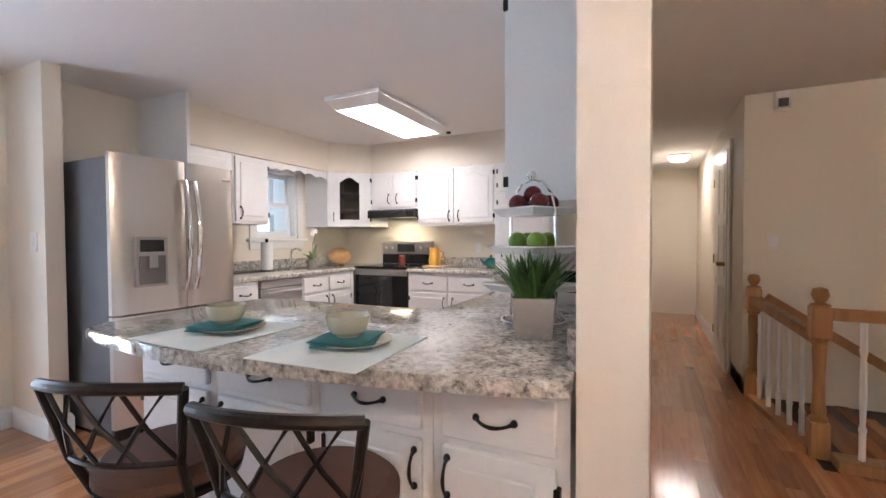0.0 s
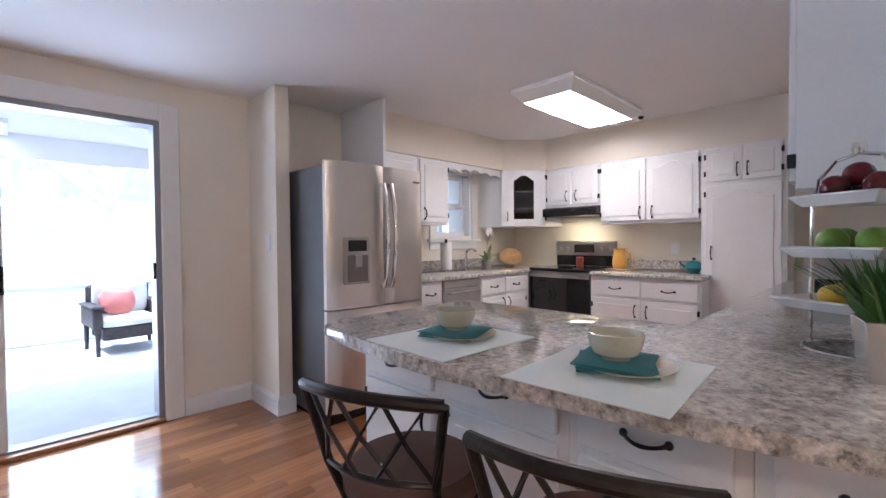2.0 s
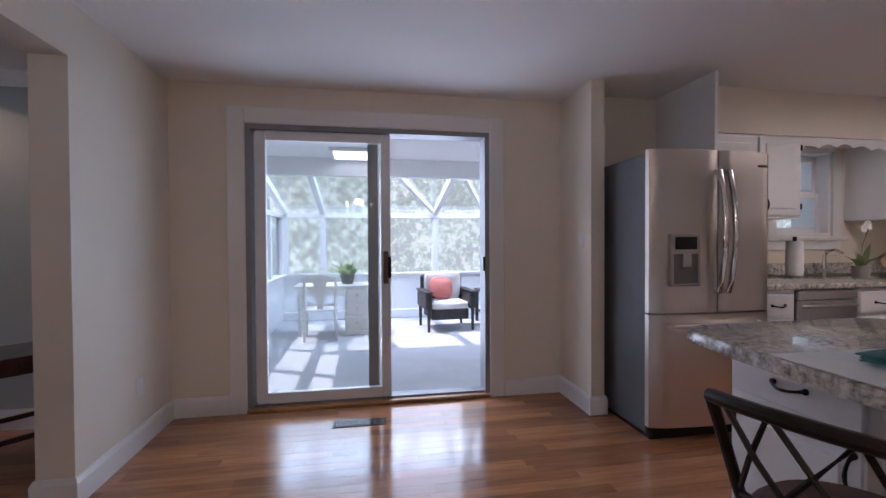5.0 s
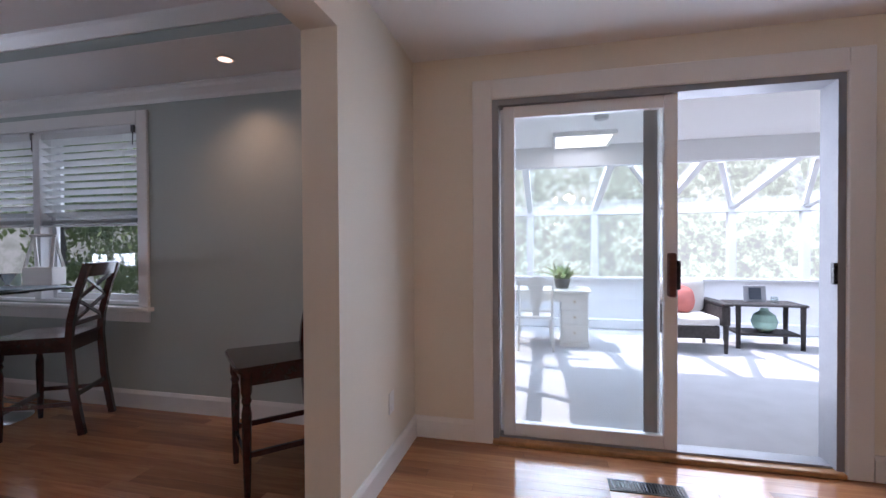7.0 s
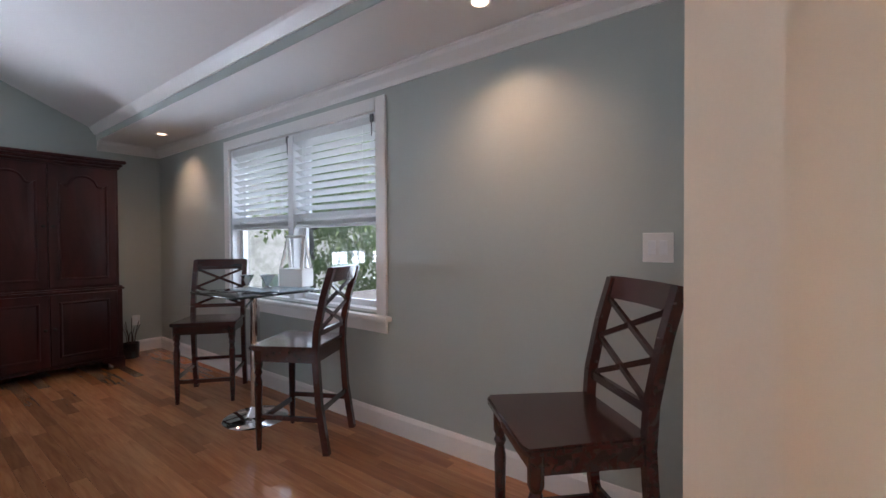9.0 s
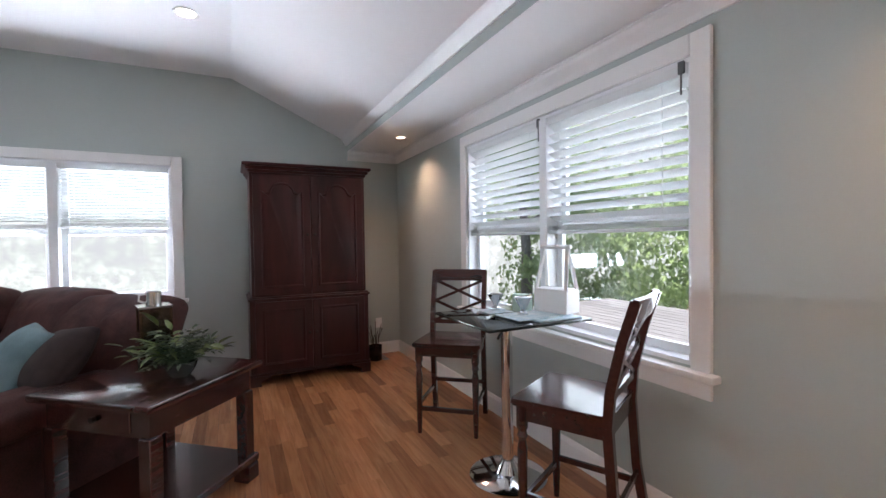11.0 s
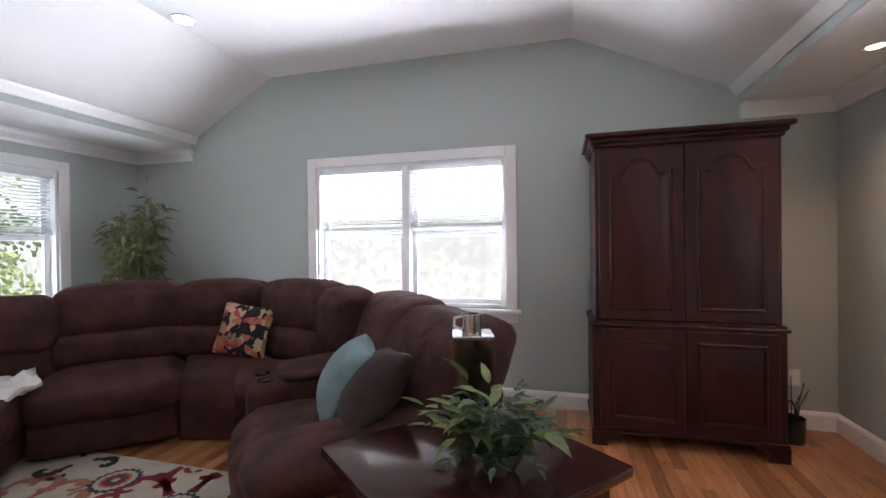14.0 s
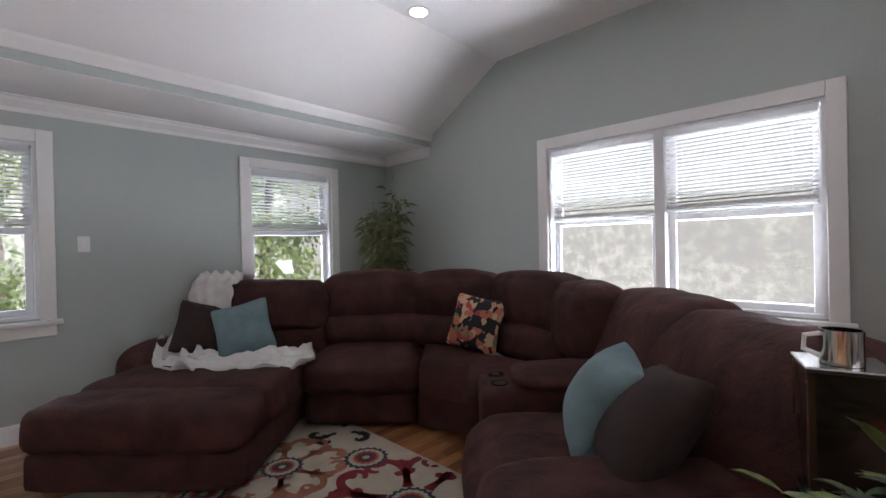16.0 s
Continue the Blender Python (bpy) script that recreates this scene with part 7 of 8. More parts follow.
# middle seat
block("seat_base", -0.02, 0.78, -0.80, -0.02, 0.03, 0.27, r=0.04, puff=0.01, seed=7)
block("seat_cushion", -0.02, 0.78, -0.62, 0.03, 0.24, 0.485, r=0.08, puff=0.03, seed=8, cuts=14, wrinkle=0.008)
block("back_panel", -0.02, 0.78, -0.95, -0.62, 0.05, 0.74, r=0.08, puff=0.02, seed=9)
block("back_lower", -0.02, 0.78, -0.80, -0.52, 0.46, 0.72, r=0.08, puff=0.03, seed=10, cuts=14, wrinkle=0.008)
block("back_cushion", -0.02, 0.78, -0.90, -0.56, 0.66, 1.04, r=0.085, puff=0.035, seed=11, cuts=14, wrinkle=0.008)


def wedge(name, pts, z0, z1, r=0.05, seed=0, wr=0.004):
    """A soft slab over an outline in the sofa's plan."""
    g = bmesh.new()
    cx = sum(p[0] for p in pts) / len(pts)
    cy = sum(p[1] for p in pts) / len(pts)
    levels = [(z0, 0.0), (z1 - r, 0.0), (z1 - r * 0.3, r * 0.35), (z1, r), (z1 + 0.012, r * 2.5)]
    rings = []
    dense = []
    for i in range(len(pts)):
        p, q = pts[i], pts[(i + 1) % len(pts)]
        for k in range(6):
            dense.append((p[0] + (q[0] - p[0]) * k / 6, p[1] + (q[1] - p[1]) * k / 6))
    for z, ins in levels:
        ring_ = []
        for x, y in dense:
            d = Vector((x - cx, y - cy))
            d = d * max(0.0, 1 - ins / d.length)
            p = Vector((cx + d.x, -(cy + d.y), z))
            ring_.append(g.verts.new(p + noise.noise_vector(p * 8 + Vector((seed, 0, 0))) * wr))
        rings.append(ring_)
    for p, q in zip(rings, rings[1:]):
        for i in range(len(p)):
            j = (i + 1) % len(p)
            g.faces.new((p[i], p[j], q[j], q[i]))
    g.faces.new(rings[-1])
    g.faces.new(rings[0][::-1])
    return part(name, g, HIDE, sofa, smooth=70)


wedge("corner_base", [(0.78, -0.02), (1.14, 0.17), (1.14, 0.60), (1.95, 0.60), (1.80, 0.0), (1.30, -0.62), (0.78, -0.85)], 0.03, 0.27, 0.03, 1)
wedge("corner_seat", [(0.79, 0.03), (1.12, 0.20), (1.10, 0.58), (1.66, 0.58), (1.55, 0.05), (1.15, -0.42), (0.79, -0.58)], 0.25, 0.485, 0.06, 2)


def turned(name, a, b, ang, w, d, z0, z1, seed, **k):
    """A back cushion whose middle stands at (a, b) and which faces the way ang (degrees from +b towards -a)."""
    m = Matrix.Translation((a, -b, 0)) @ Matrix.Rotation(radians(ang), 4, "Z")
    return part(name, cushion(bmesh.new(), -w / 2, -d / 2, z0, w / 2, d / 2, z1, seed=seed, m=m, **k), HIDE, sofa, smooth=70)


turned("back_lower", 1.05, -0.54, -22, 0.74, 0.28, 0.46, 0.72, 12, r=0.08, puff=0.03, cuts=14, wrinkle=0.008)
turned("back_cushion", 1.07, -0.60, -22, 0.72, 0.34, 0.66, 1.04, 13, r=0.09, puff=0.035, cuts=14, wrinkle=0.008)
turned("back_lower", 1.58, -0.09, -60, 0.74, 0.28, 0.46, 0.72, 14, r=0.08, puff=0.03, cuts=14, wrinkle=0.008)
turned("back_cushion", 1.64, -0.12, -60, 0.78, 0.34, 0.66, 1.04, 15, r=0.09, puff=0.035, cuts=14, wrinkle=0.008)
turned("back_cushion", 1.85, 0.33, -78, 0.44, 0.34, 0.56, 1.01, 16, r=0.09, puff=0.03, cuts=14, wrinkle=0.008)
# console
block("console_body", 1.16, 1.80, 0.60, 0.90, 0.03, 0.575, r=0.03, puff=0.004, seed=17)
block("console_lid", 1.34, 1.82, 0.585, 0.915, 0.56, 0.635, r=0.035, puff=0.02, seed=18)
for b in (0.68, 0.82):
    g = bmesh.new()
    lathe(g, [(0, 0.579), (0.036, 0.579), (0.036, 0.584), (0.042, 0.584), (0.042, 0.574), (0, 0.574)], 24, 1.25, -b)
    part("cup_holder", g, BLACK, sofa, "black plastic cup holder")
# right seat, back and arm
block("seat_base", 1.16, 1.95, 0.90, 1.68, 0.03, 0.26, r=0.05, puff=0.01, seed=19)
block("footrest_panel", 1.08, 1.32, 0.90, 1.66, 0.12, 0.46, r=0.10, puff=0.03, seed=20, cuts=14, wrinkle=0.008)
block("seat_cushion", 1.14, 1.80, 0.90, 1.66, 0.24, 0.485, r=0.08, puff=0.03, seed=21, cuts=14, wrinkle=0.008)
lean(block("back_panel", 1.86, 2.12, 0.42, 1.84, 0.06, 0.72, r=0.09, puff=0.02, seed=22), 0.2, 0, 0.3)
lean(block("back_cushion", 1.74, 2.06, 0.40, 1.22, 0.48, 1.0, r=0.10, puff=0.015, seed=23, cuts=14, wrinkle=0.007), 0.42, 0, 0.5)
lean(block("back_cushion", 1.74, 2.06, 1.00, 1.90, 0.48, 0.975, r=0.10, puff=0.015, seed=24, cuts=14, wrinkle=0.007), 0.42, 0, 0.5)
block("arm", 1.14, 1.98, 1.62, 1.90, 0.05, 0.50, r=0.07, puff=0.015, seed=25)
block("arm_pad", 1.10, 1.90, 1.58, 1.93, 0.42, 0.605, r=0.085, puff=0.02, seed=26, cuts=14, wrinkle=0.008)
sofa.matrix_basis = SO @ Matrix.Diagonal((1, 1, 1, 1))


def on_sofa(a, b, z, rx=0, ry=0, rz=0):
    return SO @ pose(a, -b, z, rx, ry, rz)


def throw_pillow(m, mat, label, s=0.20, t=0.065):
    g = bmesh.new()
    cushion(g, -s, -t, -s, s, t, s, 0.02, 0.0, 12, 3, 0.004)
    for v in g.verts:
        u, w = abs(v.co.x / s), abs(v.co.z / s)
        v.co.y *= 0.12 + 1.05 * ((1 - min(1, u) ** 2.5) * (1 - min(1, w) ** 2.5)) ** 0.55
        k = 1 - 0.07 * (1 - (u * w) ** 1.5)
        v.co.x *= k
        v.co.z *= k
    o = solo("throw_pillow", g, mat, label, "pillow", smooth=80)
    o.matrix_basis = m
    return o


BLUEC = material("dusty_blue_cloth", (0.19, 0.29, 0.31), 0.85, var=0.15, scale=10, fine=250, bump=0.4, bump_dist=0.001)
BROWNC = material("brown_fur_cloth", (0.036, 0.016, 0.013), 0.8, var=0.2, scale=14, fine=200, bump=0.5, bump_dist=0.002)


def floral():
    """A printed cloth of coral, cream and olive petals on near-black."""
    m = material("floral_cloth", (0.02, 0.02, 0.02), 0.85, bump=0.2)
    nt, b = nodes_of(m)
    tc = nt.nodes.new("ShaderNodeTexCoord")
    v = nt.nodes.new("ShaderNodeTexVoronoi")
    v.inputs["Scale"].default_value = 24
    w = nt.nodes.new("ShaderNodeTexNoise")
    w.inputs["Scale"].default_value = 11
    add = nt.nodes.new("ShaderNodeMix")
    add.data_type = "RGBA"
    add.inputs[0].default_value = 0.10
    nt.links.new(tc.outputs["Object"], w.inputs["Vector"])
    nt.links.new(tc.outputs["Object"], add.inputs[6])
    nt.links.new(w.outputs["Color"], add.inputs[7])
    nt.links.new(add.outputs[2], v.inputs["Vector"])
    sep = nt.nodes.new("ShaderNodeSeparateColor")
    nt.links.new(v.outputs["Color"], sep.inputs[0])
    r = nt.nodes.new("ShaderNodeValToRGB")
    r.color_ramp.interpolation = "CONSTANT"
    e = r.color_ramp.elements
    e[0].position, e[0].color = 0.0, (0.012, 0.013, 0.016, 1)
    e[1].position, e[1].color = 0.30, (0.50, 0.16, 0.10, 1)
    for p, c in ((0.48, (0.58, 0.38, 0.24, 1)), (0.66, (0.20, 0.19, 0.09, 1)), (0.78, (0.45, 0.06, 0.07, 1)), (0.88, (0.015, 0.016, 0.02, 1))):
        x = e.new(p)
        x.color = c
    nt.links.new(sep.outputs[0], r.inputs[0])
    nt.links.new(r.outputs[0], b.inputs["Base Color"])
    return m


throw_pillow(on_sofa(1.20, -0.22, 0.69, -20, 8, -30), floral(), "floral coral and black throw pillow on the sofa", 0.20, 0.07)
throw_pillow(on_sofa(1.56, 1.41, 0.70, -34, 4, -104), BLUEC, "dusty blue velvet throw pillow on the sofa", 0.19, 0.10)
throw_pillow(on_sofa(1.61, 1.62, 0.70, -40, -8, -98), BROWNC, "brown textured throw pillow on the sofa", 0.20, 0.09)
throw_pillow(on_sofa(-0.52, -0.22, 0.68, -24, -14, 18), BLUEC, "dusty blue throw pillow on the chaise", 0.20, 0.07)
throw_pillow(on_sofa(-0.86, -0.30, 0.67, -24, 14, 30), BROWNC, "brown throw pillow on the chaise", 0.20, 0.07)

# white throw
WOOL = material("white_knit", (0.74, 0.72, 0.69), 0.95, var=0.08, scale=14, fine=120, bump=0.9, bump_dist=0.006)


def draped(name, path, width, label, seed, thick=0.018, crumple=0.06):
    """A folded cloth laid along points on the sofa, each with its height."""
    g = bmesh.new()
    n, k = 40, 16
    rows = []
    P = [Vector((a, -b, z)) for a, b, z in path]
    for i in range(n + 1):
        s = i / n * (len(P) - 1)
        j = min(len(P) - 2, int(s))
        f = s - j
        c = P[j].lerp(P[j + 1], f)
        d = (P[j + 1] - P[j]).normalized()
        side = d.cross(Vector((0, 0, 1)))
        side = side.normalized() if side.length > 0.05 else Vector((1, 0, 0))
        row = []
        for q in range(k + 1):
            u = q / k - 0.5
            z = 0.022 * math.sin(u * 24 + seed + i * 0.16) + crumple * noise.noise(Vector((u * 6, i * 0.25, seed)))
            row.append(c + side * (u * width * (1 + 0.15 * noise.noise(Vector((i * 0.2, seed, 0))))) + Vector((0, 0, z + 0.02)))
        rows.append(row)
    top = [[g.verts.new(p) for p in r] for r in rows]
    low = [[g.verts.new(p - Vector((0, 0, thick))) for p in r] for r in rows]
    for i in range(n):
        for q in range(k):
            g.faces.new((top[i][q], top[i + 1][q], top[i + 1][q + 1], top[i][q + 1]))
            g.faces.new((low[i][q + 1], low[i + 1][q + 1], low[i + 1][q], low[i][q]))
    for i in range(n):
        g.faces.new((top[i][0], low[i][0], low[i + 1][0], top[i + 1][0]))
        g.faces.new((top[i + 1][k], low[i + 1][k], low[i][k], top[i][k]))
    for q in range(k):
        g.faces.new((top[0][q + 1], low[0][q + 1], low[0][q], top[0][q]))
        g.faces.new((top[n][q], low[n][q], low[n][q + 1], top[n][q + 1]))
    return g


g = draped("throw", [(-1.04, -0.40, 0.60), (-0.98, -0.20, 0.50), (-0.80, 0.02, 0.488), (-0.50, 0.02, 0.488), (-0.20, -0.05, 0.488), (0.02, -0.14, 0.505)], 0.36, "", 1, 0.02, 0.09)
h = draped("throw", [(-0.86, -0.38, 0.80), (-0.86, -0.42, 1.0), (-0.86, -0.60, 1.06), (-0.86, -0.80, 1.0)], 0.34, "", 2, 0.02, 0.012)
me = bpy.data.meshes.new("t")
h.to_mesh(me)
h.free()
g.from_mesh(me)
bpy.data.meshes.remove(me)
o = solo("throw_blanket", g, WOOL, "crumpled white knitted throw on the chaise", "blanket", smooth=80)
o.matrix_basis = SO

# ---- rug ----
CREAMR = material("cream_tufted_wool", (0.52, 0.46, 0.365), 0.95, var=0.10, scale=8, fine=420, bump=0.6, bump_dist=0.003)
REDR = material("red_tufted_wool", (0.26, 0.022, 0.032), 0.95, var=0.15, scale=14, fine=420, bump=0.6, bump_dist=0.003)
CORALR = material("coral_tufted_wool", (0.42, 0.17, 0.105), 0.95, var=0.15, scale=14, fine=420, bump=0.6, bump_dist=0.003)
NAVYR = material("navy_tufted_wool", (0.035, 0.055, 0.075), 0.95, var=0.15, scale=14, fine=420, bump=0.6, bump_dist=0.003)
DARKR = material("charcoal_tufted_wool", (0.022, 0.018, 0.018), 0.95, var=0.15, scale=14, fine=420, bump=0.6, bump_dist=0.003)
RX0, RX1, RY0, RY1 = -5.08, -3.0, -1.15, 1.25
area_rug = thing("area_rug", "cream rug with red scrolls and round medallions", "rug")
part("woven_base", B(RX0, RY0, 0.001, RX1, RY1, 0.011, 0.003), CREAMR, area_rug)


def inside_rug(p):
    return RX0 + 0.015 < p[0] < RX1 - 0.015 and RY0 + 0.015 < p[1] < RY1 - 0.015


def ribbon(bm, pts, width, z=0.0125):
    """A flat raised band of tufts along points, narrowing to its ends; it stops at the rug's edge."""
    n = len(pts)
    prev = None
    for i in range(n):
        a, b = Vector(pts[max(0, i - 1)]), Vector(pts[min(n - 1, i + 1)])
        d = (b - a).normalized()
        w = width * (0.35 + 0.65 * math.sin(math.pi * min(1.0, 0.12 + 0.86 * i / n))) / 2
        side = Vector((-d.y, d.x)) * w
        c = Vector(pts[i])
        if not inside_rug(c + side) or not inside_rug(c - side):
            prev = None
            continue
        cur = [bm.verts.new((q.x, q.y, zz)) for q, zz in ((c - side, 0.0105), (c - side, z), (c + side, z), (c + side, 0.0105))]
        if prev:
            for k in range(3):
                bm.faces.new((prev[k], prev[k + 1], cur[k + 1], cur[k]))
        prev = cur


def curl(cx, cy, ang, size, turn):
    """A stem that runs out from a middle and rolls up at its end."""
    pts = []
    d = Vector((math.cos(ang), math.sin(ang)))
    p = Vector((cx, cy)) + d * size * 0.25
    h = ang - turn * 0.5
    for k in range(46):
        t = k / 45
        step = size * 0.034 * (1.10 - 0.55 * t)
        p = p + Vector((math.cos(h), math.sin(h))) * step
        h += turn * (0.03 + 0.21 * t ** 1.3)
        pts.append(p.copy())
    return pts


def scrolls(cx, cy, size, arms, width, rng, wool, label):
    """Pairs of scrolls round a middle, each a part of the rug."""
    for k in range(arms):
        a = k * 2 * math.pi / arms + rng.uniform(-0.15, 0.15)
        for tn in (1, -1):
            bm = bmesh.new()
            pts = curl(cx, cy, a + 0.2 * tn, size, tn)
            ribbon(bm, pts, width)
            for q, o_ in ((9, 1.1), (16, -1.2), (24, 1.0)):
                lf = pts[q]
                hd_ = math.atan2(pts[q + 1].y - lf.y, pts[q + 1].x - lf.x) + o_ * tn
                ribbon(bm, [lf + Vector((math.cos(hd_ + 0.08 * k_), math.sin(hd_ + 0.08 * k_))) * size * 0.022 * k_ for k_ in range(7)], width * 1.0, 0.0123)
            m = pts[12]
            ribbon(bm, curl(m.x, m.y, a - 0.9 * tn, size * 0.45, -tn), width * 0.8, 0.0127)
            if bm.faces:
                part("scroll", bm, wool, area_rug, label, smooth=0)
            else:
                bm.free()


def disc(bm, cx, cy, r, teeth, depth, z):
    vs = []
    n = max(24, teeth * 4)
    for i in range(n):
        a = 2 * math.pi * i / n
        q = r * (1 - depth * (0.5 + 0.5 * math.cos(a * teeth)))
        x, y = cx + q * math.cos(a), cy + q * math.sin(a)
        vs.append((min(RX1 - 0.004, max(RX0 + 0.004, x)), min(RY1 - 0.004, max(RY0 + 0.004, y))))
    prism(bm, vs, 0.0105, z)


rr_ = random.Random(77)
WOOLS = {"red": REDR, "coral": CORALR, "dark": DARKR}
for cx, cy, sz, c, n in ((-4.72, 0.22, 0.46, "red", 6), (-4.45, -0.58, 0.36, "coral", 6), (-3.72, -0.30, 0.44, "red", 6), (-3.52, 0.75, 0.38, "coral", 6),
                         (-4.97, -0.74, 0.22, "dark", 3), (-4.30, 1.05, 0.28, "dark", 4), (-3.75, -1.0, 0.34, "coral", 5), (-3.1, 0.2, 0.30, "dark", 4), (-4.02, 0.62, 0.26, "coral", 5)):
    scrolls(cx, cy, sz, n, 0.050 if c == "red" else 0.038, rr_, WOOLS[c], "dark red tufted scroll" if c == "red" else "coral tufted scroll" if c == "coral" else "charcoal leaf spray")
for cx, cy, r in ((-4.84, -0.31, 0.135), (-4.45, -0.58, 0.12), (-4.72, 0.22, 0.13), (-4.15, 0.15, 0.13), (-3.72, -0.30, 0.13), (-4.78, 0.80, 0.13), (-3.52, 0.75, 0.13), (-4.05, -0.62, 0.12)):
    g = bmesh.new()
    disc(g, cx, cy, r, 18, 0.14, 0.0130)
    md = part("medallion", g, NAVYR, area_rug, "navy toothed medallion", smooth=0)
    for k, teeth, deep, mat in ((0.80, 18, 0.10, CREAMR), (0.62, 14, 0.12, CORALR), (0.50, 14, 0.14, REDR), (0.34, 8, 0.20, NAVYR), (0.20, 8, 0.45, CREAMR)):
        g = bmesh.new()
        disc(g, cx, cy, r * k, teeth, deep, 0.0150 - k * 0.0018)
        part("petal_ring", g, mat, md, smooth=0)

# ---- corner plant, lantern, mug ----
cp = thing("bamboo_plant", "tall bamboo-like houseplant in the corner", "potted plant")
g = bmesh.new()
lathe(g, [(0, 0), (0.13, 0), (0.17, 0.30), (0.155, 0.30), (0, 0.26)], 24)
part("pot", g, BRONZE, cp)
g = bmesh.new()
rb = random.Random(31)
tips = []
for k in range(7):
    a_ = k * 0.9
    p0 = Vector((0.05 * math.cos(a_), 0.05 * math.sin(a_), 0.26))
    p2 = Vector((0.16 * math.cos(a_) + rb.uniform(-.04, .04), 0.16 * math.sin(a_), rb.uniform(1.35, 1.75)))
    pm = (p0 + p2) / 2 + Vector((rb.uniform(-.03, .03), rb.uniform(-.03, .03), 0))
    tube(g, [p0, pm, p2], [0.011, 0.009, 0.004], 7)
    tips.append((p0, pm, p2))
part("canes", g, material("cane_tan", (0.22, 0.15, 0.06), 0.6), cp)
g = bmesh.new()
for p0, pm, p2 in tips:
    for j in range(150):
        k = rb.uniform(0.35, 1.03)
        c = pm.lerp(p2, (k - 0.5) * 2) if k > 0.5 else p0.lerp(pm, k * 2)
        d = Vector((rb.gauss(0, 1), rb.gauss(0, 1), rb.gauss(0.0, 0.7))).normalized()
        c = c + d * rb.uniform(0.01, 0.13)
        L, w = rb.uniform(0.09, 0.17), rb.uniform(0.012, 0.021)
        s_ = d.cross(Vector((rb.gauss(0, 1), rb.gauss(0, 1), rb.gauss(0, 1)))).normalized() * w
        e_ = c + d * L - Vector((0, 0, 0.04))
        m_ = c + d * L * 0.45
        g.faces.new([g.verts.new(v) for v in (c, m_ + s_, e_, m_ - s_)])
part("leaves", g, material("bamboo_leaf", (0.10, 0.13, 0.045), 0.55, var=0.25, scale=6, color2=(0.17, 0.18, 0.075)), cp, smooth=0)
cp.matrix_basis = pose(-6.20, -1.82, 0) @ Matrix.Diagonal((0.92, 0.92, 1.08, 1))

COPPER = material("brown_copper", (0.24, 0.14, 0.095), 0.25, 0.85, var=0.1, scale=12, bump=0.03)
DARKMIR = material("dull_mirror", (0.42, 0.42, 0.42), 0.10, 1.0, var=0.05, bump=0.0)
ln = thing("lantern", "small mirrored glass lantern on the end table", "lantern")
part("top", B(-0.095, -0.095, 0.295, 0.095, 0.095, 0.31, 0.003), DARKMIR, ln)
for x in (-0.083, 0.083):
    for y in (-0.083, 0.083):
        part("post", B(x - 0.009, y - 0.009, 0.02, x + 0.009, y + 0.009, 0.295, 0.002), COPPER, ln)
BRGLASS = material("smoked_mirror", (0.20, 0.14, 0.115), 0.10, 0.9, var=0.15, scale=9, bump=0.0)
for s in (-1, 1):
    part("pane", B(-0.074, s * 0.083 - 0.002, 0.02, 0.074, s * 0.083 + 0.002, 0.295), BRGLASS, ln, smooth=0)
    part("pane", B(s * 0.083 - 0.002, -0.074, 0.02, s * 0.083 + 0.002, 0.074, 0.295), BRGLASS, ln, smooth=0)
part("base", B(-0.098, -0.098, 0, 0.098, 0.098, 0.02, 0.003), BRONZE, ln)
part("candle", rod(bmesh.new(), (0, 0, 0.02), (0, 0, 0.13), 0.035, seg=20), CREAMC, ln)
ln.matrix_basis = pose(-4.68, 1.79, 0.661, 0, 0, 15) @ Matrix.Diagonal((0.86, 0.86, 1, 1))
mg = thing("silver_mug", "polished silver mug on top of the lantern", "mug")
g = bmesh.new()
lathe(g, [(0, 0), (0.04, 0), (0.04, 0.078), (0.036, 0.078), (0.035, 0.01), (0, 0.01)], 28)
part("body", g, CHROME, mg)
part("handle", tube(bmesh.new(), [(-0.038, 0, 0.068), (-0.068, 0, 0.062), (-0.07, 0, 0.03), (-0.038, 0, 0.015)], 0.006, 8), PORC, mg)
mg.matrix_basis = pose(-4.665, 1.79, 0.972, 0, 0, 110)

# ---- chandelier of the dining area ----
chd = thing("chandelier", "brass five-arm chandelier with lit bulbs", "chandelier")
part("rod", rod(bmesh.new(), (0, 0, 1.95), (0, 0, HC - 0.02), 0.008), BRASS, chd)
g = bmesh.new()
lathe(g, [(0, HC - 0.03), (0.06, HC - 0.02), (0.065, HC - 0.001), (0, HC - 0.001)], 20)
part("canopy", g, BRASS, chd)
g = bmesh.new()
lathe(g, [(0, 1.78), (0.03, 1.80), (0.045, 1.85), (0.02, 1.90), (0.03, 1.93), (0, 1.96)], 20)
part("hub", g, BRASS, chd)
FLAME = glow("warm_flame_bulb", (1.0, 0.78, 0.52), 30.0)
for k in range(5):
    a_ = k * 2 * math.pi / 5
    c_, s_ = math.cos(a_), math.sin(a_)
    arm = part("arm", tube(bmesh.new(), [(0.03 * c_, 0.03 * s_, 1.86), (0.12 * c_, 0.12 * s_, 1.80), (0.22 * c_, 0.22 * s_, 1.82), (0.25 * c_, 0.25 * s_, 1.88)], 0.008, 8), BRASS, chd)
    g = bmesh.new()
    lathe(g, [(0, 1.88), (0.012, 1.89), (0.022, 1.92), (0.014, 1.96), (0, 1.985)], 14, 0.25 * c_, 0.25 * s_)
    part("bulb", g, FLAME, arm)
chd.matrix_basis = pose(0.35, -1.0, 0)

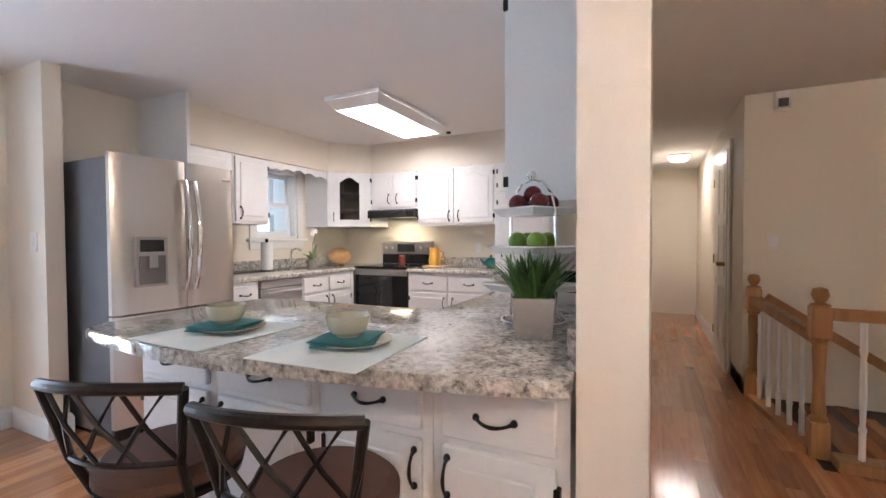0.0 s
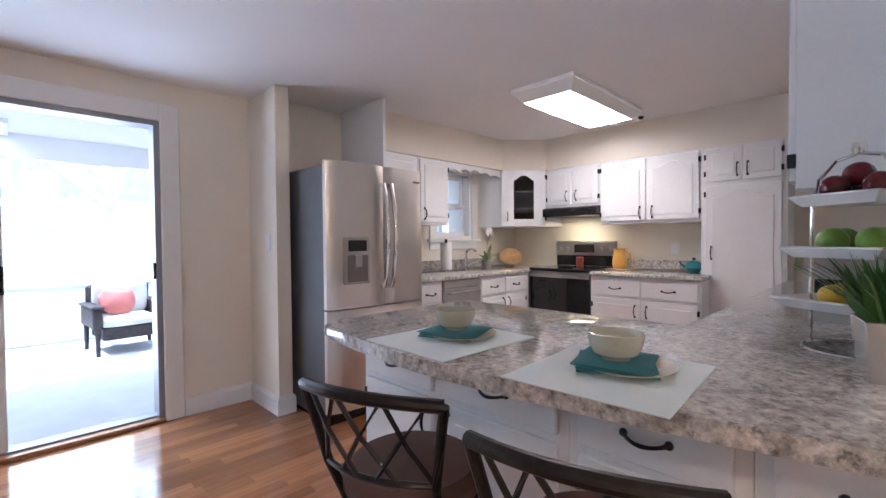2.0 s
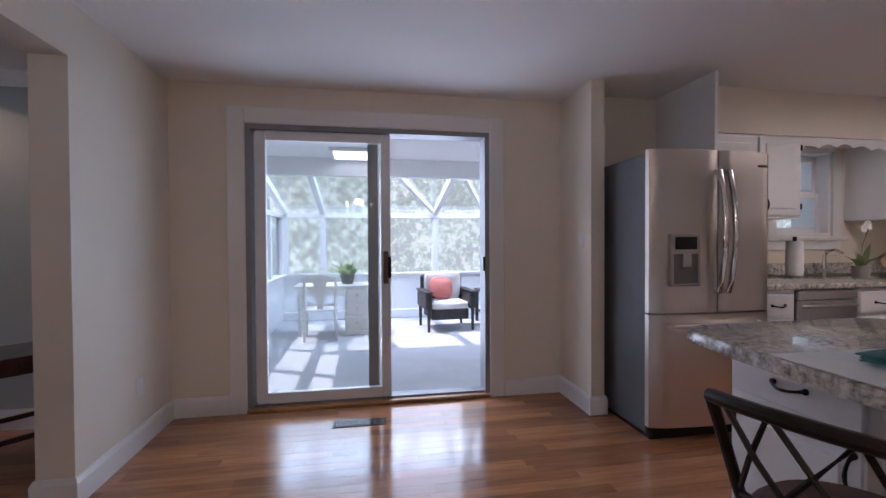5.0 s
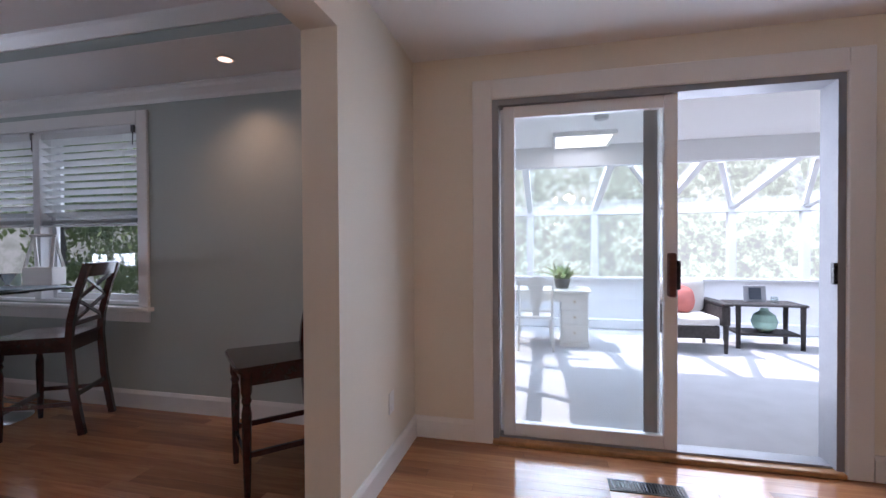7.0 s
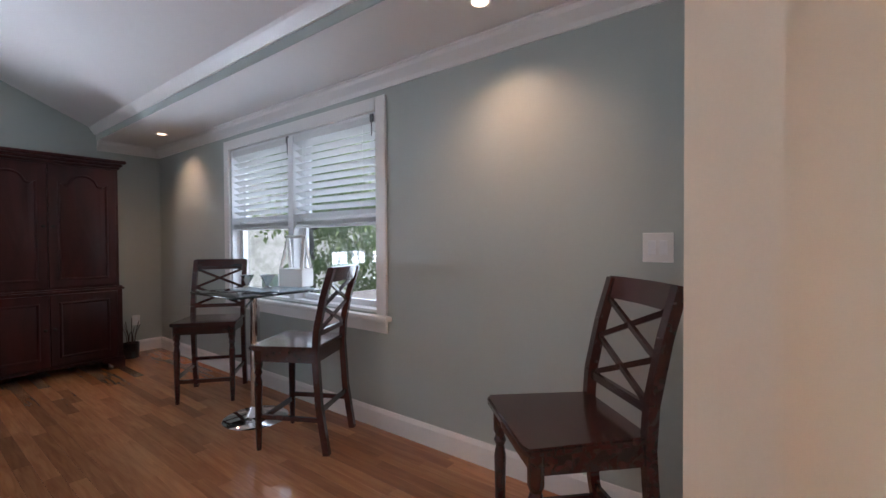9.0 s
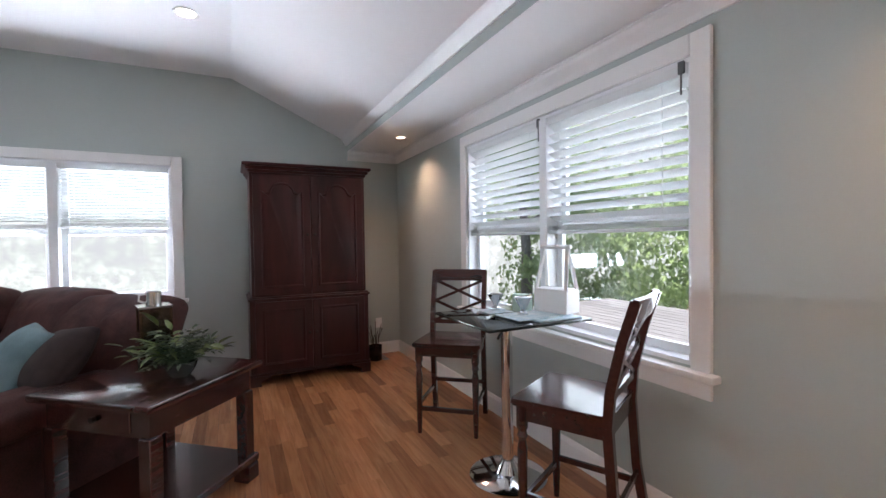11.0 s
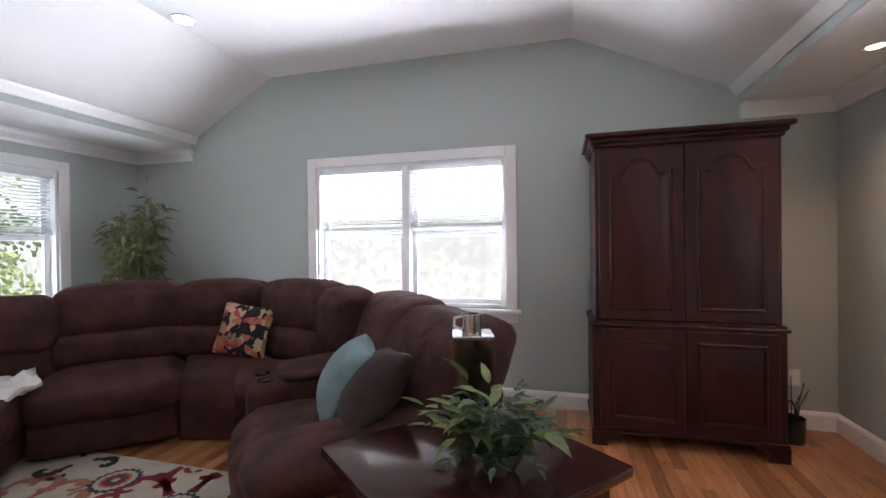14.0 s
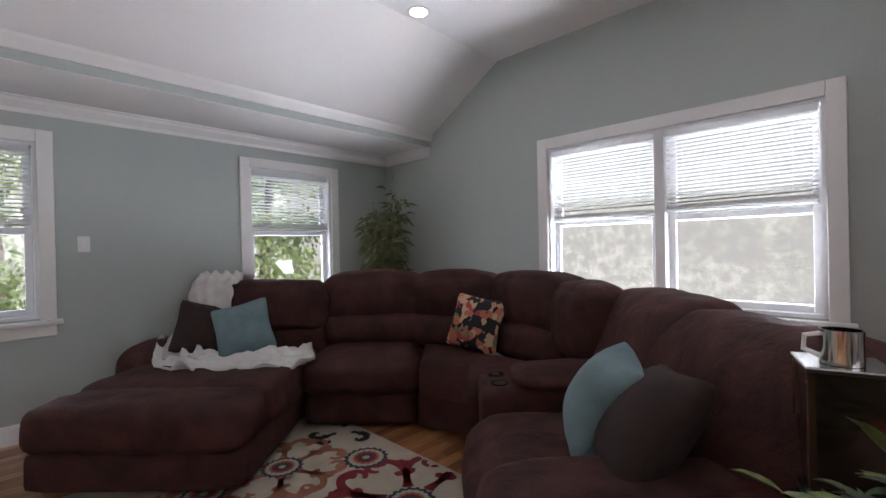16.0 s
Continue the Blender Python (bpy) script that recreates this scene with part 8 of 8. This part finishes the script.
# ---- oak strip floor ----
solo("floor_entry", B(-0.99, -3.0, -0.12, 3.6, YS, -0.004), OAK_FLOOR, "oak strip floor of the entry", "floor", "structure", 0)
fl = tagged(new("floor", mesh_of("floor", B(XW, YS, -0.12, 8.75, YN + 0.02, -0.006), material("dark_joint", (0.06, 0.03, 0.015), 0.7), 0)), "glossy oak strip floor with mixed brown boards", "floor", kind="structure")
PW = 0.076
cells = []
rf = random.Random(77)
row = 0
y = YS
while y < YN - 0.001:
    x = XW - rf.uniform(0, 0.8)
    y1 = min(y + PW, YN)
    while x < 8.75:
        L = rf.choice((0.45, 0.6, 0.75, 0.9, 1.1, 1.3))
        a, b = max(x, XW), min(x + L, 8.75)
        if b - a > 0.02 and not (y < -0.70 and a > 3.6):
            cells.append((a, b, y, y1))
        x += L
    y = y1
near = [c for c in cells if (c[3] - c[2]) > PW * 0.9 and ((-3.3 < (c[0] + c[1]) / 2 < 1.6 and 2.6 < c[2] < 3.95) or (-5.9 < (c[0] + c[1]) / 2 < -3.3 and 2.3 < c[2] < 3.9))]
near = near[:300]
nearset = set(near)
shared = {}
for a, b, y0, y1 in near:
    L = round(b - a, 3)
    if L not in shared:
        g = bmesh.new()
        box(g, 0.0004, 0.0004, -0.006, L - 0.0004, PW - 0.0004, 0.0)
        shared[L] = mesh_of("floor_board", g, OAK_FLOOR, 0)
    ob = new("floor_board", shared[L])
    ob.parent = fl
    ob.location = (a, y0, 0)
verts, faces = [], []
for c in cells:
    if c in nearset:
        continue
    a, b, y0, y1 = c
    o = len(verts)
    a, b, y0, y1 = a + 0.0004, b - 0.0004, y0 + 0.0004, y1 - 0.0004
    verts += [(a, y0, -0.006), (b, y0, -0.006), (b, y1, -0.006), (a, y1, -0.006), (a, y0, 0), (b, y0, 0), (b, y1, 0), (a, y1, 0)]
    faces += [(o + 4, o + 5, o + 6, o + 7), (o, o + 1, o + 5, o + 4), (o + 1, o + 2, o + 6, o + 5), (o + 2, o + 3, o + 7, o + 6), (o + 3, o, o + 4, o + 7)]
me = bpy.data.meshes.new("floor_boards")
me.from_pydata(verts, [], faces)
me.materials.append(OAK_REST)
ob = new("floor_boards", me)
ob.parent = fl
tagged(ob, kind="stuff")
